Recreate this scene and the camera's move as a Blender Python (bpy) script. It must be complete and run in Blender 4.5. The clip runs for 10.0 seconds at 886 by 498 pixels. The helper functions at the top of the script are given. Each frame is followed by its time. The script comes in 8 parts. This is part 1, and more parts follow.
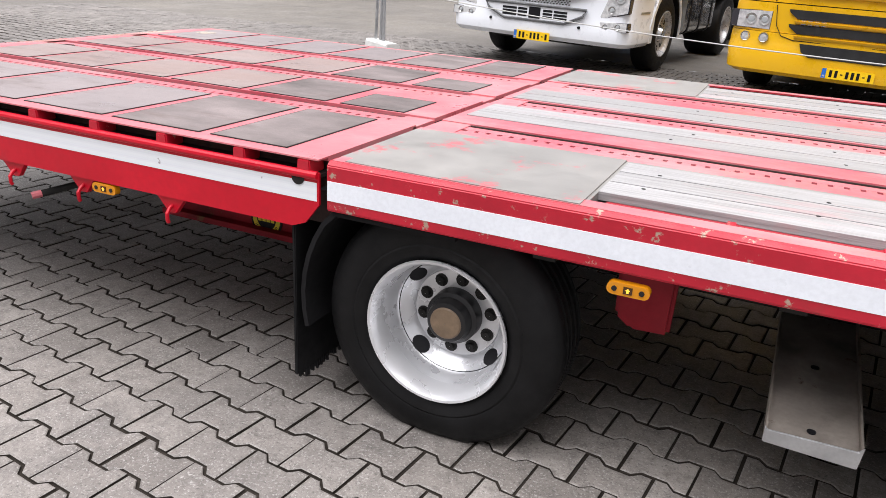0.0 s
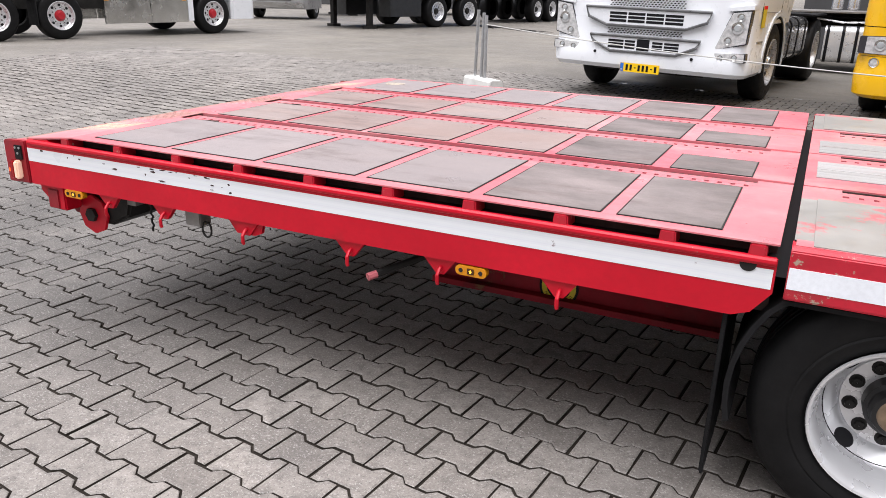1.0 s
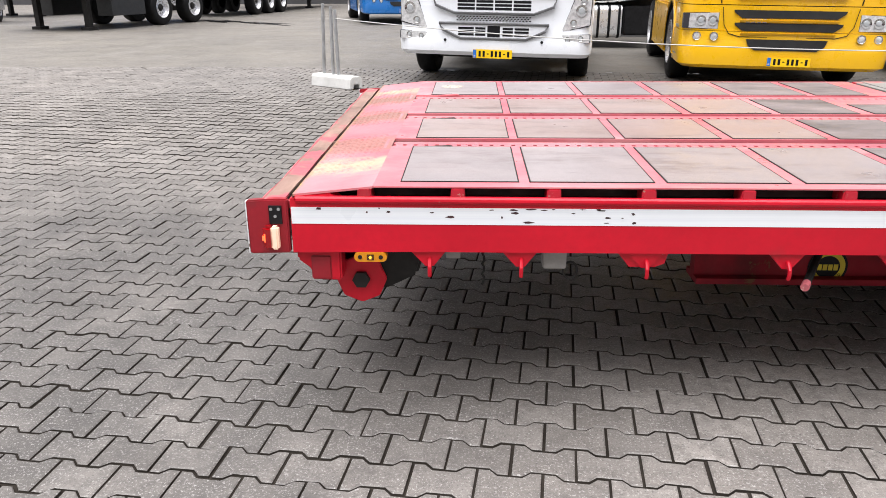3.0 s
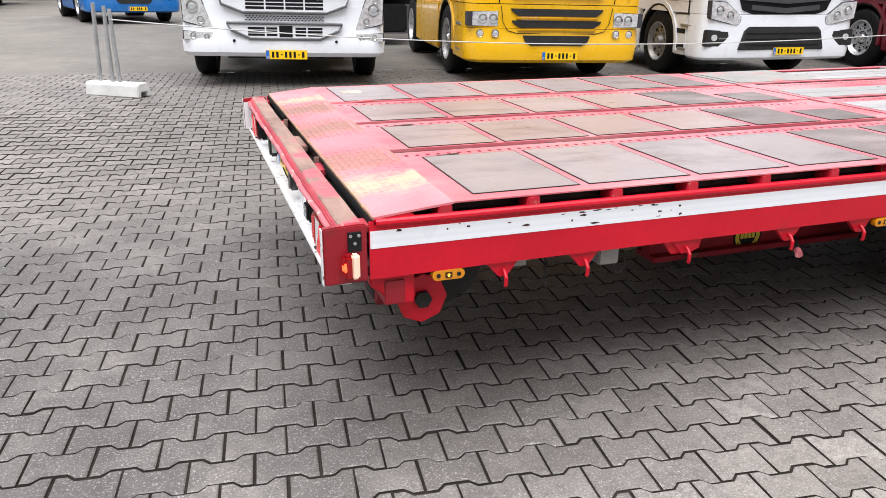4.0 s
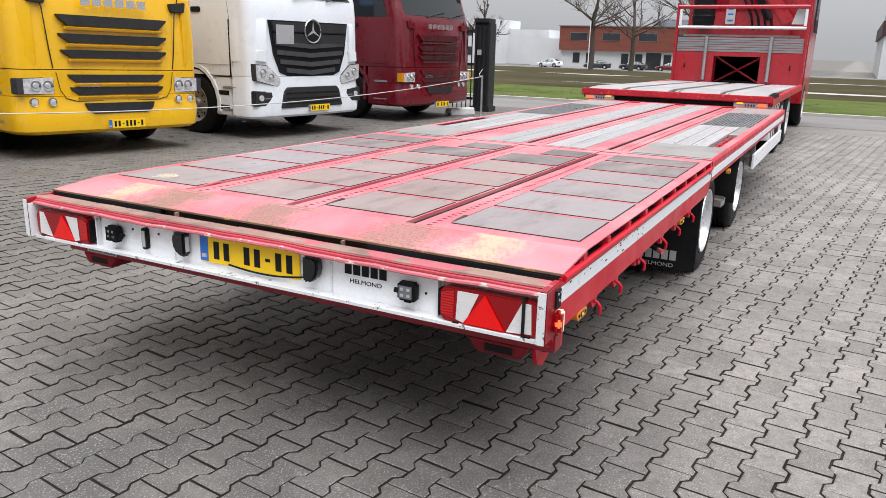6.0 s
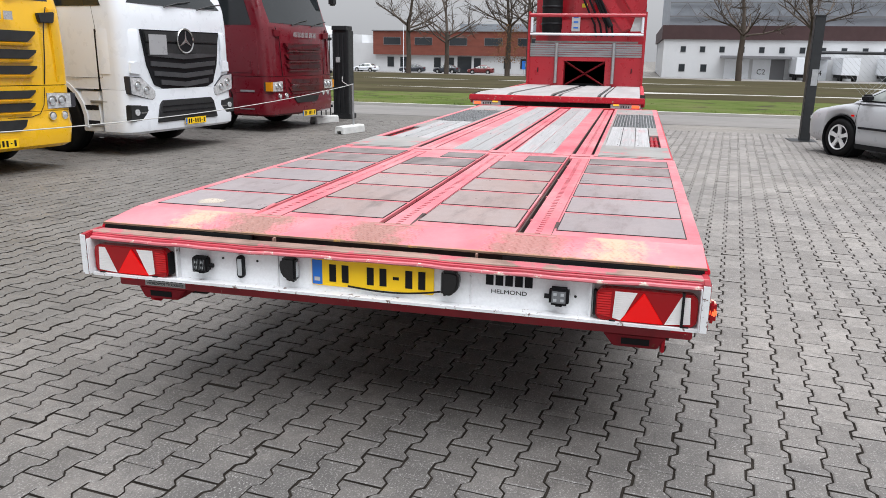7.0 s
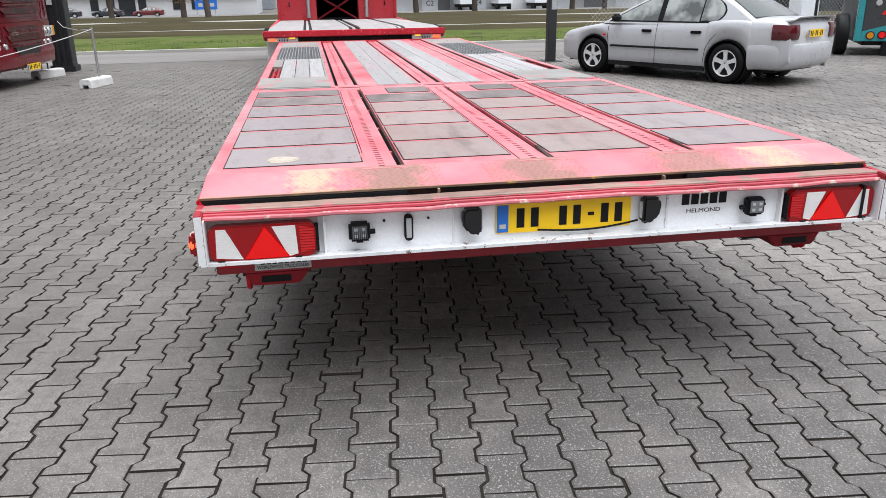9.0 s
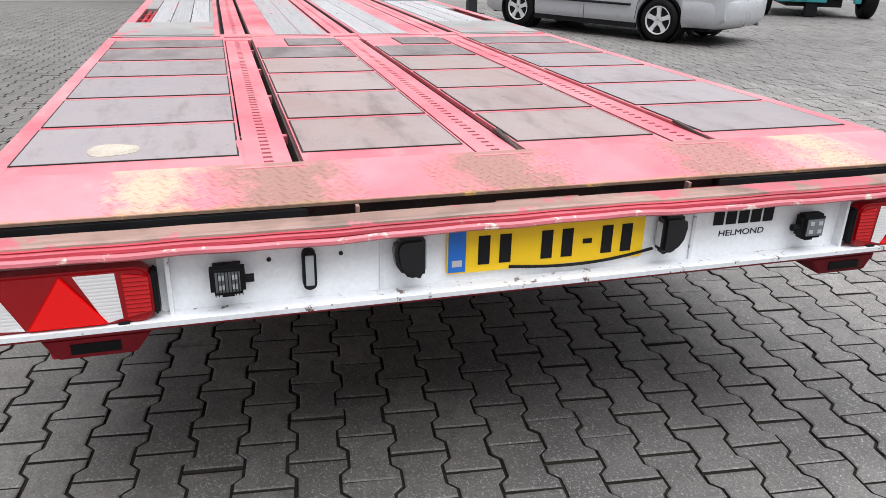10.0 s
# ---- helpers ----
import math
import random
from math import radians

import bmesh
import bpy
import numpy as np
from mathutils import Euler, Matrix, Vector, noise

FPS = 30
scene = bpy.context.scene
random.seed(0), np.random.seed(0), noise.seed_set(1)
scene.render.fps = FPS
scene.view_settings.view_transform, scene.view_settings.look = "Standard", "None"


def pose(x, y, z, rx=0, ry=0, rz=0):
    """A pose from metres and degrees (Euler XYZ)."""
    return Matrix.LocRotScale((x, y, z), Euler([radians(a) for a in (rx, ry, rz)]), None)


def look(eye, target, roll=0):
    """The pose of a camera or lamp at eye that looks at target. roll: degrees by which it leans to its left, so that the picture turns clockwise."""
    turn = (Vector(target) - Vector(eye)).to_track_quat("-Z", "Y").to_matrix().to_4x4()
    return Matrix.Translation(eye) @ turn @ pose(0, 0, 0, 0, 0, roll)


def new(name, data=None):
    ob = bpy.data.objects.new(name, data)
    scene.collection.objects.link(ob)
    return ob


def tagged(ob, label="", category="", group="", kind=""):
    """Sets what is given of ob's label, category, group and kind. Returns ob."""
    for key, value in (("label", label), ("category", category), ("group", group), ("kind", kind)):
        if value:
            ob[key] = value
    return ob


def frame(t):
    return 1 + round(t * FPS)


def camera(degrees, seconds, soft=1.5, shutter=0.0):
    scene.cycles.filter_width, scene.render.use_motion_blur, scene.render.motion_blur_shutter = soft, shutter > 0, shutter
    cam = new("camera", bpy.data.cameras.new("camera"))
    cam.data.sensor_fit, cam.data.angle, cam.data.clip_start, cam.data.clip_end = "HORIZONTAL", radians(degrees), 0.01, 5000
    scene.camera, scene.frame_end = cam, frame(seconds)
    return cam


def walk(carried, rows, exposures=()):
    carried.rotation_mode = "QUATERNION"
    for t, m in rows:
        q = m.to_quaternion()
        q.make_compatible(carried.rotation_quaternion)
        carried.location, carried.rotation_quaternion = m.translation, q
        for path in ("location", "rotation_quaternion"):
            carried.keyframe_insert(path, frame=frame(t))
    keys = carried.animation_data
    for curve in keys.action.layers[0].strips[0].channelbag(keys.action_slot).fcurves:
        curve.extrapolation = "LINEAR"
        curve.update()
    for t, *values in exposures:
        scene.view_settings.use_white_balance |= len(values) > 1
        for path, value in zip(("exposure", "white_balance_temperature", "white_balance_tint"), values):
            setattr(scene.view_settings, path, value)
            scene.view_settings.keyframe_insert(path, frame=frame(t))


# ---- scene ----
cam = camera(61.0, 10.0, soft=0.55)
PATH = [
    (0, (4.105, -2.948, 1.346), (3.341, -1.245, 0.627), 3.3),
    (0.5, (3.555, -3.13, 1.373), (2.726, -1.447, 0.682), 2.4),
    (1, (2.974, -3.235, 1.403), (2.151, -1.535, 0.745), 1.4),
    (1.5, (2.407, -3.373, 1.404), (1.677, -1.623, 0.766), 0.7),
    (2, (1.78, -3.454, 1.387), (1.213, -1.647, 0.745), 0.3),
    (2.5, (1.24, -3.498, 1.385), (0.873, -1.646, 0.725), -0.1),
    (2.7, (1.024, -3.51, 1.406), (0.762, -1.644, 0.737), -0.2),
    (3.8, (-0.19, -3.31, 1.413), (0.299, -1.498, 0.721), 0.3),
    (4, (-0.358, -3.272, 1.441), (0.259, -1.496, 0.758), 0.5),
    (4.5, (-0.882, -3.026, 1.45), (0.124, -1.422, 0.806), 0.9),
    (5, (-1.308, -2.825, 1.465), (-0.007, -1.429, 0.864), 1.3),
    (5.5, (-1.703, -2.479, 1.465), (-0.169, -1.323, 0.907), 1.5),
    (5.7, (-1.863, -2.272, 1.474), (-0.246, -1.226, 0.935), 1.5),
    (6.8, (-2.533, -1.217, 1.48), (-0.684, -0.646, 0.975), 1.1),
    (7, (-2.629, -0.962, 1.517), (-0.75, -0.494, 1.016), 0.9),
    (7.5, (-2.827, -0.414, 1.517), (-0.908, -0.155, 1.016), 0.3),
    (8, (-2.882, 0.168, 1.507), (-0.952, 0.219, 0.986), -0.5),
    (8.5, (-2.818, 0.636, 1.497), (-0.907, 0.493, 0.926), -1.0),
    (9, (-2.442, 0.856, 1.438), (-0.577, 0.541, 0.79), -0.9),
    (9.5, (-1.982, 0.822, 1.411), (-0.172, 0.383, 0.684), 0.1),
    (10, (-1.471, 0.706, 1.333), (0.301, 0.177, 0.572), 1.4),
]
EXPOSURES = ((0.0, 0.76, 6550, 15), (1.2, 0.80, 6550, 15), (2.5, 0.93, 6600, 14), (4.0, 0.88, 6500, 13), (5.5, 0.72, 6400, 12), (7.0, 0.64, 6300, 11), (10.0, 0.65, 6250, 11))
walk(cam, [(t, look(eye, target, roll)) for t, eye, target, roll in PATH], EXPOSURES)

# ---- light: an overcast sky, brightest overhead ----
world = bpy.data.worlds.new("sky")
scene.world = world
world.use_nodes = True
wn, wl = world.node_tree.nodes, world.node_tree.links
wn.clear()
sky = wn.new("ShaderNodeTexSky")
sky.sky_type = "NISHITA"
sky.sun_disc = False
sky.sun_elevation = radians(70)
sky.sun_rotation = radians(120)
sky.air_density, sky.dust_density, sky.ozone_density = 1.0, 5.0, 1.0
cloud = wn.new("ShaderNodeHueSaturation")
cloud.inputs["Saturation"].default_value = 0.1
bg = wn.new("ShaderNodeBackground")
bg.inputs["Strength"].default_value = 0.105
wo = wn.new("ShaderNodeOutputWorld")
wl.new(sky.outputs[0], cloud.inputs["Color"])
veil = wn.new("ShaderNodeMix")
veil.data_type = "RGBA"
veil.inputs[0].default_value = 0.7
veil.inputs[7].default_value = (3.65, 3.7, 3.78, 1)
wl.new(cloud.outputs[0], veil.inputs[6])
wl.new(veil.outputs[2], bg.inputs["Color"])
wl.new(bg.outputs[0], wo.inputs["Surface"])
sun_data = bpy.data.lights.new("sun", "SUN")
sun_data.energy, sun_data.angle, sun_data.color = 3.5, radians(72), (0.98, 0.99, 1.0)
sun = new("sun", sun_data)
sun.matrix_world = look((0, 0, 30), (5, 5, 0))


# ---- geometry helpers ----
class Geo:
    """Vertices and faces of one part, collected shape by shape."""

    def __init__(self):
        self.v, self.f = [], []

    def add(self, verts, faces):
        n = len(self.v)
        self.v += [tuple(p) for p in verts]
        self.f += [tuple(i + n for i in q) for q in faces]
        return self

    def box(self, x0, x1, y0, y1, z0, z1):
        vs = [(x, y, z) for x in (x0, x1) for y in (y0, y1) for z in (z0, z1)]
        return self.add(vs, [(0, 1, 3, 2), (4, 6, 7, 5), (0, 4, 5, 1), (2, 3, 7, 6), (0, 2, 6, 4), (1, 5, 7, 3)])

    def prism(self, poly, axis, a, b):
        """A polygon of the plane across the axis, drawn out along the axis from a to b."""
        def at(p, h):
            return {"x": (h, p[0], p[1]), "y": (p[0], h, p[1]), "z": (p[0], p[1], h)}[axis]
        n = len(poly)
        vs = [at(p, a) for p in poly] + [at(p, b) for p in poly]
        fs = [tuple(range(n)), tuple(range(2 * n - 1, n - 1, -1))]
        fs += [(i, (i + 1) % n, n + (i + 1) % n, n + i) for i in range(n)]
        return self.add(vs, fs)

    def loft(self, rings, caps=True, closed=True):
        n = len(rings[0])
        vs = [p for r in rings for p in r]
        fs = []
        for k in range(len(rings) - 1):
            for i in range(n if closed else n - 1):
                j = (i + 1) % n
                fs.append((k * n + i, k * n + j, (k + 1) * n + j, (k + 1) * n + i))
        if caps:
            fs += [tuple(range(n)), tuple(range(len(vs) - 1, len(vs) - n - 1, -1))]
        return self.add(vs, fs)

    def tube(self, pts, r, n=8, r_end=None):
        pts = [Vector(p) for p in pts]
        rings, side = [], None
        for i, p in enumerate(pts):
            d = (pts[min(i + 1, len(pts) - 1)] - pts[max(i - 1, 0)]).normalized()
            if side is None:
                side = d.orthogonal().normalized()
            side = (side - d * side.dot(d)).normalized()
            up = d.cross(side)
            q = r if r_end is None else r + (r_end - r) * i / (len(pts) - 1)
            rings.append([p + q * (math.cos(a) * side + math.sin(a) * up) for a in (2 * math.pi * k / n for k in range(n))])
        return self.loft(rings)

    def lathe(self, profile, m, n=24, caps=False):
        """A profile of (radius, height) turned about the z axis of the matrix m."""
        rings = [[m @ Vector((r * math.cos(a), r * math.sin(a), h)) for a in (2 * math.pi * k / n for k in range(n))] for r, h in profile]
        return self.loft(rings, caps)

    def disc(self, centre, r, axis, depth, n=20):
        m = {"x": pose(*centre, 0, 90), "y": pose(*centre, 90), "z": pose(*centre)}[axis]
        return self.lathe([(r, -depth / 2), (r, depth / 2)], m, n, True)

    def rounded(self, x0, x1, z0, z1, r, y0, y1, n=4):
        """A plate with rounded corners that faces along y."""
        pts = []
        for cx, cz, a0 in ((x1 - r, z1 - r, 0), (x0 + r, z1 - r, 90), (x0 + r, z0 + r, 180), (x1 - r, z0 + r, 270)):
            pts += [(cx + r * math.cos(radians(a0 + 90 * k / n)), cz + r * math.sin(radians(a0 + 90 * k / n))) for k in range(n + 1)]
        return self.prism(pts, "y", y0, y1)


def part(name, geo, material, parent=None, label="", bevel=0.0, segments=2, angle=35):
    me = bpy.data.meshes.new(name)
    me.from_pydata(geo.v, [], geo.f)
    bm = bmesh.new()
    bm.from_mesh(me)
    bmesh.ops.recalc_face_normals(bm, faces=bm.faces)
    if bevel:
        es = [e for e in bm.edges if len(e.link_faces) == 2 and e.calc_face_angle(0) > radians(30)]
        bmesh.ops.bevel(bm, geom=es, offset=bevel, segments=segments, affect="EDGES", clamp_overlap=True)
    bm.to_mesh(me)
    bm.free()
    me.polygons.foreach_set("use_smooth", [True] * len(me.polygons))
    me.set_sharp_from_angle(angle=radians(angle))
    me.materials.append(material)
    ob = new(name, me)
    ob.parent = parent
    if label:
        ob["label"] = label
    return ob


def thing(name, label, category, m=None, group="", kind=""):
    ob = new(name)
    ob.empty_display_size = 0.2
    if m is not None:
        ob.matrix_world = m
    return tagged(ob, label, category, group, kind)


# ---- materials ----
def nodes_of(name):
    m = bpy.data.materials.new(name)
    m.use_nodes = True
    nt = m.node_tree
    return m, nt, nt.nodes["Principled BSDF"]


def link(nt, a, b):
    nt.links.new(a, b)


def noise_of(nt, scale, detail=4.0, stretch=None, rough=0.6):
    pos = nt.nodes.new("ShaderNodeNewGeometry")
    n = nt.nodes.new("ShaderNodeTexNoise")
    n.inputs["Scale"].default_value = scale
    n.inputs["Detail"].default_value = detail
    n.inputs["Roughness"].default_value = rough
    if stretch:
        mp = nt.nodes.new("ShaderNodeMapping")
        mp.inputs["Scale"].default_value = stretch
        link(nt, pos.outputs["Position"], mp.inputs["Vector"])
        link(nt, mp.outputs[0], n.inputs["Vector"])
    else:
        link(nt, pos.outputs["Position"], n.inputs["Vector"])
    return n.outputs["Fac"]


def ramp_of(nt, value, lo, hi, a=0.0, b=1.0):
    r = nt.nodes.new("ShaderNodeMapRange")
    r.inputs["From Min"].default_value, r.inputs["From Max"].default_value = lo, hi
    r.inputs["To Min"].default_value, r.inputs["To Max"].default_value = a, b
    r.clamp = True
    link(nt, value, r.inputs["Value"])
    return r.outputs["Result"]


def mix_of(nt, fac, a, b):
    """a and b: a colour or a socket."""
    x = nt.nodes.new("ShaderNodeMix")
    x.data_type = "RGBA"
    link(nt, fac, x.inputs["Factor"]) if not isinstance(fac, float) else setattr(x.inputs["Factor"], "default_value", fac)
    for key, v in (("A", a), ("B", b)):
        s = [i for i in x.inputs if i.name == key and i.type == "RGBA"][0]
        if isinstance(v, tuple):
            s.default_value = (*v, 1)
        else:
            link(nt, v, s)
    return [o for o in x.outputs if o.type == "RGBA"][0]


def math_of(nt, op, a, b):
    x = nt.nodes.new("ShaderNodeMath")
    x.operation = op
    for i, v in enumerate((a, b)):
        if isinstance(v, (int, float)):
            x.inputs[i].default_value = v
        else:
            link(nt, v, x.inputs[i])
    return x.outputs[0]


def bump_of(nt, bsdf, height, strength, distance=0.002):
    b = nt.nodes.new("ShaderNodeBump")
    b.inputs["Strength"].default_value = strength
    b.inputs["Distance"].default_value = distance
    link(nt, height, b.inputs["Height"])
    link(nt, b.outputs[0], bsdf.inputs["Normal"])


def surf(name, base, rough=0.5, metal=0.0, var=0.2, scale=2.5, fine=90.0, bump=0.15, wear=None, stretch=None, dirt=None):
    """A painted or bare surface: broad unevenness, fine grain, and chips or stains of wear = (colour, share, scale)."""
    m, nt, b = nodes_of(name)
    dark = tuple(c * (1 - var) for c in base)
    lite = tuple(min(1.0, c * (1 + var) + 0.01 * var) for c in base)
    col = mix_of(nt, ramp_of(nt, noise_of(nt, scale, 5, stretch), 0.3, 0.7), dark, lite)
    grain = noise_of(nt, fine, 3, stretch)
    col = mix_of(nt, ramp_of(nt, grain, 0.35, 0.75, 0.0, 0.35), col, tuple(c * 0.75 for c in base))
    if dirt:
        col = mix_of(nt, ramp_of(nt, noise_of(nt, dirt[2], 6), 1 - dirt[1], 1 - dirt[1] + 0.25, 0.0, 0.8), col, dirt[0])
    rr = ramp_of(nt, noise_of(nt, scale * 3, 4), 0.3, 0.7, max(0.05, rough - 0.1), min(1.0, rough + 0.12))
    if wear:
        chip = ramp_of(nt, noise_of(nt, wear[2], 8, None, 0.7), 1 - wear[1], 1 - wear[1] + 0.04)
        col = mix_of(nt, chip, col, wear[0])
    link(nt, col, b.inputs["Base Color"])
    link(nt, rr, b.inputs["Roughness"])
    b.inputs["Metallic"].default_value = metal
    if bump:
        bump_of(nt, b, grain, bump, 0.003)
    return m


def plain(name, color, rough=0.5, metal=0.0, coat=0.0):
    m, nt, b = nodes_of(name)
    b.inputs["Base Color"].default_value = (*color, 1)
    b.inputs["Roughness"].default_value = rough
    b.inputs["Metallic"].default_value = metal
    b.inputs["Coat Weight"].default_value = coat
    b.inputs["Coat Roughness"].default_value = 0.08
    return m


def lacquer(name, base, var=0.08, dirt=(0.12, 0.1, 0.09)):
    """Glossy vehicle paint under a thin film of road dirt."""
    m, nt, b = nodes_of(name)
    col = mix_of(nt, ramp_of(nt, noise_of(nt, 1.3, 5), 0.3, 0.7), tuple(c * (1 - var) for c in base), base)
    film = ramp_of(nt, noise_of(nt, 4.0, 8, (1, 1, 0.3), 0.7), 0.55, 0.9, 0.0, 0.1)
    link(nt, mix_of(nt, film, col, dirt), b.inputs["Base Color"])
    link(nt, ramp_of(nt, noise_of(nt, 7.0, 5), 0.3, 0.7, 0.22, 0.42), b.inputs["Roughness"])
    b.inputs["Coat Weight"].default_value = 0.5
    b.inputs["Coat Roughness"].default_value = 0.1
    return m


def glass(name, tint, rough=0.03, alpha=1.0):
    m, nt, b = nodes_of(name)
    b.inputs["Base Color"].default_value = (*tint, 1)
    b.inputs["Roughness"].default_value = rough
    b.inputs["Transmission Weight"].default_value = 1.0
    b.inputs["IOR"].default_value = 1.45
    return m


def glow(name, color, strength):
    m, nt, b = nodes_of(name)
    b.inputs["Base Color"].default_value = (*color, 1)
    b.inputs["Emission Color"].default_value = (*color, 1)
    b.inputs["Emission Strength"].default_value = strength
    b.inputs["Roughness"].default_value = 0.2
    return m


def words(name, text, height, m, material, parent, width=None):
    """A line of lettering as a thin mesh; x of m runs along the line, y up the letters, z out of the surface."""
    cu = bpy.data.curves.new(name, "FONT")
    cu.body, cu.size, cu.extrude = text, height * 1.4, 0.0006
    cu.align_x = "CENTER"
    tmp = bpy.data.objects.new(name, cu)
    scene.collection.objects.link(tmp)
    me = bpy.data.meshes.new_from_object(tmp)
    bpy.data.objects.remove(tmp)
    bpy.data.curves.remove(cu)
    xs_ = [v.co.x for v in me.vertices]
    k = width / (max(xs_) - min(xs_)) if width else 1.0
    me.transform(m @ Matrix.Diagonal((k, 1, 1, 1)))
    me.materials.clear()
    me.materials.append(material)
    ob = new(name, me)
    ob.parent = parent
    return ob


RUST = (0.16, 0.07, 0.035)
M_RED = surf("red side paint", (0.58, 0.004, 0.02), 0.38, var=0.16, scale=1.7, fine=40, bump=0.06, wear=((0.3, 0.2, 0.17), 0.32, 9.0), dirt=((0.2, 0.03, 0.03), 0.38, 3.0))
M_REDWORN = surf("chipped red paint", (0.5, 0.012, 0.03), 0.42, var=0.2, scale=3, fine=60, bump=0.15, wear=((0.4, 0.3, 0.23), 0.4, 24.0), dirt=((0.2, 0.05, 0.045), 0.42, 5.0))
M_REDUNDER = surf("dull red underframe", (0.28, 0.01, 0.02), 0.6, var=0.3, scale=4, wear=(RUST, 0.38, 6.0), dirt=((0.03, 0.02, 0.02), 0.5, 2.5))
M_BLACK = surf("black rubber", (0.009, 0.009, 0.01), 0.72, var=0.3, scale=6, fine=150, bump=0.1)
M_TYRE = surf("tyre rubber", (0.0045, 0.0045, 0.005), 0.55, var=0.35, scale=9, fine=200, bump=0.15)
M_DARK = surf("oily dark steel", (0.02, 0.019, 0.018), 0.6, var=0.4, scale=6)
M_STEEL = surf("grey steel", (0.28, 0.27, 0.26), 0.45, 0.6, var=0.25, scale=7, wear=(RUST, 0.33, 8.0))
M_GALV = surf("galvanised steel", (0.5, 0.51, 0.52), 0.4, 0.8, var=0.15, scale=12)
M_RIM = surf("silver wheel paint", (0.74, 0.75, 0.77), 0.28, 0.5, var=0.04, scale=3, fine=5, bump=0.0)
M_REDDARK = surf("dull dark red paint", (0.3, 0.006, 0.016), 0.45, var=0.25, scale=4, wear=((0.4, 0.3, 0.24), 0.36, 12.0), dirt=((0.1, 0.03, 0.03), 0.45, 5.0))
M_WHITE = surf("white tail paint", (0.92, 0.935, 0.95), 0.33, var=0.05, scale=3, bump=0.04, wear=((0.25, 0.2, 0.17), 0.27, 14.0), dirt=((0.5, 0.5, 0.5), 0.3, 5.0))
M_LIP = surf("chipped white edge paint", (0.82, 0.83, 0.84), 0.4, var=0.08, scale=4, bump=0.1, wear=((0.16, 0.1, 0.08), 0.4, 26.0), dirt=((0.45, 0.42, 0.4), 0.4, 7.0))
M_TAPE = surf("white reflective tape", (0.86, 0.9, 0.96), 0.35, var=0.05, scale=5, bump=0.05, wear=((0.1, 0.03, 0.04), 0.27, 10.0), dirt=((0.5, 0.52, 0.56), 0.35, 3.0))
for q, level in ((M_BLACK, 0.22), (M_TYRE, 0.22), (M_RED, 0.36), (M_REDWORN, 0.45), (M_REDUNDER, 0.25)):
    q.node_tree.nodes["Principled BSDF"].inputs["Specular IOR Level"].default_value = level
M_RIMDULL = surf("dull truck rim", (0.36, 0.36, 0.36), 0.45, 0.5, var=0.2, scale=9, dirt=((0.12, 0.11, 0.1), 0.45, 8.0))
M_TAPERIB = surf("ribbed reflective tape", (0.84, 0.88, 0.94), 0.35, var=0.12, scale=1.0, fine=1.0, bump=0.0, stretch=(0.02, 0.02, 95), wear=((0.1, 0.03, 0.04), 0.3, 10.0), dirt=((0.55, 0.57, 0.6), 0.35, 3.0))
M_AMBER = glow("amber lamp", (0.66, 0.25, 0.006), 0.01)
M_BROWNGLASS = plain("brown lamp glass", (0.06, 0.025, 0.004), 0.2)
M_AMBERON = glow("lit amber bulb", (1.0, 0.5, 0.05), 0.55)
M_REDLENS = glow("red lamp lens", (0.27, 0.001, 0.004), 0.05)
# Emission paints the bright return of reflectors, which are no lamps themselves.
M_REFLEX = glow("red reflector with added glow", (0.68, 0.003, 0.003), 0.16)
M_PUDDLE = surf("puddle with painted sky reflection", (0.42, 0.36, 0.29), 0.3, var=0.3, scale=14)
M_LEDGREY = plain("dull lamp glass", (0.2, 0.21, 0.22), 0.2, 0.2)
M_CLEAR = surf("ribbed clear lens", (0.85, 0.83, 0.82), 0.15, var=0.1, scale=40, stretch=(0, 1, 40))
M_LIT = glow("lit red marker", (1.0, 0.1, 0.03), 1.2)
M_MARKERWHITE = glow("lit pale marker lens", (0.95, 0.66, 0.5), 0.1)
M_PLATE = plain("yellow number plate", (0.98, 0.62, 0.006), 0.35)
M_BLUE = plain("blue plate strip", (0.02, 0.16, 0.6), 0.35)
M_INK = plain("black print", (0.012, 0.012, 0.014), 0.45)
M_PRINTWHITE = plain("pale print", (0.5, 0.5, 0.5), 0.6)
M_PRINTYELLOW = plain("yellow print", (0.72, 0.55, 0.03), 0.5)
M_LED = plain("lamp glass", (0.55, 0.58, 0.6), 0.15, 0.3)
M_LAMPBLACK = plain("glossy black plastic", (0.012, 0.012, 0.013), 0.22)
M_CHROME = surf("polished steel", (0.62, 0.62, 0.61), 0.16, 1.0, var=0.1, scale=3, bump=0.03)
for q, level in ((M_INK, 0.15), (M_DARK, 0.2)):
    q.node_tree.nodes["Principled BSDF"].inputs["Specular IOR Level"].default_value = level
M_GLASS = plain("dark window glass", (0.02, 0.024, 0.026), 0.04, 0.0, 0.3)


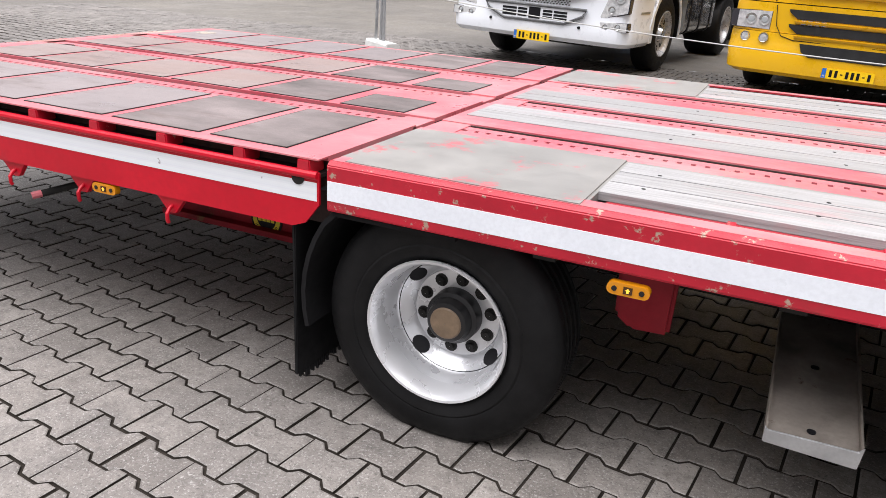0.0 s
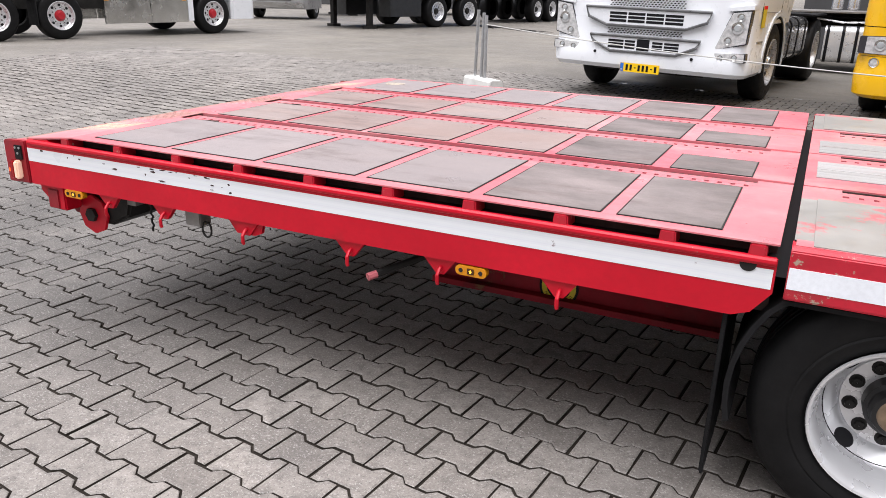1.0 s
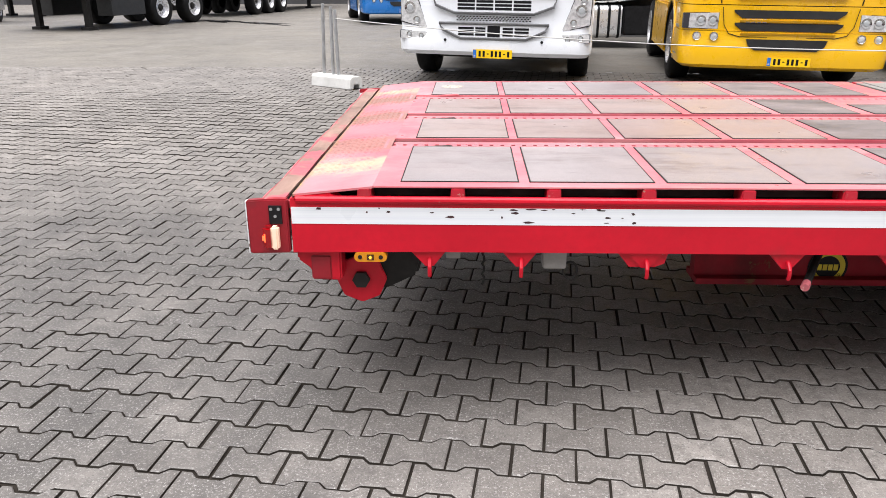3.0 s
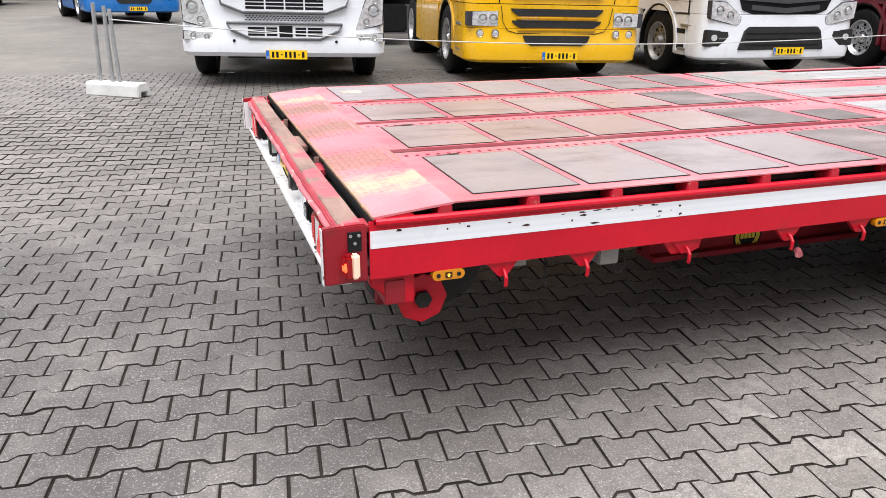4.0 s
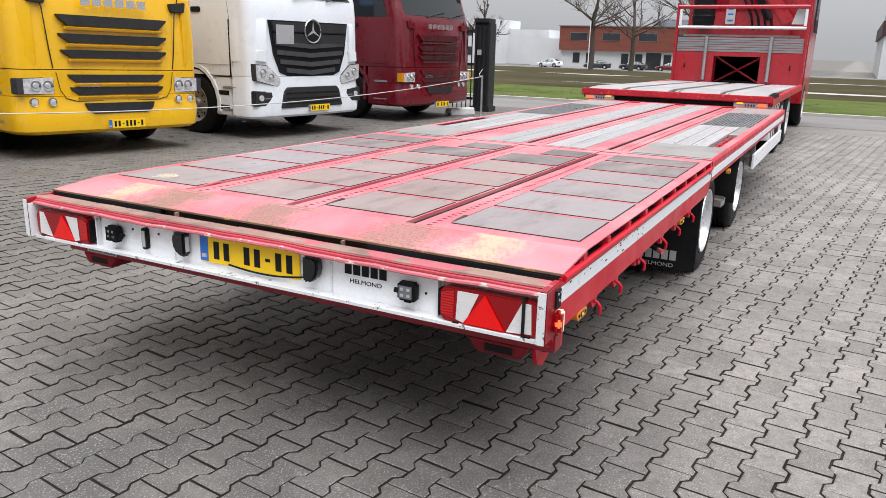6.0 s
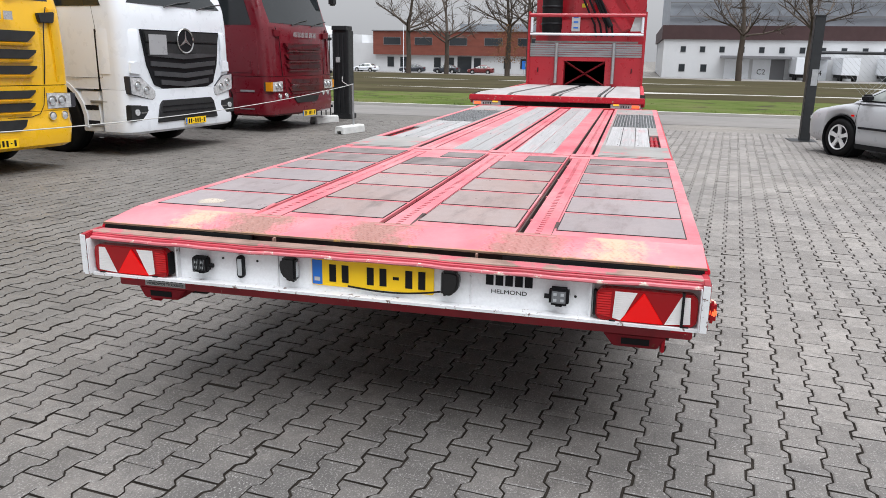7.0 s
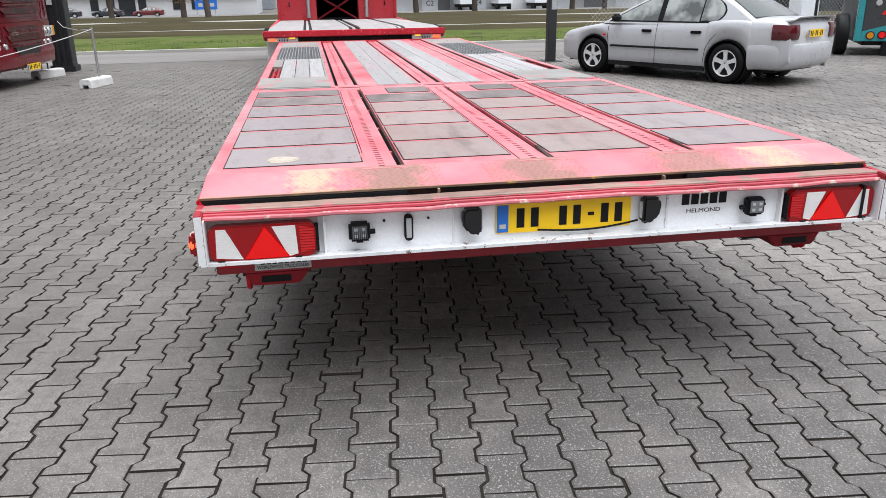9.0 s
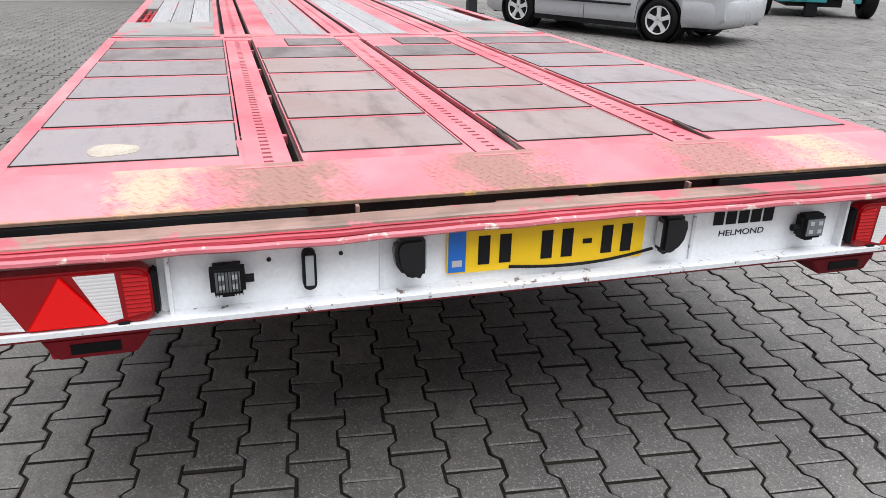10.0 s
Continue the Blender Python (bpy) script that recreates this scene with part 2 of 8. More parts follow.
def deck_paint():
    """Faded red deck paint; bare, rusty and pale worn patches where wheels climb on."""
    m, nt, b = nodes_of("faded red deck paint")
    col = mix_of(nt, ramp_of(nt, noise_of(nt, 1.6, 6), 0.32, 0.68), (0.54, 0.092, 0.122), (0.64, 0.222, 0.24))
    fade = ramp_of(nt, noise_of(nt, 5.0, 8, (0.35, 1, 1), 0.7), 0.52, 0.7, 0.0, 0.75)
    col = mix_of(nt, fade, col, (0.63, 0.3, 0.3))
    grime = ramp_of(nt, noise_of(nt, 7.0, 8, (0.3, 1, 1), 0.75), 0.58, 0.72, 0.0, 0.7)
    col = mix_of(nt, grime, col, (0.25, 0.13, 0.11))
    spots = ramp_of(nt, noise_of(nt, 26.0, 6, None, 0.7), 0.68, 0.72)
    col = mix_of(nt, spots, col, (0.3, 0.24, 0.19))
    link(nt, col, b.inputs["Base Color"])
    link(nt, ramp_of(nt, noise_of(nt, 9.0, 5), 0.3, 0.7, 0.26, 0.48), b.inputs["Roughness"])
    b.inputs["Specular IOR Level"].default_value = 0.68
    scuff = ramp_of(nt, noise_of(nt, 2.0, 9, (0.6, 5, 1), 0.85), 0.62, 0.67, 0.0, 0.5)
    link(nt, mix_of(nt, scuff, col, (0.14, 0.07, 0.06)), b.inputs["Base Color"])
    bump_of(nt, b, noise_of(nt, 60.0, 4), 0.12, 0.003)
    return m


def ramp_paint():
    """The tail slope: faded red, rubbed brown in three wheel tracks and down to pale primer near the ends."""
    m, nt, b = nodes_of("rubbed red tread plate")
    col = mix_of(nt, ramp_of(nt, noise_of(nt, 2.2, 6), 0.32, 0.68), (0.56, 0.115, 0.145), (0.64, 0.24, 0.26))
    pos = nt.nodes.new("ShaderNodeNewGeometry")
    sep = nt.nodes.new("ShaderNodeSeparateXYZ")
    link(nt, pos.outputs["Position"], sep.inputs[0])
    ragged = math_of(nt, "MULTIPLY", math_of(nt, "SUBTRACT", noise_of(nt, 13.0, 7, None, 0.75), 0.5), 0.5)

    def track(centre, half, colour, strength, before):
        d = math_of(nt, "ABSOLUTE", math_of(nt, "SUBTRACT", sep.outputs["Y"], centre), 0.0)
        fac = ramp_of(nt, math_of(nt, "ADD", d, ragged), half - 0.05, half + 0.06, strength, 0.0)
        return mix_of(nt, fac, before, colour)
    for c, h, s in ((0.59, 0.115, 0.9), (0.045, 0.13, 0.85), (-0.595, 0.14, 0.75)):
        col = track(c, h, (0.27, 0.15, 0.115), s, col)
    for c, h in ((0.87, 0.05), (-0.925, 0.07)):
        col = track(c, h, (0.56, 0.42, 0.27), 0.75, col)
    edge = ramp_of(nt, math_of(nt, "ADD", sep.outputs["X"], math_of(nt, "MULTIPLY", ragged, 0.16)), 0.118, 0.142, 0.8, 0.0)
    col = mix_of(nt, edge, col, (0.37, 0.22, 0.075))
    link(nt, col, b.inputs["Base Color"])
    link(nt, ramp_of(nt, noise_of(nt, 9.0, 5), 0.3, 0.7, 0.3, 0.52), b.inputs["Roughness"])
    bump_of(nt, b, noise_of(nt, 70.0, 4), 0.15, 0.003)
    return m


def panel_grit(name, lo, hi, gloss=0.75, rough=0.26):
    """Grey-brown gritty deck inlay, a little different panel by panel, with scuffs."""
    m, nt, b = nodes_of(name)
    info = nt.nodes.new("ShaderNodeObjectInfo")
    base = mix_of(nt, info.outputs["Random"], lo, hi)
    col = mix_of(nt, ramp_of(nt, noise_of(nt, 3.0, 7, (0.5, 1, 1), 0.7), 0.35, 0.68, 0.0, 0.75), base, (0.325, 0.27, 0.265))
    col = mix_of(nt, ramp_of(nt, noise_of(nt, 8.0, 8, (0.25, 1, 1), 0.75), 0.53, 0.7, 0.0, 0.75), col, (0.12, 0.082, 0.074))
    col = mix_of(nt, ramp_of(nt, noise_of(nt, 420.0, 2), 0.45, 0.7, 0.0, 0.5), col, (0.13, 0.12, 0.11))
    scratch = ramp_of(nt, noise_of(nt, 3.0, 9, (0.7, 6, 1), 0.85), 0.64, 0.68, 0.0, 0.55)
    col = mix_of(nt, scratch, col, (0.07, 0.05, 0.045))
    link(nt, ramp_of(nt, noise_of(nt, 6.0, 6), 0.3, 0.7, rough, rough + 0.2), b.inputs["Roughness"])
    b.inputs["Specular IOR Level"].default_value = gloss
    link(nt, col, b.inputs["Base Color"])
    bump_of(nt, b, noise_of(nt, 420.0, 2), 0.12, 0.002)
    return m


def wood_grey():
    """Weathered grey softwood boards, grain along x."""
    m, nt, b = nodes_of("weathered grey boards")
    info = nt.nodes.new("ShaderNodeObjectInfo")
    base = mix_of(nt, info.outputs["Random"], (0.33, 0.328, 0.328), (0.43, 0.427, 0.43))
    g1 = noise_of(nt, 1.0, 8, (2.2, 110, 110), 0.8)
    col = mix_of(nt, ramp_of(nt, g1, 0.44, 0.64, 0.0, 0.55), base, (0.1, 0.094, 0.09))
    col = mix_of(nt, ramp_of(nt, noise_of(nt, 1.0, 9, (1.0, 14, 14), 0.85), 0.6, 0.66, 0.0, 0.4), col, (0.06, 0.05, 0.045))
    col = mix_of(nt, ramp_of(nt, noise_of(nt, 2.5, 7, (0.5, 3, 1), 0.7), 0.55, 0.68, 0.0, 0.6), col, (0.5, 0.22, 0.23))
    link(nt, col, b.inputs["Base Color"])
    b.inputs["Roughness"].default_value = 0.45
    b.inputs["Specular IOR Level"].default_value = 0.65
    bump_of(nt, b, g1, 0.4, 0.004)
    return m


def steel_deck():
    """Bare grey deck steel with remains of red paint."""
    m, nt, b = nodes_of("rubbed grey deck steel")
    col = mix_of(nt, ramp_of(nt, noise_of(nt, 3.0, 7, None, 0.7), 0.35, 0.7), (0.25, 0.243, 0.23), (0.36, 0.348, 0.33))
    red = ramp_of(nt, noise_of(nt, 4.0, 9, None, 0.75), 0.56, 0.62, 0.0, 0.85)
    col = mix_of(nt, red, col, (0.55, 0.13, 0.15))
    link(nt, col, b.inputs["Base Color"])
    b.inputs["Metallic"].default_value = 0.25
    link(nt, ramp_of(nt, noise_of(nt, 12.0, 5), 0.3, 0.7, 0.35, 0.55), b.inputs["Roughness"])
    bump_of(nt, b, noise_of(nt, 50.0, 4), 0.1, 0.003)
    return m


M_DECK, M_RAMP, M_PANEL, M_WOOD, M_DECKSTEEL = deck_paint(), ramp_paint(), panel_grit("grey gritty inlay", (0.185, 0.158, 0.164), (0.305, 0.266, 0.272)), wood_grey(), steel_deck()
# Darker, duller inlay copy: a steep view's lack of sheen put into colour.
M_PANELDARK = panel_grit("gritty inlay darkened for missing sheen", (0.062, 0.052, 0.05), (0.1, 0.084, 0.08), 0.45, 0.45)
M_PANELBROWN = panel_grit("brown gritty inlay", (0.255, 0.168, 0.15), (0.355, 0.255, 0.228))
M_FLANGETOP = surf("flange worn to primer and bare steel", (0.285, 0.175, 0.14), 0.5, var=0.3, scale=3, fine=30, bump=0.2, wear=((0.42, 0.1, 0.12), 0.47, 4.0), stretch=(8, 1, 8), dirt=((0.1, 0.062, 0.045), 0.52, 7.0))
M_FLANGERED = surf("scraped red flange", (0.42, 0.035, 0.055), 0.45, var=0.3, scale=3, fine=30, bump=0.15, wear=((0.3, 0.2, 0.15), 0.36, 12.0), stretch=(10, 1, 10), dirt=((0.24, 0.07, 0.06), 0.45, 4.0))
M_FLANGELIP = surf("faded pink flange lip", (0.52, 0.13, 0.15), 0.45, var=0.25, scale=4, fine=30, bump=0.15, wear=((0.62, 0.5, 0.42), 0.42, 16.0), stretch=(8, 1, 8))
M_EDGE = surf("rubbed brown plate edge", (0.2, 0.13, 0.085), 0.6, var=0.4, scale=9, wear=((0.5, 0.3, 0.08), 0.4, 9.0))
# Rusty steel, its colour darkened for the shade inside channels and pockets.
M_RECESSDARK = surf("rusty steel darkened for recess shade", (0.05, 0.028, 0.024), 0.7, var=0.4, scale=9)


# ---- ground: one sheet to the horizon; the paved yard lies in a shallow bed of joint dirt ----
def paving_material(name, sheet):
    """Grey concrete blocks with pale grit, darker stains, tyre dust and some shade put into the colour. sheet: the far
    paving, where joints are drawn in fine relief.
    """
    m, nt, b = nodes_of(name)
    if sheet:
        col = mix_of(nt, ramp_of(nt, noise_of(nt, 0.25, 6, (1, 0.5, 1), 0.65), 0.3, 0.7), (0.165, 0.148, 0.122), (0.262, 0.238, 0.2))
    else:
        info = nt.nodes.new("ShaderNodeObjectInfo")
        geo = nt.nodes.new("ShaderNodeNewGeometry")
        rnd = math_of(nt, "FRACT", math_of(nt, "ADD", info.outputs["Random"], geo.outputs["Random Per Island"]), 0.0)
        col = mix_of(nt, rnd, (0.178, 0.16, 0.142), (0.312, 0.285, 0.258))
    stain = ramp_of(nt, noise_of(nt, 0.45, 7, None, 0.65), 0.35, 0.68)
    col = mix_of(nt, math_of(nt, "MULTIPLY", stain, 0.5), col, (0.085, 0.081, 0.08))
    blot = ramp_of(nt, noise_of(nt, 2.3, 8, None, 0.75), 0.52, 0.68, 0.0, 0.5)
    col = mix_of(nt, blot, col, (0.075, 0.07, 0.068))
    patch = ramp_of(nt, noise_of(nt, 19.0, 6, None, 0.75), 0.45, 0.63, 0.0, 0.62)
    col = mix_of(nt, patch, col, (0.09, 0.08, 0.073))
    pos = nt.nodes.new("ShaderNodeNewGeometry")
    sep = nt.nodes.new("ShaderNodeSeparateXYZ")
    link(nt, pos.outputs["Position"], sep.inputs[0])
    # Dark blotches behind the tail, deepened in colour for the trailer's shade.
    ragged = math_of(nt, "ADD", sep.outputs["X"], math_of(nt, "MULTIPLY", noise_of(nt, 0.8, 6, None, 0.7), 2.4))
    tail_dark = math_of(nt, "MULTIPLY", ramp_of(nt, ragged, 1.0, 2.7, 0.92, 0.0), ramp_of(nt, noise_of(nt, 1.7, 8, None, 0.72), 0.3, 0.56, 0.35, 1.0))
    tail_dark = math_of(nt, "MULTIPLY", tail_dark, ramp_of(nt, math_of(nt, "ADD", sep.outputs["Y"], noise_of(nt, 1.1, 5, None, 0.7)), -2.3, -0.9, 0.25, 1.0))
    tail_dark = math_of(nt, "MULTIPLY", tail_dark, ramp_of(nt, math_of(nt, "ADD", sep.outputs["Y"], noise_of(nt, 1.3, 6, None, 0.75)), 1.3, 2.6, 1.0, 0.25))
    tail_dark = math_of(nt, "MULTIPLY", tail_dark, ramp_of(nt, math_of(nt, "ADD", sep.outputs["X"], noise_of(nt, 1.0, 6, None, 0.75)), -2.8, -1.3, 0.25, 1.0))
    col = mix_of(nt, tail_dark, col, (0.052, 0.048, 0.045))
    dust = ramp_of(nt, noise_of(nt, 1.1, 6, (1, 0.6, 1)), 0.55, 0.75, 0.0, 0.3)
    col = mix_of(nt, dust, col, (0.28, 0.262, 0.245))
    grit = ramp_of(nt, noise_of(nt, 110.0, 4, None, 0.85), 0.55, 0.62)
    col = mix_of(nt, math_of(nt, "MULTIPLY", grit, ramp_of(nt, noise_of(nt, 5.0, 5, None, 0.7), 0.3, 0.62, 0.3, 0.8)), col, (0.42, 0.405, 0.39))
    pits = ramp_of(nt, noise_of(nt, 120.0, 4, None, 0.7), 0.34, 0.45, 0.75, 0.0)
    col = mix_of(nt, pits, col, (0.05, 0.046, 0.042))
    # Darker towards the trucks: the shade they give is put into the paving.
    truck_shade = math_of(nt, "ADD", sep.outputs["Y"], math_of(nt, "MULTIPLY", noise_of(nt, 0.5, 6, None, 0.7), 2.0))
    truck_shade = math_of(nt, "MULTIPLY", ramp_of(nt, truck_shade, 1.6, 3.4, 0.0, 0.58), ramp_of(nt, sep.outputs["X"], -1.5, 1.0))
    col = mix_of(nt, truck_shade, col, (0.055, 0.05, 0.041))
    # Darker paving on the car's side of the yard, towards negative y.
    worn = math_of(nt, "ADD", sep.outputs["Y"], math_of(nt, "MULTIPLY", noise_of(nt, 0.6, 6, None, 0.7), 2.0))
    worn = math_of(nt, "MULTIPLY", ramp_of(nt, worn, -4.0, -2.2, 0.42, 0.0), ramp_of(nt, sep.outputs["X"], 3.5, 6.0))
    col = mix_of(nt, worn, col, (0.055, 0.051, 0.046))
    link(nt, col, b.inputs["Base Color"])
    link(nt, ramp_of(nt, noise_of(nt, 1.5, 5), 0.3, 0.7, 0.48, 0.72), b.inputs["Roughness"])
    b.inputs["Specular IOR Level"].default_value = 0.65
    bump_of(nt, b, noise_of(nt, 300.0, 3), 0.5, 0.002)
    return m


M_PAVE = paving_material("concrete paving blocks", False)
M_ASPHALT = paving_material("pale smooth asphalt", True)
M_BED = surf("dark joint dirt", (0.022, 0.018, 0.0145), 0.95, var=0.45, scale=5, fine=120, bump=0.5)
M_JOINT = surf("dirt on block sides", (0.042, 0.036, 0.03), 0.95, var=0.4, scale=8, fine=150, bump=0.3)
for q in (M_BED, M_JOINT):
    q.node_tree.nodes["Principled BSDF"].inputs["Specular IOR Level"].default_value = 0.1
M_ROAD = surf("pale worn asphalt", (0.17, 0.16, 0.15), 0.8, var=0.12, scale=0.6, fine=60, bump=0.2, stretch=(1, 0.3, 1))

X0, X1, Y0, Y1 = -9.0, 14.5, -14.0, 8.2     # the stretch paved block by block
far = 900.0


def rise(x, y):
    """The yard climbs gently from the trailer towards the parked trucks."""
    f = min(1.0, max(0.0, (y - 1.5) / 4.5))
    return 0.0145 * min(10.0, max(0.0, 8.0 - x)) * f * f * (3 - 2 * f)


def drop(x):
    """Beyond the gate the land falls away towards the road and the buildings."""
    return float(np.interp(x, (15.5, 21.7, 40.0, 58.0, 98.0, 135.0, 900.0), (0.0, -0.17, -0.36, -0.46, -1.15, -1.74, -3.0)))


def slab(g, x0, x1, y0, y1, z):
    """A sheet that follows the rise of the yard and the fall beyond the gate."""
    xs = sorted({x0, x1} | {v for v in (-2.0, 8.0, 15.5, 21.7, 40.0, 58.0, 98.0, 135.0) if x0 < v < x1})
    ys = sorted({y0, y1} | {v for v in (1.5 + 0.5 * k for k in range(10)) if y0 < v < y1})
    n = len(ys)
    top = [(x, y, z + rise(x, y) + drop(x)) for x in xs for y in ys]
    fs = [(a * n + b, (a + 1) * n + b, (a + 1) * n + b + 1, a * n + b + 1) for a in range(len(xs) - 1) for b in range(n - 1)]
    return g.add(top, fs)


g = Geo()
slab(g, X0, X1, -7.5, Y1, -0.0085)
g.add([(2.0, -7.5, -0.0085), (7.42, Y0, -0.0085), (X1, Y0, -0.0085), (X1, -7.5, -0.0085)], [(0, 1, 2, 3)])
bed = part("ground", g, M_BED, None)
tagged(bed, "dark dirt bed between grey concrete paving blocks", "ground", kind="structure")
g = Geo()
for x0, x1, y0, y1 in ((-far, X0, -far, far), (X0, X1, Y1, far), (7.42, X1, -far, Y0), (X1, far, -far, far)):
    slab(g, x0, x1, y0, y1, -0.001)
g.add([(X0, -far, -0.001), (7.42, -far, -0.001), (7.42, Y0, -0.001), (2.0, -7.5, -0.001), (X0, -7.5, -0.001)], [(0, 1, 2, 3, 4)])
yard = part("pavement", g, M_ASPHALT, None)
tagged(yard, "yard of grey paving blocks edged by pale asphalt", "pavement", kind="structure")
M_ADDEDWALL = surf("plain grey cladding", (0.07, 0.07, 0.073), 0.7, var=0.12, scale=0.4, fine=5, stretch=(1, 1, 0.1))
# Invented walls: south blocks low sky light; north and west darken the background.
for name, box in (("wall_south", (-18.6, 6.0, -19.0, -18.6)), ("wall_north", (2.4, 13.6, 16.0, 16.4)), ("wall_west", (-32.0, -1.0, 40.0, 40.4))):
    tagged(part(name, Geo().box(*box, 0, 6.0), M_ADDEDWALL, None), "added plain grey wall that blocks light and darkens gaps", "wall", kind="structure")

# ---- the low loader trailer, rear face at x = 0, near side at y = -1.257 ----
M_LAMPBACK = surf("grimy white recess with painted shade", (0.5, 0.49, 0.48), 0.5, var=0.2, scale=8, dirt=((0.15, 0.13, 0.12), 0.45, 9.0))
M_TEAR = surf("torn tape and grime", (0.05, 0.02, 0.022), 0.7, var=0.5, scale=20)
M_STOP = glow("bright stop lens", (0.4, 0.002, 0.003), 0.1)
DECK = 0.812
trailer = thing("lowloader_trailer", "worn red low loader trailer with faded deck, standing on paving", "trailer")
ROWS_Y = ((-1.197, -0.684), (-0.506, -0.083), (0.086, 0.515), (0.682, 1.203))
GROOVES = (-0.607, 0.0, 0.607)
PANEL_X = ((0.461, 0.823), (0.864, 1.243), (1.288, 1.658), (1.711, 2.07), (2.123, 2.477), (2.53, 2.805))

# rear deck: four longitudinal strips, with slotted lashing channels between them
for y0, y1 in ((-1.2065, -0.67), (-0.52, -0.073), (0.073, 0.524), (0.67, 1.2065)):
    part("rear_deck", Geo().box(0.375, 2.955, y0, y1, 0.797, DECK), M_DECK, trailer, "faded pink-red deck sheet")
for y in GROOVES:
    part("channel_end", Geo().box(2.845, 2.955, y - 0.083, y + 0.083, 0.79, DECK - 0.006), M_DECK, trailer)
    part("channel_end", Geo().box(0.345, 0.375, y - 0.083, y + 0.083, 0.79, DECK - 0.002), M_DECK, trailer)
for y in GROOVES:
    g = Geo()
    o = y
    for s in (-1, 1):
        g.box(0.375, 2.845, o + s * 0.0345 - 0.0225, o + s * 0.0345 + 0.0225, 0.792, 0.804)
    x = 0.385
    while x < 2.84:
        g.box(x, x + 0.027, o - 0.012, o + 0.012, 0.7921, 0.8038)
        x += 0.042
    for k in range(4):
        for s in (-1, 1):
            x = 0.75 + 0.61 * k
            g.box(x, x + 0.03, y + s * 0.0665 - 0.0095, y + s * 0.0665 + 0.0095, 0.76, 0.785)
    part("lashing_rail", g, M_DECK, trailer, "perforated lashing rail in the deck")
    # Black plate below the rail: the shade in its holes, put into colour.
    part("rail_bed", Geo().box(0.38, 2.84, o - 0.0115, o + 0.0115, 0.774, 0.788), M_INK, trailer)
    # Channel walls and floor are coloured dark for the shade between the rails.
    for s in (-1, 1):
        part("channel_wall", Geo().box(0.375, 2.845, y + s * 0.08 - 0.004, y + s * 0.08 + 0.004, 0.7402, 0.8), M_RECESSDARK, trailer)
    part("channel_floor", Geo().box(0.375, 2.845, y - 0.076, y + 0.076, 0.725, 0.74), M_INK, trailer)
    e = 1 if y > 0.1 else -1
    g = Geo().prism([(0.372, 0.795), (0.372, 0.805), (0.6, 0.818), (0.61, 0.812), (0.6, 0.81)], "y", y + e * 0.0575, y + e * 0.0755)
    part("channel_flap", g, M_RECESSDARK if e < 0 else M_DECK, trailer, "bent flap at the end of the channel", bevel=0.002)

# gritty inlays
random.seed(4)
for y0, y1 in ROWS_Y:
    for k, (x0, x1) in enumerate(PANEL_X):
        if abs(y0 + y1) < 1.0 and k == 5:
            x0, x1, y1 = 2.55, 2.82, y1 - 0.16
        p = part("deck_panel", Geo().box(x0, x1, y0, y1, DECK, DECK + 0.003), M_PANELDARK if k > 3 else M_PANEL if abs(y0 + y1) > 1 else M_PANELBROWN, trailer, "gritty inlay panel, its lack of sheen painted dark" if k > 3 else "grey gritty inlay panel" if abs(y0 + y1) > 1 else "brown gritty inlay panel")
        g = Geo()
        w = 0.0045
        g.box(x0 - w, x1 + w, y0 - w, y0 - 0.0005, DECK, DECK + 0.0026).box(x0 - w, x1 + w, y1 + 0.0005, y1 + w, DECK, DECK + 0.0026)
        g.box(x0 - w, x0 - 0.0005, y0, y1, DECK, DECK + 0.0026).box(x1 + 0.0005, x1 + w, y0, y1, DECK, DECK + 0.0026)
        part("panel_joint", g, M_DARK, p)
# A wet puddle; the sky it mirrors is put into its pale colour.
blot = [(0.562 + 0.06 * math.cos(a) * (1 + 0.15 * math.sin(3 * a)), 0.985 + 0.07 * math.sin(a) * (1 + 0.1 * math.cos(2 * a))) for a in (2 * math.pi * k / 18 for k in range(18))]
part("spill", Geo().prism(blot, "z", DECK + 0.003, DECK + 0.004), M_PUDDLE, trailer, "shallow puddle on the inlay, sky reflection painted pale")

# tail slope with tread pattern
SLOPE0, SLOPE1 = 0.786, DECK
g = Geo().prism([(0.1275, SLOPE0 - 0.007), (0.1275, SLOPE0), (0.375, SLOPE1), (0.375, SLOPE1 - 0.007)], "y", -1.2565, 1.2565)
part("tail_slope", g, M_RAMP, trailer, "sloping tread plate, paint rubbed off in wheel tracks")
g = Geo()
tilt = math.atan2(SLOPE1 - SLOPE0, 0.25)
row = 0
x = 0.14
while x < 0.335:
    y = -1.2 + (0.018 if row % 2 else 0.0)
    col_i = 0
    while y < 1.2:
        inside = min(abs(y - c) for c in (0.59, 0.045, -0.595)) < 0.19 or min(abs(y - c) for c in (0.87, -0.925)) < 0.11
        if inside:
            a = radians(45 if (col_i + row) % 2 else -45)
            z = SLOPE0 + (x - 0.125) * math.tan(tilt)
            dx, dy = math.cos(a), math.sin(a)
            q = [(x + dx * 0.013, y + dy * 0.013, z + 0.0004 + dx * 0.013 * math.tan(tilt)), (x - dy * 0.0045, y + dx * 0.0045, z), (x - dx * 0.013, y - dy * 0.013, z + 0.0004 - dx * 0.013 * math.tan(tilt)), (x + dy * 0.0045, y - dx * 0.0045, z), (x, y, z + 0.0024)]
            g.add(q, [(0, 1, 4), (1, 2, 4), (2, 3, 4), (3, 0, 4)])
        y += 0.026
        col_i += 1
    x += 0.024
    row += 1
tagged(part("tread_pattern", g, M_RAMP, trailer), kind="stuff")
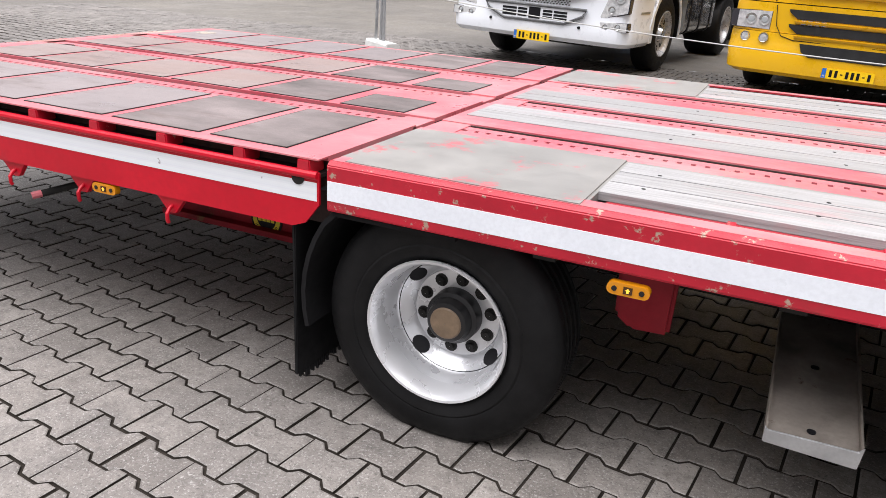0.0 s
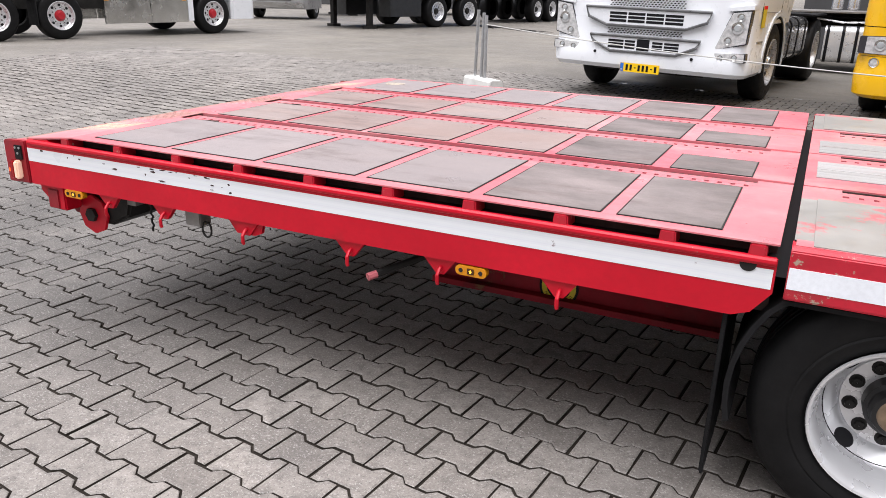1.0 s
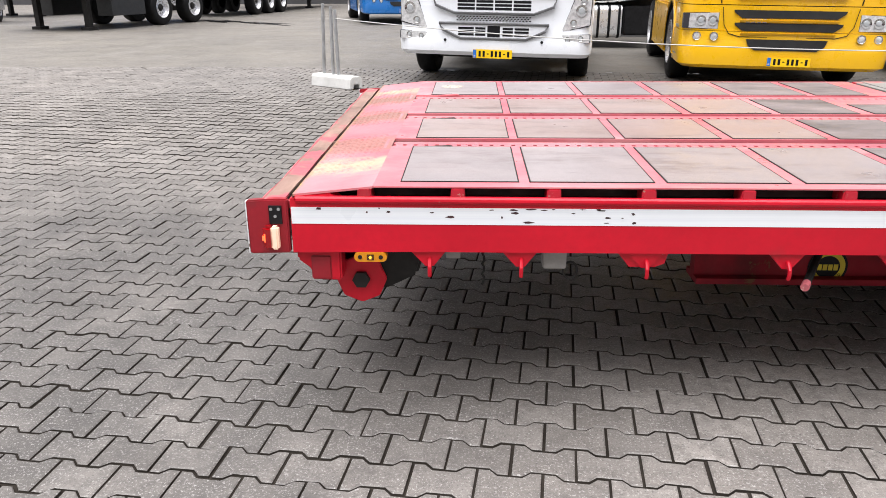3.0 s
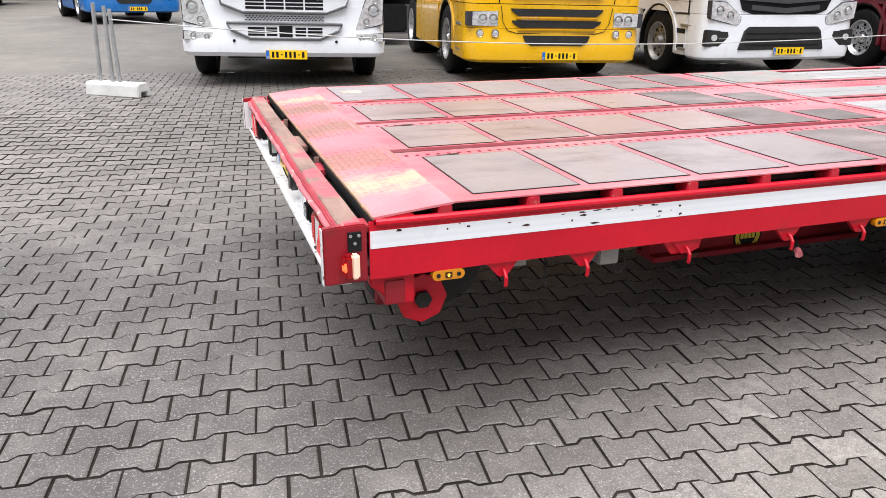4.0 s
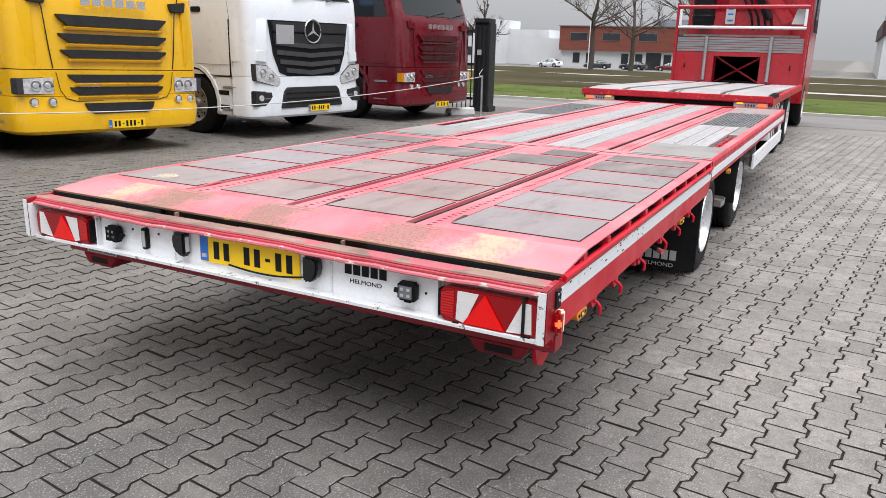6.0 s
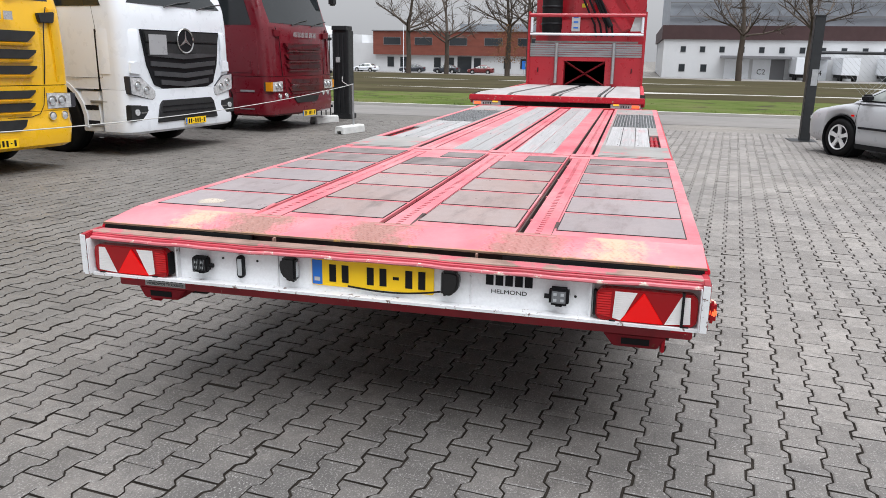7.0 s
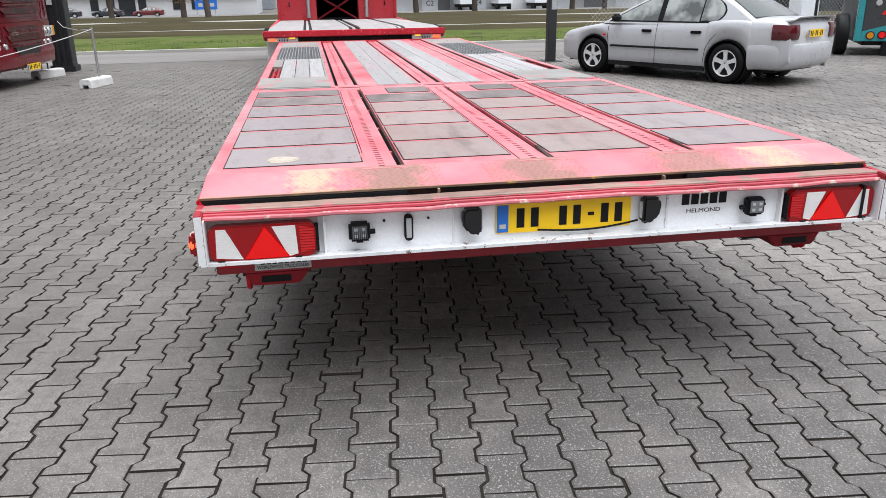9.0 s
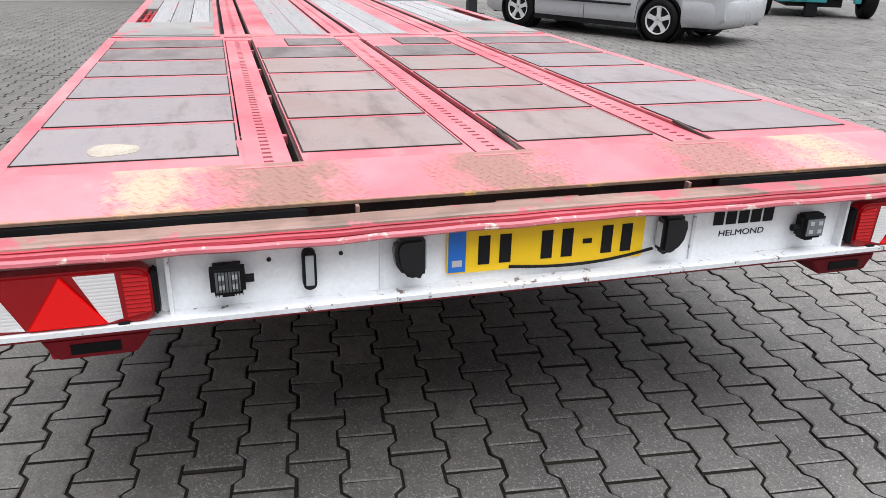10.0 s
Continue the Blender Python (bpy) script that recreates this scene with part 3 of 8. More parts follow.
part("plate_edge", Geo().box(0.124, 0.1272, -1.2565, 1.2565, SLOPE0 - 0.0075, SLOPE0 - 0.0006), M_EDGE, trailer, "rubbed brown edge of the tread plate")
for y0, y1 in ((0.545, 1.25), (-1.25, -0.51)):
    part("rubber_strip", Geo().box(0.121, 0.15, y0, y1, 0.748, 0.7765), M_BLACK, trailer, "black rubber strip under the deck edge", bevel=0.003)
# Dark sheets behind and below the tail gap carry its shade.
part("gap_back", Geo().box(0.15, 0.156, -1.24, 1.24, 0.70, 0.778), M_RECESSDARK, trailer)
part("gap_floor", Geo().box(0.0635, 0.15, -1.234, 1.234, 0.70, 0.715), M_DARK, trailer)

# tail beam: a channel open to the rear, with a rolled, dented top flange
def wavy(y, k):
    return 0.0022 * math.sin(5.1 * y + k) + 0.0016 * math.sin(13.7 * y + 2.1 * k) + 0.0008 * math.sin(31 * y + k)


def flange(name, prof, bend, material, label):
    """A length of the tail flange with a closed outline of (x, z), bent and dented along y."""
    rows_ = []
    for k in range(81):
        y = -1.257 + 2.514 * k / 80
        rows_.append([(px + bend * wavy(y, 1), y, pz + bend * wavy(y, 2)) for px, pz in prof])
    return part(name, Geo().loft(rows_), material, trailer, label, angle=24)


flange("flange_top", ((0.096, 0.7665), (0.096, 0.758), (0.04, 0.7555), (0.028, 0.7605), (0.03, 0.7655), (0.036, 0.7685), (0.05, 0.7685)), 0.35, M_FLANGETOP, "flat flange top, worn to primer and bare steel")
flange("flange_face", ((0.055, 0.7565), (0.055, 0.749), (0.022, 0.744), (0.0155, 0.7475), (0.0175, 0.754), (0.0235, 0.758), (0.022, 0.7605), (0.028, 0.7615)), 0.55, M_FLANGERED, "scraped red flange face")
flange("flange_lip", ((0.056, 0.748), (0.056, 0.741), (0.014, 0.7345), (0.006, 0.7335), (0.001, 0.738), (0.003, 0.7445), (0.0105, 0.7475), (0.018, 0.7465)), 1.0, M_FLANGELIP, "dented pink flange lip with a chipped edge")
for y0, y1, z in ((0.45, 0.54, 0.753), (-0.115, 0.105, 0.76), (-0.545, -0.42, 0.757), (-1.24, -1.16, 0.757), (1.17, 1.24, 0.753)):
    part("gap_tab", Geo().box(0.1, 0.128, y0, y1, 0.735, z), M_FLANGETOP if y0 == -0.115 else M_FLANGERED, trailer, bevel=0.003)
for y in (0.436, -0.413):
    part("gap_pin", Geo().box(0.104, 0.122, y - 0.004, y + 0.004, 0.715, 0.778), M_FLANGETOP, trailer)
part("tail_panel", Geo().box(0.055, 0.063, -1.234, 1.234, 0.592, 0.742), M_WHITE, trailer, "white painted tail panel")
g = Geo().prism([(0.0, 0.594), (0.0, 0.583), (0.064, 0.578), (0.064, 0.592)], "y", -1.234, 1.234)
part("tail_lip", g, M_LIP, trailer, "chipped white lower lip")
for y in (0.845, 0.395, -0.405, -0.855):
    part("weld_seam", Geo().box(0.03 if abs(y) > 0.5 else 0.049, 0.0555, y - 0.004, y + 0.004, 0.592, 0.742), M_LIP, trailer)
for s in (-1, 1):
    g = Geo().prism([(-0.02, 0.59), (0.108, 0.594), (0.108, 0.77), (0.08, 0.771), (0.02, 0.768), (-0.022, 0.764)], "y", s * 1.235, s * 1.262)
    part("tail_cheek", g, M_REDDARK, trailer, "chipped dark red end cheek", bevel=0.004)
    part("cheek_liner", Geo().box(-0.019, 0.0548, min(s * 1.231, s * 1.2348), max(s * 1.231, s * 1.2348), 0.592, 0.744), M_WHITE, trailer, "white inner face of the cheek")
    part("cheek_rim", Geo().box(-0.0245, -0.0215, s * 1.2475 - 0.012, s * 1.2475 + 0.012, 0.592, 0.762), M_LIP, trailer, "chipped white edge")
    # combined tail lamp in its recess
    x0 = 0.012
    housing = Geo().rounded(0.876, 1.228, 0.593, 0.715, 0.03, x0, 0.056, 5)
    lamp = part("tail_lamp", Geo().add([(p[1], s * p[0], p[2]) for p in housing.v], housing.f), M_REDLENS, trailer, "red and white combined tail lamp", bevel=0.005)
    # Grey sheet behind the lamp: some grime, and the recess's shade put into colour.
    part("lamp_shadow_gap", Geo().box(0.0535, 0.0548, min(s * 0.866, s * 1.23), max(s * 0.866, s * 1.23), 0.593, 0.74), M_LAMPBACK, trailer, "grimy lamp recess with its shade painted grey")

    def ribbed(poly, rows, material, name, depth=0.003):
        """A lens of fine level ribs that fills a convex outline of (y, z)."""
        g = Geo()
        z0, z1 = min(p[1] for p in poly), max(p[1] for p in poly)
        step = (z1 - z0) / rows

        def span(z):
            ys = []
            for (ya, za), (yb, zb) in zip(poly, poly[1:] + poly[:1]):
                if za != zb and min(za, zb) - 1e-6 <= z <= max(za, zb) + 1e-6:
                    ys.append(ya + (yb - ya) * (z - za) / (zb - za))
            return min(ys), max(ys)
        for k in range(rows):
            za, zb = z0 + step * k, z0 + step * (k + 1)
            (a0, a1), (b0, b1) = span(za + 1e-4), span(zb - 1e-4)
            v = [(x0 - 0.001, s * a0, za), (x0 - 0.001, s * a1, za), (x0 - depth - 0.001, s * a1, za + step * 0.3), (x0 - depth - 0.001, s * a0, za + step * 0.3), (x0 - 0.001, s * b0, zb), (x0 - 0.001, s * b1, zb)]
            g.add(v, [(0, 1, 2, 3), (3, 2, 5, 4), (0, 3, 4), (1, 5, 2), (0, 4, 5, 1)])
        return tagged(part(name, g, material, lamp), kind="stuff")
    ribbed([(1.206, 0.603), (1.119, 0.599), (1.170, 0.706), (1.200, 0.706)], 14, M_CLEAR, "clear_lens", 0.0008)
    ribbed([(0.970, 0.599), (0.937, 0.601), (0.942, 0.707), (1.019, 0.707)], 14, M_CLEAR, "clear_lens", 0.0008)
    ribbed([(0.928, 0.607), (0.881, 0.617), (0.881, 0.694), (0.930, 0.703)], 10, M_STOP, "stop_lens")
    # The triangle glows a little in place of light thrown back.
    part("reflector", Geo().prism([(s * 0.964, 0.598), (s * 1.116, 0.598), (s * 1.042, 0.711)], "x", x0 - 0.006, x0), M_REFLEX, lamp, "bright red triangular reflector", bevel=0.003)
    for v in (0.937, 1.19):
        part("lamp_clip", Geo().box(0.006, 0.034, s * v - 0.011, s * v + 0.011, 0.589, 0.599), M_BLACK, lamp)
    if s < 0:
        part("lamp_strap", Geo().box(0.004, 0.034, -1.181, -1.172, 0.59, 0.72), M_BLACK, lamp, "black strap round the lamp")
    part("lamp_end", Geo().box(x0 + 0.002, 0.054, s * 0.872 - 0.006, s * 0.872 + 0.006, 0.606, 0.702), M_BLACK, lamp, bevel=0.004)
    # corner marker on a rubber foot
    m = part("corner_marker", Geo().box(0.03, 0.066, s * 1.262, s * 1.292, 0.61, 0.69), M_REDLENS, trailer, "lit red and white corner marker lamp", bevel=0.01)
    part("front_lens", Geo().box(0.055, 0.08, s * 1.2622, s * 1.29, 0.612, 0.688), M_MARKERWHITE, m, "pale half of the marker", bevel=0.006)
    part("bulb", Geo().box(0.0285, 0.046, s * 1.27, s * 1.2935, 0.637, 0.663), M_LIT, m, bevel=0.006)
    br = part("marker_bracket", Geo().box(0.05, 0.09, s * 1.262, s * 1.269, 0.692, 0.75), M_BLACK, trailer)
    for dx, dz in ((0.058, 0.74), (0.082, 0.74), (0.07, 0.717)):
        part("bolt", Geo().disc((dx, s * 1.27, dz), 0.005, "y", 0.004, 8), M_GALV, br)

# fittings on the white tail panel
for y, z in ((0.728, 0.665), (-0.742, 0.664)):
    w = part("work_lamp", Geo().box(0.012, 0.05, y - 0.036, y + 0.036, z - 0.033, z + 0.033), M_BLACK, trailer, "small black square work lamp", bevel=0.008)
    pl = part("lens_plate", Geo().box(0.0095, 0.013, y - 0.027, y + 0.027, z - 0.024, z + 0.024), M_LEDGREY, w, bevel=0.003)
    for dy in (-0.013, 0.013):
        for dz in (-0.011, 0.011):
            part("diode", Geo().box(0.0075, 0.01, y + dy - 0.006, y + dy + 0.006, z + dz - 0.005, z + dz + 0.005), M_LED, pl)
    part("lamp_foot", Geo().box(0.025, 0.055, y - 0.012, y + 0.012, z - 0.04, z - 0.03), M_BLACK, w)
    part("knob", Geo().disc((0.032, y - math.copysign(0.044, y), z - 0.004), 0.009, "y", 0.02, 10), M_BLACK, w)
    if y > 0:
        g = Geo()
        for k in range(9):
            g.box(0.006, 0.011, y - 0.0295 + 0.0068 * k, y - 0.0275 + 0.0068 * k, z - 0.03, z + 0.03)
        tagged(part("grille_bars", g, M_BLACK, w), kind="stuff")
rl = part("reversing_lamp", Geo().add(*(lambda q: ([(p[1] + 0.043, p[0] + 0.004, p[2] - 0.002) for p in q.v], q.f))(Geo().rounded(0.537, 0.567, 0.618, 0.712, 0.014, -0.006, 0.014))), M_BLACK, trailer, "upright black oval lamp")
part("lens", Geo().box(0.033, 0.0365, 0.547, 0.565, 0.628, 0.698), M_LED, rl)
for y, e in ((0.301, 1), (-0.297, -1)):
    poly = [(y, 0.627), (y + e * 0.022, 0.624), (y + e * 0.05, 0.636), (y + e * 0.066, 0.66), (y + e * 0.071, 0.69), (y + e * 0.066, 0.716), (y + e * 0.05, 0.725), (y, 0.726)]
    pl = part("plate_lamp", Geo().prism(poly, "x", 0.013, 0.055), M_LAMPBLACK, trailer, "domed black number plate lamp", bevel=0.009)
    part("lens", Geo().box(0.022, 0.044, min(y, y - e * 0.003), max(y, y - e * 0.003), 0.645, 0.708), M_LED, pl, "clear lens towards the plate", bevel=0.0012)
for y, z in ((0.64, 0.69), (0.485, 0.69), (-0.8, 0.66)):
    part("screw", Geo().disc((0.054, y, z), 0.005, "x", 0.004, 8), M_DARK, trailer)


def number_plate(parent, y0, facing, chars, w=0.505, h=0.108):
    """A yellow plate with its blue strip; the characters stay plain bars. facing: matrix whose -y axis the plate faces."""
    p = part("number_plate", Geo().rounded(-w / 2, w / 2, -h / 2, h / 2, 0.008, -0.003, 0.002), M_PLATE, parent, "yellow number plate with dark bars")
    p.matrix_local = facing
    s = part("blue_strip", Geo().box(-w / 2 + 0.003, -w / 2 + 0.045, -0.0045, -0.003, -h / 2 + 0.004, h / 2 - 0.004), M_BLUE, p)
    part("small_bar", Geo().box(-w / 2 + 0.012, -w / 2 + 0.036, -0.0055, -0.0045, -h / 2 + 0.018, -h / 2 + 0.034), M_PRINTWHITE, s)
    x = -w / 2 + 0.065
    step = (w - 0.085) / len(chars)
    for c in chars:
        if c == "#":
            part("bar", Geo().box(x + step * 0.2, x + step * 0.74, -0.0045, -0.003, -h * 0.33, h * 0.33), M_INK, p)
        elif c == "-":
            part("bar", Geo().box(x + step * 0.25, x + step * 0.7, -0.0045, -0.003, -0.006, 0.006), M_INK, p)
        x += step
    return p


number_plate(trailer, 0, pose(0.049, -0.009, 0.67, 0, 0, -90), "## ##-##")
cable = [(0.045, 0.09 - 0.38 * k / 12, 0.622 - 0.012 * math.sin(math.pi * k / 12) + 0.012 * (k / 12) ** 3) for k in range(13)]
part("cable", Geo().tube(cable, 0.004, 6), M_BLACK, trailer, "thin black cable")
# maker's mark: plain blocks in its colour
g = Geo()
for k in range(5):
    g.box(0.052, 0.0545, -0.463 - 0.037 * k - 0.029, -0.463 - 0.037 * k, 0.677, 0.724)
tagged(part("maker_mark", g, M_INK, trailer, "black block mark"), kind="stuff")

words("town_lettering", "HELMOND", 0.016, Matrix(((0, 0, -1, 0.0542), (-1, 0, 0, -0.552), (0, 1, 0, 0.645), (0, 0, 0, 1))), M_INK, trailer, 0.135)

# under the tail
part("bumper_bar", Geo().box(0.165, 0.23, -1.232, 1.232, 0.492, 0.575), M_REDDARK, trailer, "dull red bumper bar", bevel=0.004)
for s in (-1, 1):
    g = Geo().prism([(s * 0.905, 0.4915), (s * 1.14, 0.4915), (s * 1.11, 0.44), (s * 0.945, 0.44)], "x", 0.168, 0.3)
    ft = part("bumper_foot", g, M_REDUNDER, trailer, "dull red foot under the bumper bar", bevel=0.004)
    part("foot_bore", Geo().box(0.1655, 0.169, min(s * 0.975, s * 1.08), max(s * 0.975, s * 1.08), 0.452, 0.477), M_INK, ft)
st = part("sticker", Geo().box(0.1625, 0.1648, 0.9, 1.1, 0.5, 0.548), M_PRINTWHITE, trailer, "white sticker with dark bars")
g = Geo()
for k in range(8):
    g.box(0.1615, 0.1626, 0.915 + 0.0212 * k, 0.931 + 0.0212 * k, 0.522, 0.532)
tagged(part("small_print", g, M_INK, st), kind="stuff")
words("sticker_lettering", "WORLDWIDE TRUCKSALES", 0.012, Matrix(((0, 0, -1, 0.1618), (-1, 0, 0, 1.0), (0, 1, 0, 0.5055), (0, 0, 0, 1))), M_INK, st, 0.182)

# the two sides of the rear platform
RIBS = (0.349, 0.637, 0.931, 1.219, 1.517, 1.818, 2.099, 2.383, 2.68, 2.906)
HOOKS = (0.549, 0.838, 1.231, 1.67, 2.004, 2.394)
for s in (-1, 1):
    Y = s * 1.257

    poly = [(0.116, 0.772), (0.116, 0.594), (0.5, 0.599), (2.865, 0.603), (2.91, 0.62), (2.956, 0.68), (2.956, 0.772)]
    part("side_panel", Geo().prism(poly, "y", Y, Y - s * 0.009), M_RED, trailer, "red side panel, bottom corner cut off")
    part("rub_rail", Geo().tube([(0.135, Y + s * 0.0, 0.769), (2.953, Y + s * 0.0, 0.765)], 0.0125, 10), M_RED, trailer)
    g = Geo().box(0.3755, 2.955, min(Y, Y - s * 0.05), max(Y, Y - s * 0.05), 0.8075, 0.812)
    part("deck_edge", g, M_DECK, trailer)
    # Pocket back and floor are coloured dark to give the slots their shade.
    part("pocket_back", Geo().box(0.26, 2.95, min(Y - s * 0.075, Y - s * 0.08), max(Y - s * 0.075, Y - s * 0.08), 0.6, 0.797), M_RECESSDARK, trailer)
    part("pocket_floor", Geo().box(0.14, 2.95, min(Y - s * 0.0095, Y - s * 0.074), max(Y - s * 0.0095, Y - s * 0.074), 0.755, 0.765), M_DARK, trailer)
    for x in RIBS:
        part("rib", Geo().prism([(x - 0.024, 0.765), (x + 0.024, 0.765), (x + 0.02, 0.8072), (x - 0.02, 0.8072)], "y", Y + s * 0.003, Y - s * 0.07), M_REDWORN, trailer, bevel=0.004)
    part("corner_block", Geo().prism([(0.128, 0.76), (0.128, 0.7785), (0.24, 0.7898), (0.252, 0.783), (0.27, 0.765), (0.27, 0.76)], "y", Y, Y - s * 0.06), M_RED, trailer, "solid red corner below the tread plate", bevel=0.003)
    part("reflective_tape", Geo().box(0.118, 2.95, min(Y, Y + s * 0.0015), max(Y, Y + s * 0.0015), 0.6905, 0.7445), M_TAPERIB, trailer, "white ribbed reflective stripe, scuffed")
    rnd = random.Random(11 if s < 0 else 12)
    for k in range(26):
        cx, cz = (rnd.uniform(0.13, 1.2), rnd.choice((0.742, 0.739, 0.73, 0.7, 0.716)))
        lw, lh = rnd.uniform(0.003, 0.018), rnd.uniform(0.0012, 0.0045)
        ring_ = [(cx + lw * math.cos(a) * rnd.uniform(0.5, 1.2), min(0.7443, max(0.6908, cz + lh * math.sin(a) * rnd.uniform(0.4, 1.5)))) for a in (2 * math.pi * q / 9 for q in range(9))]
        part("tape_tear", Geo().prism(ring_, "y", Y + s * 0.001, Y + s * 0.0022), M_TEAR, trailer)
    part("drain_hole", Geo().disc((2.888, Y, 0.752), 0.021, "y", 0.008), M_DARK, trailer, "dark round hole")
    for x in HOOKS:
        h = part("hook_bracket", Geo().prism([(x - 0.06, 0.597), (x + 0.05, 0.597), (x + 0.012, 0.548), (x - 0.015, 0.548)], "y", Y - s * 0.012, Y - s * 0.03), M_RED, trailer)
        pts = [(x, Y - s * 0.02, 0.575), (x, Y + s * 0.0, 0.566), (x, Y + s * 0.012, 0.552), (x, Y + s * 0.012, 0.53), (x, Y + s * 0.008, 0.522)]
        part("hook", Geo().tube(pts, 0.0065, 8), M_RED, h, "bent red rope hook")
    for x, z in ((0.361, 0.581), (2.113, 0.581), (3.837, 0.63)):
        ml = part("side_marker", Geo().rounded(x - 0.052, x + 0.052, z - 0.016, z + 0.016, 0.015, Y + s * 0.002, Y - s * 0.02), M_AMBER, trailer, "amber oval side marker lamp")
        part("bulb_window", Geo().box(x - 0.011, x + 0.011, min(Y, Y + s * 0.0045), max(Y, Y + s * 0.0045), z - 0.009, z + 0.009), M_BROWNGLASS, ml)
        part("bulb", Geo().prism([(x - 0.003, z - 0.006), (x + 0.003, z - 0.006), (x + 0.003, z), (x + 0.006, z), (x, z + 0.006), (x - 0.006, z), (x - 0.003, z)], "y", Y + s * 0.004, Y + s * 0.0056), M_AMBERON, ml)
        for d in (-0.033, 0.033):
            part("screw", Geo().disc((x + d, Y + s * 0.003, z), 0.007, "y", 0.003, 8), M_DARK, ml)
    # rear bracket with a capped tube
    g = Geo().prism([(0.12, 0.597), (0.262, 0.597), (0.262, 0.487), (0.178, 0.49), (0.158, 0.53), (0.12, 0.56)], "y", Y - s * 0.03, Y - s * 0.11)
    part("tail_bracket", g, M_RED, trailer, "red angled box bracket", bevel=0.006)
    cap = part("tube_cap", Geo().disc((0.312, Y - s * 0.122, 0.46), 0.086, "y", 0.014, 8), M_RED, trailer, "octagonal red end cap", bevel=0.003)
    part("cap_bolt", Geo().disc((0.312, Y - s * 0.112, 0.46), 0.03, "y", 0.026, 6), M_DARK, cap)
    part("tube_arm", Geo().prism([(0.33, 0.595), (0.54, 0.595), (0.5, 0.47), (0.4, 0.42), (0.33, 0.42)], "y", Y - s * 0.132, Y - s * 0.36), M_DARK, trailer, "dark arm behind the end cap", bevel=0.01)
    part("socket", Geo().box(0.6, 0.645, min(Y - s * 0.05, Y - s * 0.1), max(Y - s * 0.05, Y - s * 0.1), 0.56, 0.6), M_STEEL, trailer)
    part("latch_box", Geo().box(0.91, 0.985, min(Y - s * 0.04, Y - s * 0.1), max(Y - s * 0.04, Y - s * 0.1), 0.53, 0.597), M_STEEL, trailer, bevel=0.004)
    part("gusset", Geo().prism([(1.14, 0.597), (1.3, 0.597), (1.29, 0.56), (1.26, 0.548), (1.18, 0.548)], "y", Y - s * 0.02, Y - s * 0.035), M_RED, trailer)
    part("lever", Geo().tube([(1.97, Y - s * 0.4, 0.56), (1.74, Y - s * 0.02, 0.487)], 0.013, 8), M_DARK, trailer)
    part("lever_tip", Geo().tube([(1.752, Y - s * 0.04, 0.491), (1.735, Y - s * 0.012, 0.486)], 0.0138, 8), M_FLANGELIP, trailer)

    # front platform side
    g = Geo().prism([(Y, 0.672), (Y, 0.8), (Y - s * 0.012, 0.812), (Y - s * 0.07, 0.812), (Y - s * 0.07, 0.668), (Y - s * 0.004, 0.668)], "x", 2.982, 8.3)
    part("side_beam", g, M_REDWORN, trailer, "chipped red side beam", bevel=0.004)
    # Thin pink sheet over the red beam, paler than its sides.
    part("beam_top", Geo().box(2.99, 8.29, min(Y - s * 0.016, Y - s * 0.07), max(Y - s * 0.016, Y - s * 0.07), 0.811, 0.8135), M_DECK, trailer, "pink sheet on top of the side beam")
    part("reflective_tape", Geo().box(2.985, 8.29, min(Y, Y + s * 0.0015), max(Y, Y + s * 0.0015), 0.7, 0.757), M_TAPE, trailer, "white reflective stripe")
    # wood, steel, slots and gratings along the edge rows
    a, b = (Y - s * 0.07, s * 0.72)
    lo, hi = min(a, b), max(a, b)
    part("steel_plate", Geo().box(3.03, 3.69, lo - (0.05 if s < 0 else 0), hi + (0.05 if s > 0 else 0), DECK, DECK + 0.004), M_DECKSTEEL, trailer, "rubbed grey steel deck plate")
    for k in range(3):
        w = (1.1 - 0.74) / 3
        y0 = s * (0.74 + w * k) + (0.003 if s > 0 else -0.003)
        y1 = s * (0.74 + w * (k + 1)) - (0.003 if s > 0 else -0.003)
        part("plank", Geo().box(3.7, 5.45, min(y0, y1), max(y0, y1), DECK - 0.02, DECK + 0.002), M_WOOD, trailer)
    part("lashing_slot", Geo().box(3.7, 4.7, min(s * 1.106, s * 1.206), max(s * 1.106, s * 1.206), 0.69, 0.7), M_DARK, trailer)
    for d in (1.124, 1.162):
        part("slot_bar", Geo().tube([(3.73, s * d, 0.785), (4.7, s * d, 0.785)], 0.0135, 10), M_REDDARK, trailer, "chipped red lashing bar")
    # Dark sheets inside the lashing slot, standing in for its shade.
    part("slot_liner", Geo().box(3.7, 4.7, min(s * 1.183, s * 1.1865), max(s * 1.183, s * 1.1865), 0.7, 0.806), M_RECESSDARK, trailer)
    part("slot_edge", Geo().box(3.7, 4.7, min(s * 1.1055, s * 1.1065), max(s * 1.1055, s * 1.1065), 0.71, 0.785), M_DARK, trailer)
    for x in (4.03, 4.36):
        part("slot_bridge", Geo().box(x - 0.014, x + 0.014, min(s * 1.107, s * 1.206), max(s * 1.107, s * 1.206), 0.76, 0.8), M_REDWORN, trailer, bevel=0.004)
    gr = part("grating_frame", Geo().box(5.5, 7.3, min(s * 0.74, s * 1.2), max(s * 0.74, s * 1.2), 0.76, 0.785), M_DARK, trailer, "dark steel foot grating")
    g = Geo()
    for k in range(15):
        y = s * (0.755 + 0.031 * k)
        g.box(5.52, 7.28, y - 0.003, y + 0.003, 0.785, DECK)
    for k in range(18):
        x = 5.53 + 0.102 * k
        g.box(x - 0.004, x + 0.004, min(s * 0.745, s * 1.195), max(s * 0.745, s * 1.195), 0.786, DECK - 0.002)
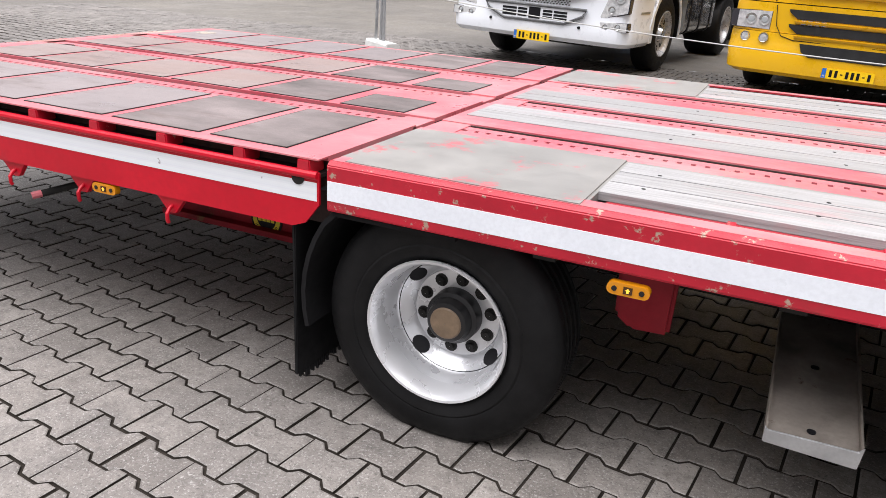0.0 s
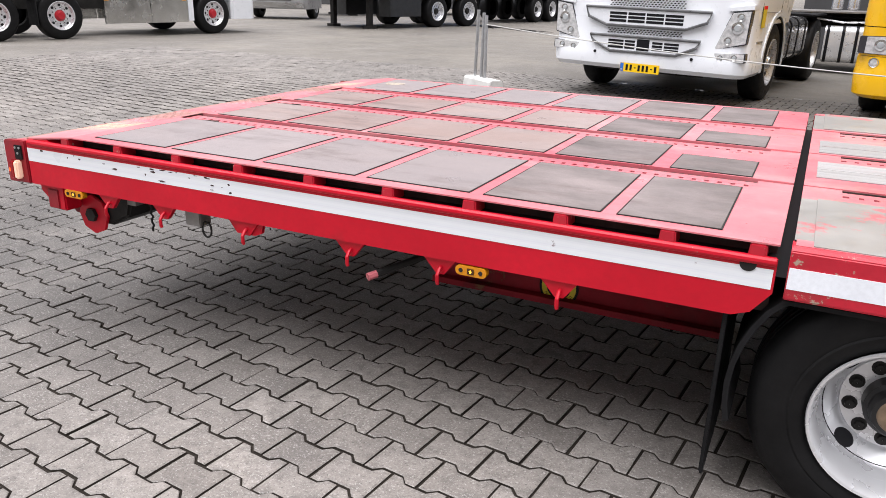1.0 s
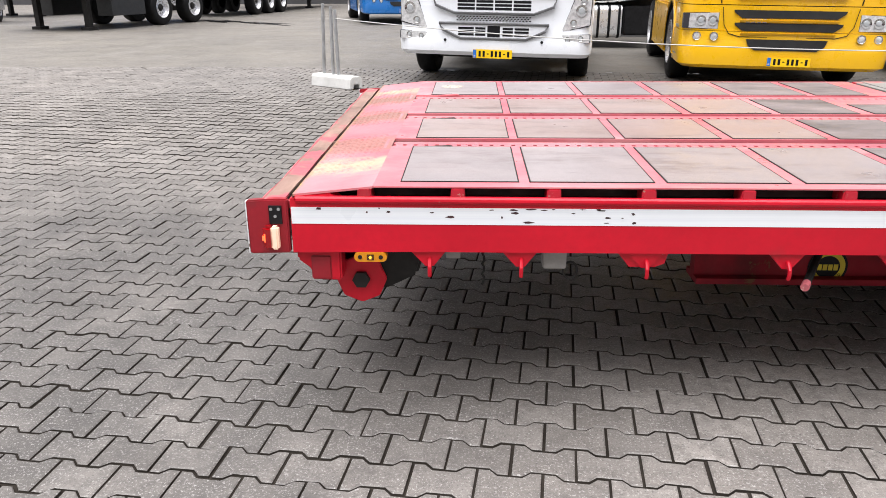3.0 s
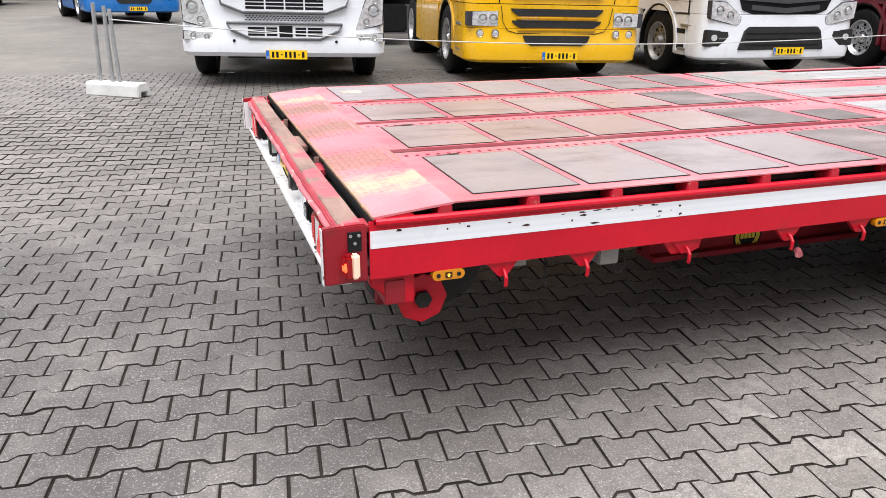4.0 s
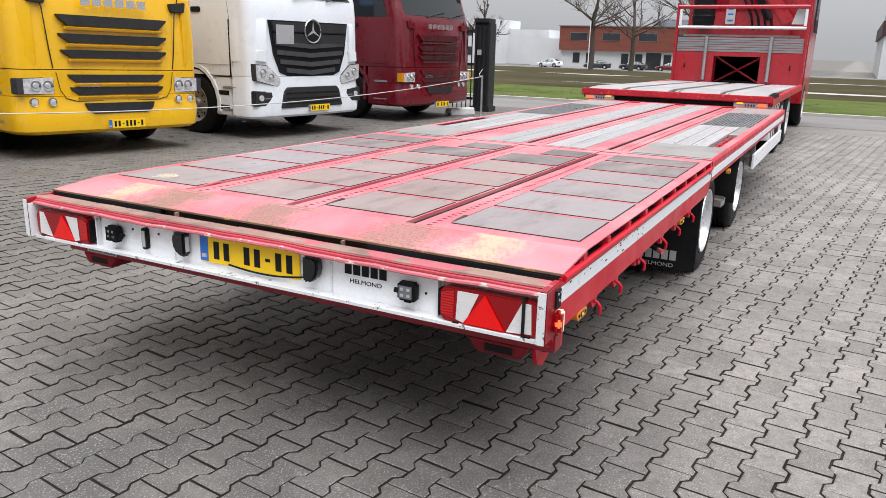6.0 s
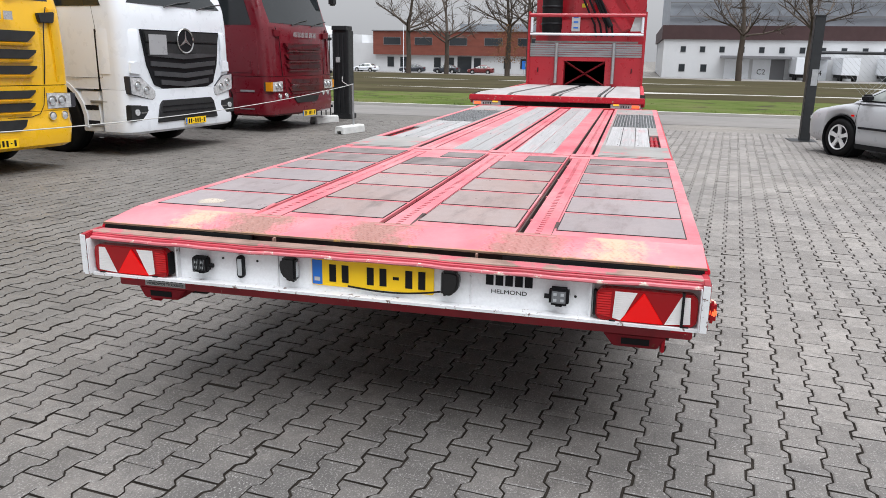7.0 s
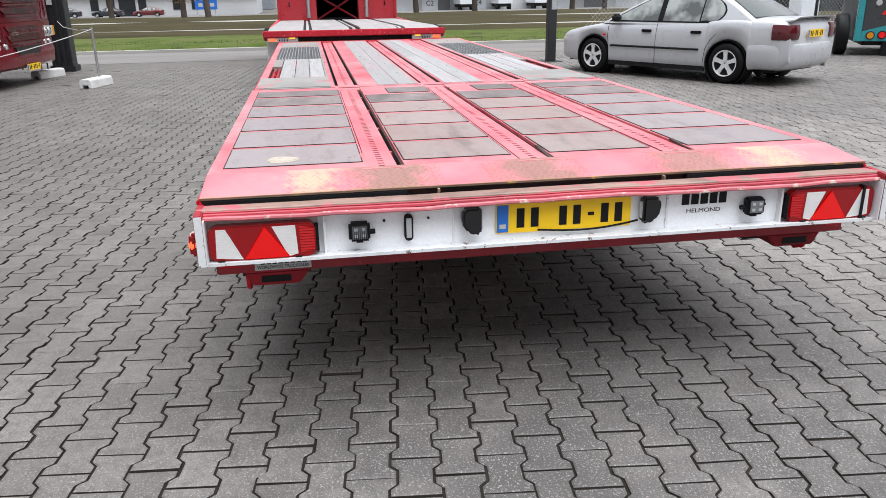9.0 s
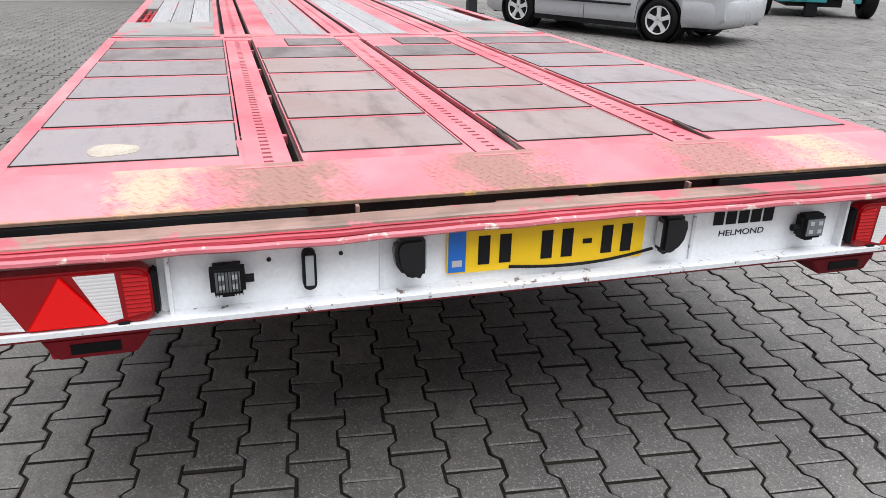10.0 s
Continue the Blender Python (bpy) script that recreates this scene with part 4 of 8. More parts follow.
    tagged(part("grating_mesh", g, M_GALV, gr), kind="stuff")

# front platform deck: faded red between the channels, rubbed pale along the edges
for y0, y1 in ((-0.524, -0.083), (0.083, 0.524)):
    part("front_deck", Geo().box(2.985, 8.3, y0, y1, 0.75, DECK - 0.001), M_DECK, trailer, "faded red steel deck")
for s in (-1, 1):
    def edge(x0, x1, a, b, z0, z1):
        part("edge_plate", Geo().box(x0, x1, min(s * a, s * b), max(s * a, s * b), z0, z1), M_DECKSTEEL, trailer)
    part("front_deck", Geo().box(2.985, 8.3, min(s * 0.69, s * 0.7195), max(s * 0.69, s * 0.7195), 0.75, DECK), M_DECK, trailer, "narrow faded red deck strip")
    edge(2.985, 3.7, 0.72, 1.206, 0.75, DECK)
    edge(3.7, 5.48, 0.72, 0.7395, 0.75, DECK)
    edge(3.7, 5.45, 0.74, 1.105, 0.75, 0.785)
    edge(4.7, 5.46, 1.106, 1.206, 0.75, DECK)
    edge(5.46, 5.499, 0.72, 1.206, 0.75, DECK)
    edge(5.5, 7.31, 0.72, 0.7395, 0.75, DECK)
    edge(7.31, 8.3, 0.72, 1.206, 0.75, DECK)
for y in GROOVES:
    g = Geo()
    for s in (-1, 1):
        g.box(3.1, 8.2, y + s * 0.0345 - 0.0225, y + s * 0.0345 + 0.0225, 0.792, 0.805)
    x = 3.12
    while x < 8.17:
        g.box(x, x + 0.027, y - 0.012, y + 0.012, 0.7921, 0.8048)
        x += 0.042
    part("lashing_rail", g, M_DECK, trailer, "perforated lashing rail in the deck")
    # Black again under the holes and along the channel, painted for shade.
    part("rail_bed", Geo().box(3.1, 8.2, y - 0.0115, y + 0.0115, 0.774, 0.788), M_INK, trailer)
    for s in (-1, 1):
        part("channel_wall", Geo().box(3.1, 8.25, y + s * 0.0795 - 0.003, y + s * 0.0795 + 0.003, 0.741, 0.806), M_RECESSDARK, trailer)
    part("channel_floor", Geo().box(2.985, 8.25, y - 0.076, y + 0.076, 0.725, 0.74), M_INK, trailer)
    part("channel_end", Geo().box(2.985, 3.1, y - 0.082, y + 0.082, 0.741, DECK - 0.004), M_DECK, trailer)
for y0, y1 in ((-0.385, -0.245), (-0.24, -0.1), (0.1, 0.24), (0.245, 0.385)):
    x = 3.02
    for x1 in (5.4, 8.25):
        part("plank", Geo().box(x, x1 - 0.004, y0, y1, DECK - 0.004, DECK + 0.002), M_WOOD, trailer, "weathered grey deck board")
        x = x1
random.seed(9)
g = Geo()
for y0 in (-1.0, -0.85, -0.32, -0.17, 0.17, 0.32, 0.85, 1.0):
    for k in range(10):
        g.disc((3.8 + 0.45 * k + random.uniform(-0.05, 0.05), y0 + random.uniform(-0.02, 0.02), DECK + 0.002), 0.006, "z", 0.002, 7)
tagged(part("screw_pattern", g, M_DARK, trailer), kind="stuff")
part("front_crossbeam", Geo().box(8.3, 8.42, -1.257, 1.257, 0.66, DECK), M_REDWORN, trailer, bevel=0.006)

# underframe
for s in (-1, 1):
    # From the mud flap forward the frame is drawn dark, not red.
    part("inner_beam", Geo().box(2.84, 8.3, s * 0.46 - 0.03, s * 0.46 + 0.03, 0.4, 0.72), M_DARK, trailer)
    part("inner_flange", Geo().box(2.84, 8.3, s * 0.46 - 0.075, s * 0.46 + 0.075, 0.375, 0.4), M_DARK, trailer)
    part("main_beam", Geo().box(1.62, 2.838, s * 0.46 - 0.03, s * 0.46 + 0.03, 0.23, 0.72), M_REDUNDER, trailer, "dull red chassis beam")
    part("beam_flange", Geo().box(1.62, 2.838, s * 0.46 - 0.075, s * 0.46 + 0.075, 0.205, 0.23), M_REDUNDER, trailer)
    part("beam_taper", Geo().prism([(0.2, 0.72), (1.62, 0.72), (1.62, 0.4), (0.2, 0.6)], "y", s * 0.49, s * 0.43), M_REDUNDER, trailer)
for x in (0.3, 0.75, 1.2, 1.65, 2.1, 2.55, 2.9, 3.6, 4.2, 5.3, 6.0, 6.7, 7.4, 8.1):
    part("cross_member", Geo().box(x - 0.03, x + 0.03, -1.18, 1.18, 0.63, 0.72), M_REDUNDER if x < 2.8 else M_DARK, trailer)
part("under_sheet", Geo().box(0.157, 8.28, -1.174, 1.174, 0.715, 0.722), M_DARK, trailer)
# Added black sheet: the shade in the seam between the platforms.
part("seam_floor", Geo().box(2.945, 2.985, -1.245, 1.245, 0.7235, 0.7245), M_INK, trailer)
ring = Geo()
lg = part("round_sticker", ring.disc((2.17, -0.4925, 0.27), 0.082, "y", 0.004, 28), M_INK, trailer, "round black sticker with a yellow rim")
rg = Geo()
rings = []
for k in range(29):
    a = 2 * math.pi * k / 28
    rings.append([(2.17 + r * math.cos(a), yv, 0.27 + r * math.sin(a)) for r, yv in ((0.072, -0.4948), (0.05, -0.4948), (0.05, -0.4945), (0.072, -0.4945))])
part("yellow_ring", rg.loft(rings, caps=False), M_PRINTYELLOW, lg)
g = Geo()
for k in range(4):
    g.box(2.128 + 0.022 * k, 2.145 + 0.022 * k, -0.4966, -0.4945, 0.257, 0.283)
tagged(part("small_print", g, M_PRINTYELLOW, lg), kind="stuff")

for k, c in enumerate("HELMOND"):
    a = radians(-90 + 19 * (k - 3))
    m = pose(2.17 + 0.066 * math.cos(a), -0.4952, 0.27 + 0.066 * math.sin(a), 90) @ Matrix.Rotation(a + radians(90), 4, "Z")
    words("letter", c, 0.012, m, M_INK, lg)


def wheel(parent, x, y, r, width, rim_r, face, holes=10, hub_m=None, label="", rim_m=None, dish=0.1, hub_r=0.085, hub_out=0.03, nut_r=0.135, nut=0.018, big=4):
    """A road wheel with its axle along y; face = -1 or 1 is the side that shows. Parts: tyre, rim, hub."""
    m = pose(x, y, r, 90 if face < 0 else -90)  # z of the profile points outwards
    h = width / 2
    prof = [(rim_r + 0.004, h - 0.03), (rim_r + 0.02, h - 0.004), (rim_r + 0.045, h), (r - 0.05, h - 0.004), (r - 0.018, h - 0.022), (r, h - 0.05), (r, -h + 0.05), (r - 0.02, -h + 0.02), (rim_r + 0.03, -h), (rim_r + 0.004, -h + 0.02)]
    tyre = part("wheel", Geo().lathe(prof, m, 48), M_TYRE, parent, label or "black truck tyre")
    grooves = Geo()
    for hh in (-0.055, 0.0, 0.055):
        grooves.lathe([(r + 0.0006, hh * width / 0.25 - 0.004), (r + 0.0012, hh * width / 0.25), (r + 0.0006, hh * width / 0.25 + 0.004)], m, 48)
    part("tread_groove", grooves, M_INK, tyre)
    d = h - dish
    rim = [(rim_r + 0.012, h - 0.012), (rim_r + 0.014, h + 0.001), (rim_r + 0.003, h + 0.004), (rim_r - 0.008, h - 0.006), (rim_r - 0.018, h - 0.035), (rim_r - 0.03, d + 0.02), (rim_r - 0.045, d + 0.004), (nut_r + 0.03, d), (nut_r + 0.024, d + 0.008), (hub_r, d + 0.008)]
    rm = part("rim", Geo().lathe(rim, m, 48), rim_m or M_RIM, tyre, "silver painted wheel rim")
    g = Geo()
    for k in range(holes):
        a = 2 * math.pi * (k + 0.3) / holes
        c = m @ Vector((nut_r * math.cos(a), nut_r * math.sin(a), d + 0.009))
        mm = Matrix.Translation(c) @ m.to_3x3().to_4x4()
        g.lathe([(0.001, 0.004), (nut, 0.003), (nut, -0.004)], mm, 10)
    tagged(part("nut_circle", g, M_DARK, rm), kind="stuff")
    if big:
        g = Geo()
        for k in range(big):
            a = 2 * math.pi * (k + 0.5) / big + 0.35
            rr = (rim_r - 0.045 + nut_r + 0.03) / 2
            c = m @ Vector((rr * math.cos(a), rr * math.sin(a), d + 0.003))
            mm = Matrix.Translation(c) @ m.to_3x3().to_4x4()
            g.lathe([(0.001, 0.002), (0.03, 0.0015), (0.032, -0.003)], mm, 14)
        tagged(part("hand_hole_circle", g, M_INK, rm), kind="stuff")
    hb = [(0.001, d + hub_out), (hub_r * 0.62, d + hub_out), (hub_r * 0.66, d + hub_out - 0.012), (hub_r * 0.98, d + hub_out - 0.06), (hub_r, d - 0.02)]
    part("hub", Geo().lathe(hb, m, 24), hub_m or M_DARK, rm)
    part("backing", Geo().lathe([(0.01, d - 0.012), (rim_r, d - 0.012)], m, 24), M_INK, rm)
    return tyre


M_HUBCAP = surf("dusty brown hub cap", (0.2, 0.14, 0.09), 0.6, var=0.3, scale=20)
AXLES = (3.31, 4.92)


def trailer_wheel(x, s):
    """A low 17.5 inch wheel: deep dish with a ring of nuts, four hand holes and a hub that stands out of the middle."""
    r, h, z = 0.374, 0.122, 0.347
    m = pose(x, s * 1.083, z, 90 if s < 0 else -90)

    def flat(g):
        g.v = [(p[0], p[1], max(p[2], 0.002)) for p in g.v]
        return g
    prof = [(0.212, h - 0.03), (0.226, h - 0.012), (0.24, h - 0.004), (0.262, h + 0.002), (0.268, h - 0.001), (0.274, h + 0.002), (0.315, h - 0.002), (0.34, h - 0.012), (0.356, h - 0.02), (0.36, h - 0.027), (0.368, h - 0.034), (r, h - 0.05)]
    for c in (0.055, 0.02, -0.02, -0.055):
        prof += [(r, c + 0.007), (r - 0.011, c + 0.005), (r - 0.011, c - 0.005), (r, c - 0.007)]
    prof += [(r, -h + 0.05), (0.352, -h + 0.018), (0.25, -h), (0.212, -h + 0.02)]
    tyre = part("wheel", flat(Geo().lathe(prof, m, 64)), M_TYRE, trailer, "black low-profile trailer tyre", angle=40)
    lugs = Geo()
    for k in range(60):
        a = 2 * math.pi * k / 60
        u = Vector((math.cos(a), math.sin(a), 0))
        w = Vector((-math.sin(a), math.cos(a), 0))
        q = [u * (r - 0.03) + w * 0.003 + Vector((0, 0, h - 0.0175)), u * (r - 0.03) - w * 0.003 + Vector((0, 0, h - 0.0175)), u * (r + 0.0006) - w * 0.003 + Vector((0, 0, h - 0.052)), u * (r + 0.0006) + w * 0.003 + Vector((0, 0, h - 0.052))]
        lugs.add([m @ p for p in q], [(0, 1, 2, 3)])
    tagged(part("shoulder_cuts", flat(lugs), M_INK, tyre), kind="stuff")
    d = h - 0.165
    rim = [(0.216, h - 0.018), (0.2215, h - 0.004), (0.219, h + 0.003), (0.212, h + 0.001), (0.207, h - 0.008), (0.201, h - 0.022), (0.196, h - 0.05), (0.193, h - 0.072), (0.196, h - 0.078), (0.194, h - 0.095), (0.188, h - 0.12), (0.182, h - 0.128), (0.165, d + 0.022), (0.145, d + 0.006), (0.1405, d), (0.138, d + 0.006), (0.1, d + 0.006), (0.08, d + 0.005)]
    rm = part("rim", Geo().lathe(rim, m, 64), M_RIM, tyre, "silver painted dished wheel rim", angle=24)
    for k in range(4):
        a = radians(50 + 90 * k)
        c = m @ Vector((0.1655 * math.cos(a), 0.1655 * math.sin(a), d + 0.0235))
        tip = m.to_3x3().to_4x4() @ Matrix.Rotation(a, 4, "Z") @ Matrix.Rotation(radians(-40), 4, "Y") @ Matrix.Diagonal((0.025, 0.034, 1, 1))
        part("hand_hole", Geo().lathe([(0.001, 0.0012), (0.93, 0.0012), (1.0, -0.001), (1.0, -0.008)], Matrix.Translation(c) @ tip, 20), M_INK, rm, "dark oval hand hole")
    for k in range(10):
        a = radians(36 * k + 12)
        c = m @ Vector((0.1125 * math.cos(a), 0.1125 * math.sin(a), d + 0.006))
        part("wheel_nut", Geo().lathe([(0.001, 0.014), (0.012, 0.013), (0.0135, 0.003), (0.0205, 0.0025), (0.021, -0.002)], Matrix.Translation(c) @ m.to_3x3().to_4x4(), 12), M_DARK, rm)
    part("disc_gap", Geo().lathe([(0.183, h - 0.1275), (0.1795, h - 0.1285), (0.1815, h - 0.1305)], m, 48), M_INK, rm)
    part("hub", Geo().lathe([(0.05, h - 0.078), (0.062, h - 0.082), (0.068, h - 0.1), (0.07, h - 0.112), (0.082, h - 0.118), (0.084, d)], m, 32), M_INKY, rm, "black hub")
    part("hub_cap", Geo().lathe([(0.001, h - 0.072), (0.046, h - 0.073), (0.05, h - 0.077), (0.051, h - 0.09)], m, 28), M_HUBCAP, rm, "dusty brown hub cap")
    return tyre


M_INKY = plain("oily black hub", (0.01, 0.01, 0.011), 0.4)
for x in AXLES:
    part("axle", Geo().tube([(x, -1.0, 0.347), (x, 1.0, 0.347)], 0.06, 12), M_DARK, trailer)
    for s in (-1, 1):
        trailer_wheel(x, s)
        # mudguard
        rings = []
        for k in range(15):
            a = radians(82 + 112 * k / 14)
            cx, cz = math.cos(a), math.sin(a)
            rings.append([(x + 0.435 * cx, s * 1.235, min(0.66, 0.378 + 0.435 * cz)), (x + 0.435 * cx, s * 0.9, min(0.66, 0.378 + 0.435 * cz)), (x + 0.42 * cx, s * 0.9, min(0.648, 0.378 + 0.42 * cz)), (x + 0.42 * cx, s * 1.235, min(0.648, 0.378 + 0.42 * cz))])
        part("mudguard", Geo().loft(rings), M_BLACK, trailer, "black plastic mudguard", angle=50)
for s in (-1, 1):
    fl = part("mud_flap", Geo().box(2.845, 2.857, min(s * 0.74, s * 1.235), max(s * 0.74, s * 1.235), 0.09, 0.6), M_BLACK, trailer, "black rubber mud flap with pale block mark", bevel=0.003)
    g = Geo()
    for k in range(5):
        y = s * 0.99 + 0.13 - 0.053 * k
        g.box(2.8435, 2.845, y - 0.042, y, 0.152, 0.218)
    tagged(part("block_mark", g, M_PRINTWHITE, fl), kind="stuff")
    words("town_lettering", "HELMOND", 0.026, Matrix(((0, 0, -1, 2.8445), (-1, 0, 0, s * 0.99), (0, 1, 0, 0.105), (0, 0, 0, 1))), M_PRINTWHITE, fl, 0.22)
    g = Geo()
    random.seed(3)
    for k in range(40):
        y = s * (0.745 + 0.012 * k)
        g.box(2.847, 2.855, y - 0.003, y + 0.003, 0.09 - random.uniform(0.01, 0.035), 0.091)
    tagged(part("flap_fringe", g, M_BLACK, fl), kind="stuff")
    # things between the wheels
    part("airbag_bracket", Geo().prism([(3.77, 0.64), (3.93, 0.64), (3.925, 0.43), (3.82, 0.425), (3.775, 0.46)], "y", s * 1.0, s * 1.04), M_REDUNDER, trailer, bevel=0.01)
    M_CHOCK = surf("rust-stained galvanised tray", (0.36, 0.32, 0.28), 0.5, 0.4, var=0.3, scale=5, fine=70, wear=((0.13, 0.07, 0.045), 0.4, 7.0), dirt=((0.07, 0.06, 0.05), 0.5, 4.0))
    ch = part("chock_tray", Geo().prism([(s * 1.17, 0.304), (s * 1.17, 0.31), (s * 0.49, 0.378), (s * 0.49, 0.372)], "x", 4.206, 4.41), M_CHOCK, trailer, "rust-stained grey chock tray below the frame")
    part("tray_lip", Geo().prism([(4.2, 0.326), (4.2, 0.279), (4.412, 0.272), (4.418, 0.334), (4.406, 0.32), (4.206, 0.316)], "y", s * 1.176, s * 1.17), M_GALV, ch, "bright bent front lip", bevel=0.002)
    for x in (4.2, 4.41):
        part("tray_edge", Geo().prism([(s * 1.17, 0.282), (s * 1.17, 0.334), (s * 0.49, 0.402), (s * 0.49, 0.35)], "x", x, x + 0.006), M_CHOCK, ch, bevel=0.002)
    for y in (1.13, 0.83):
        part("tray_hole", Geo().disc((4.305, s * y, 0.3105 + (1.17 - y) * 0.1), 0.011, "z", 0.004, 12), M_INK, ch)
    # side guard towards the front
    sg = part("side_guard", Geo().box(5.42, 8.2, min(s * 1.24, s * 1.262), max(s * 1.24, s * 1.262), 0.44, 0.58), M_WHITE, trailer, "white side guard plank", bevel=0.004)
    for x in (5.6, 7.9):
        part("guard_bracket", Geo().box(x, x + 0.05, min(s * 1.2, s * 1.24), max(s * 1.2, s * 1.24), 0.44, 0.7), M_STEEL, sg)
part("chain", Geo().tube([(0.72 + 0.004 * math.sin(k * 2.2), -1.2 + 0.004 * math.cos(k * 2.2), 0.6 - 0.012 * k) for k in range(12)], 0.0045, 6), M_DARK, trailer, "short hanging chain")
ringpts = [(1.0 + 0.022 * math.cos(a), -1.2, 0.52 + 0.03 * math.sin(a)) for a in (2 * math.pi * k / 16 for k in range(17))]
part("lashing_ring", Geo().tube(ringpts, 0.004, 6), M_DARK, trailer)

# ---- parked trucks ----
M_VWHITE = lacquer("white truck paint", (0.86, 0.89, 0.93), 0.04)
M_TANK = surf("brushed tank metal", (0.75, 0.76, 0.78), 0.32, 0.5, var=0.08, scale=4, bump=0.02)
M_VYELLOW = lacquer("yellow truck paint", (0.9, 0.5, 0.003), dirt=(0.3, 0.2, 0.05))
M_VRED = lacquer("dark red truck paint", (0.145, 0.003, 0.011), dirt=(0.1, 0.06, 0.06))
M_VBLUE = lacquer("blue truck paint", (0.01, 0.16, 0.5))
M_VGREY = lacquer("grey truck paint", (0.4, 0.4, 0.41))
M_GRILLE = surf("black grille plastic", (0.018, 0.019, 0.02), 0.45, var=0.3, scale=8)
M_RIBGREY = surf("dark grey grille plastic", (0.055, 0.056, 0.06), 0.38, var=0.2, scale=8)
M_SCOOP = lacquer("recessed white paint", (0.86, 0.89, 0.93), 0.04)
M_LAMPDARK = plain("dark lamp bowl", (0.07, 0.07, 0.08), 0.25, 0.4)
M_STEELDARK = surf("dark grey trim", (0.16, 0.165, 0.17), 0.35, 0.5, var=0.15, scale=8)
M_RIMSHINE = surf("polished wheel steel", (0.55, 0.55, 0.56), 0.3, 0.5, var=0.15, scale=9, dirt=((0.2, 0.18, 0.16), 0.42, 10.0))
M_LAMPGLASS = surf("faceted headlamp glass", (0.78, 0.8, 0.82), 0.1, 0.3, var=0.4, scale=24, fine=45, bump=0.4)
M_SKIRT = surf("polished skirt steel", (0.62, 0.62, 0.6), 0.22, 1.0, var=0.12, scale=1.2, fine=3, bump=0.0)
M_SILVER = plain("silver letters", (0.65, 0.65, 0.66), 0.25, 0.8)


def cab_ring(z, hw, yf, yb, r, bow=0.05):
    """A level section through a cab: rounded front corners, bowed front. Front faces -y."""
    pts = []
    for k in range(5):
        x = (hw - r) * (-1 + 2 * k / 4)
        pts.append((x, yf - bow * (1 - (x / hw) ** 2), z))
    for k in range(1, 6):
        a = radians(-90 + 90 * k / 5)
        pts.append((hw - r + r * math.cos(a), yf + r + r * math.sin(a) - bow * (1 - ((hw - r) / hw) ** 2) * (1 - k / 5), z))
    pts += [(hw, yb - 0.06, z), (hw - 0.06, yb, z), (-hw + 0.06, yb, z), (-hw, yb - 0.06, z)]
    for k in range(0, 5):
        a = radians(180 + 90 * k / 5)
        pts.append((-hw + r + r * math.cos(a), yf + r + r * math.sin(a) - bow * (1 - ((hw - r) / hw) ** 2) * (k / 5), z))
    return pts


def cab_shell(truck, paint, sections, r=0.16):
    return part("cab", Geo().loft([cab_ring(z, hw, yf, yb, r) for z, hw, yf, yb in sections]), paint, truck, angle=28)


def mirrored(poly, s):
    return [(s * x, z) for x, z in poly]


def head_lamp(truck, poly, y0, y1, s, bulbs):
    l = part("head_lamp", Geo().prism(mirrored(poly, s), "y", y0, y1), M_LAMPDARK, truck, "clear head lamp in a dark bowl", bevel=0.006)
    cx, cz = sum(p[0] for p in poly) / len(poly), sum(p[1] for p in poly) / len(poly)
    inner = [(cx + (x - cx) * 0.93, cz + (z - cz) * 0.93) for x, z in poly]
    part("lens", Geo().prism(mirrored(inner, s), "y", y0 - 0.005, y0 + 0.002), M_LAMPGLASS, l)
    for bx, bz, br in bulbs:
        part("reflector", Geo().lathe([(br * 0.25, -0.004), (br * 0.7, 0.004), (br, 0.01), (br, -0.01)], pose(s * bx, y0 - 0.006, bz, 90), 18), M_CHROME, l)
        part("bulb", Geo().lathe([(0.001, 0.012), (br * 0.5, 0.01), (br * 0.62, 0.0)], pose(s * bx, y0 - 0.006, bz, 90), 16), M_LED, l)
    return l


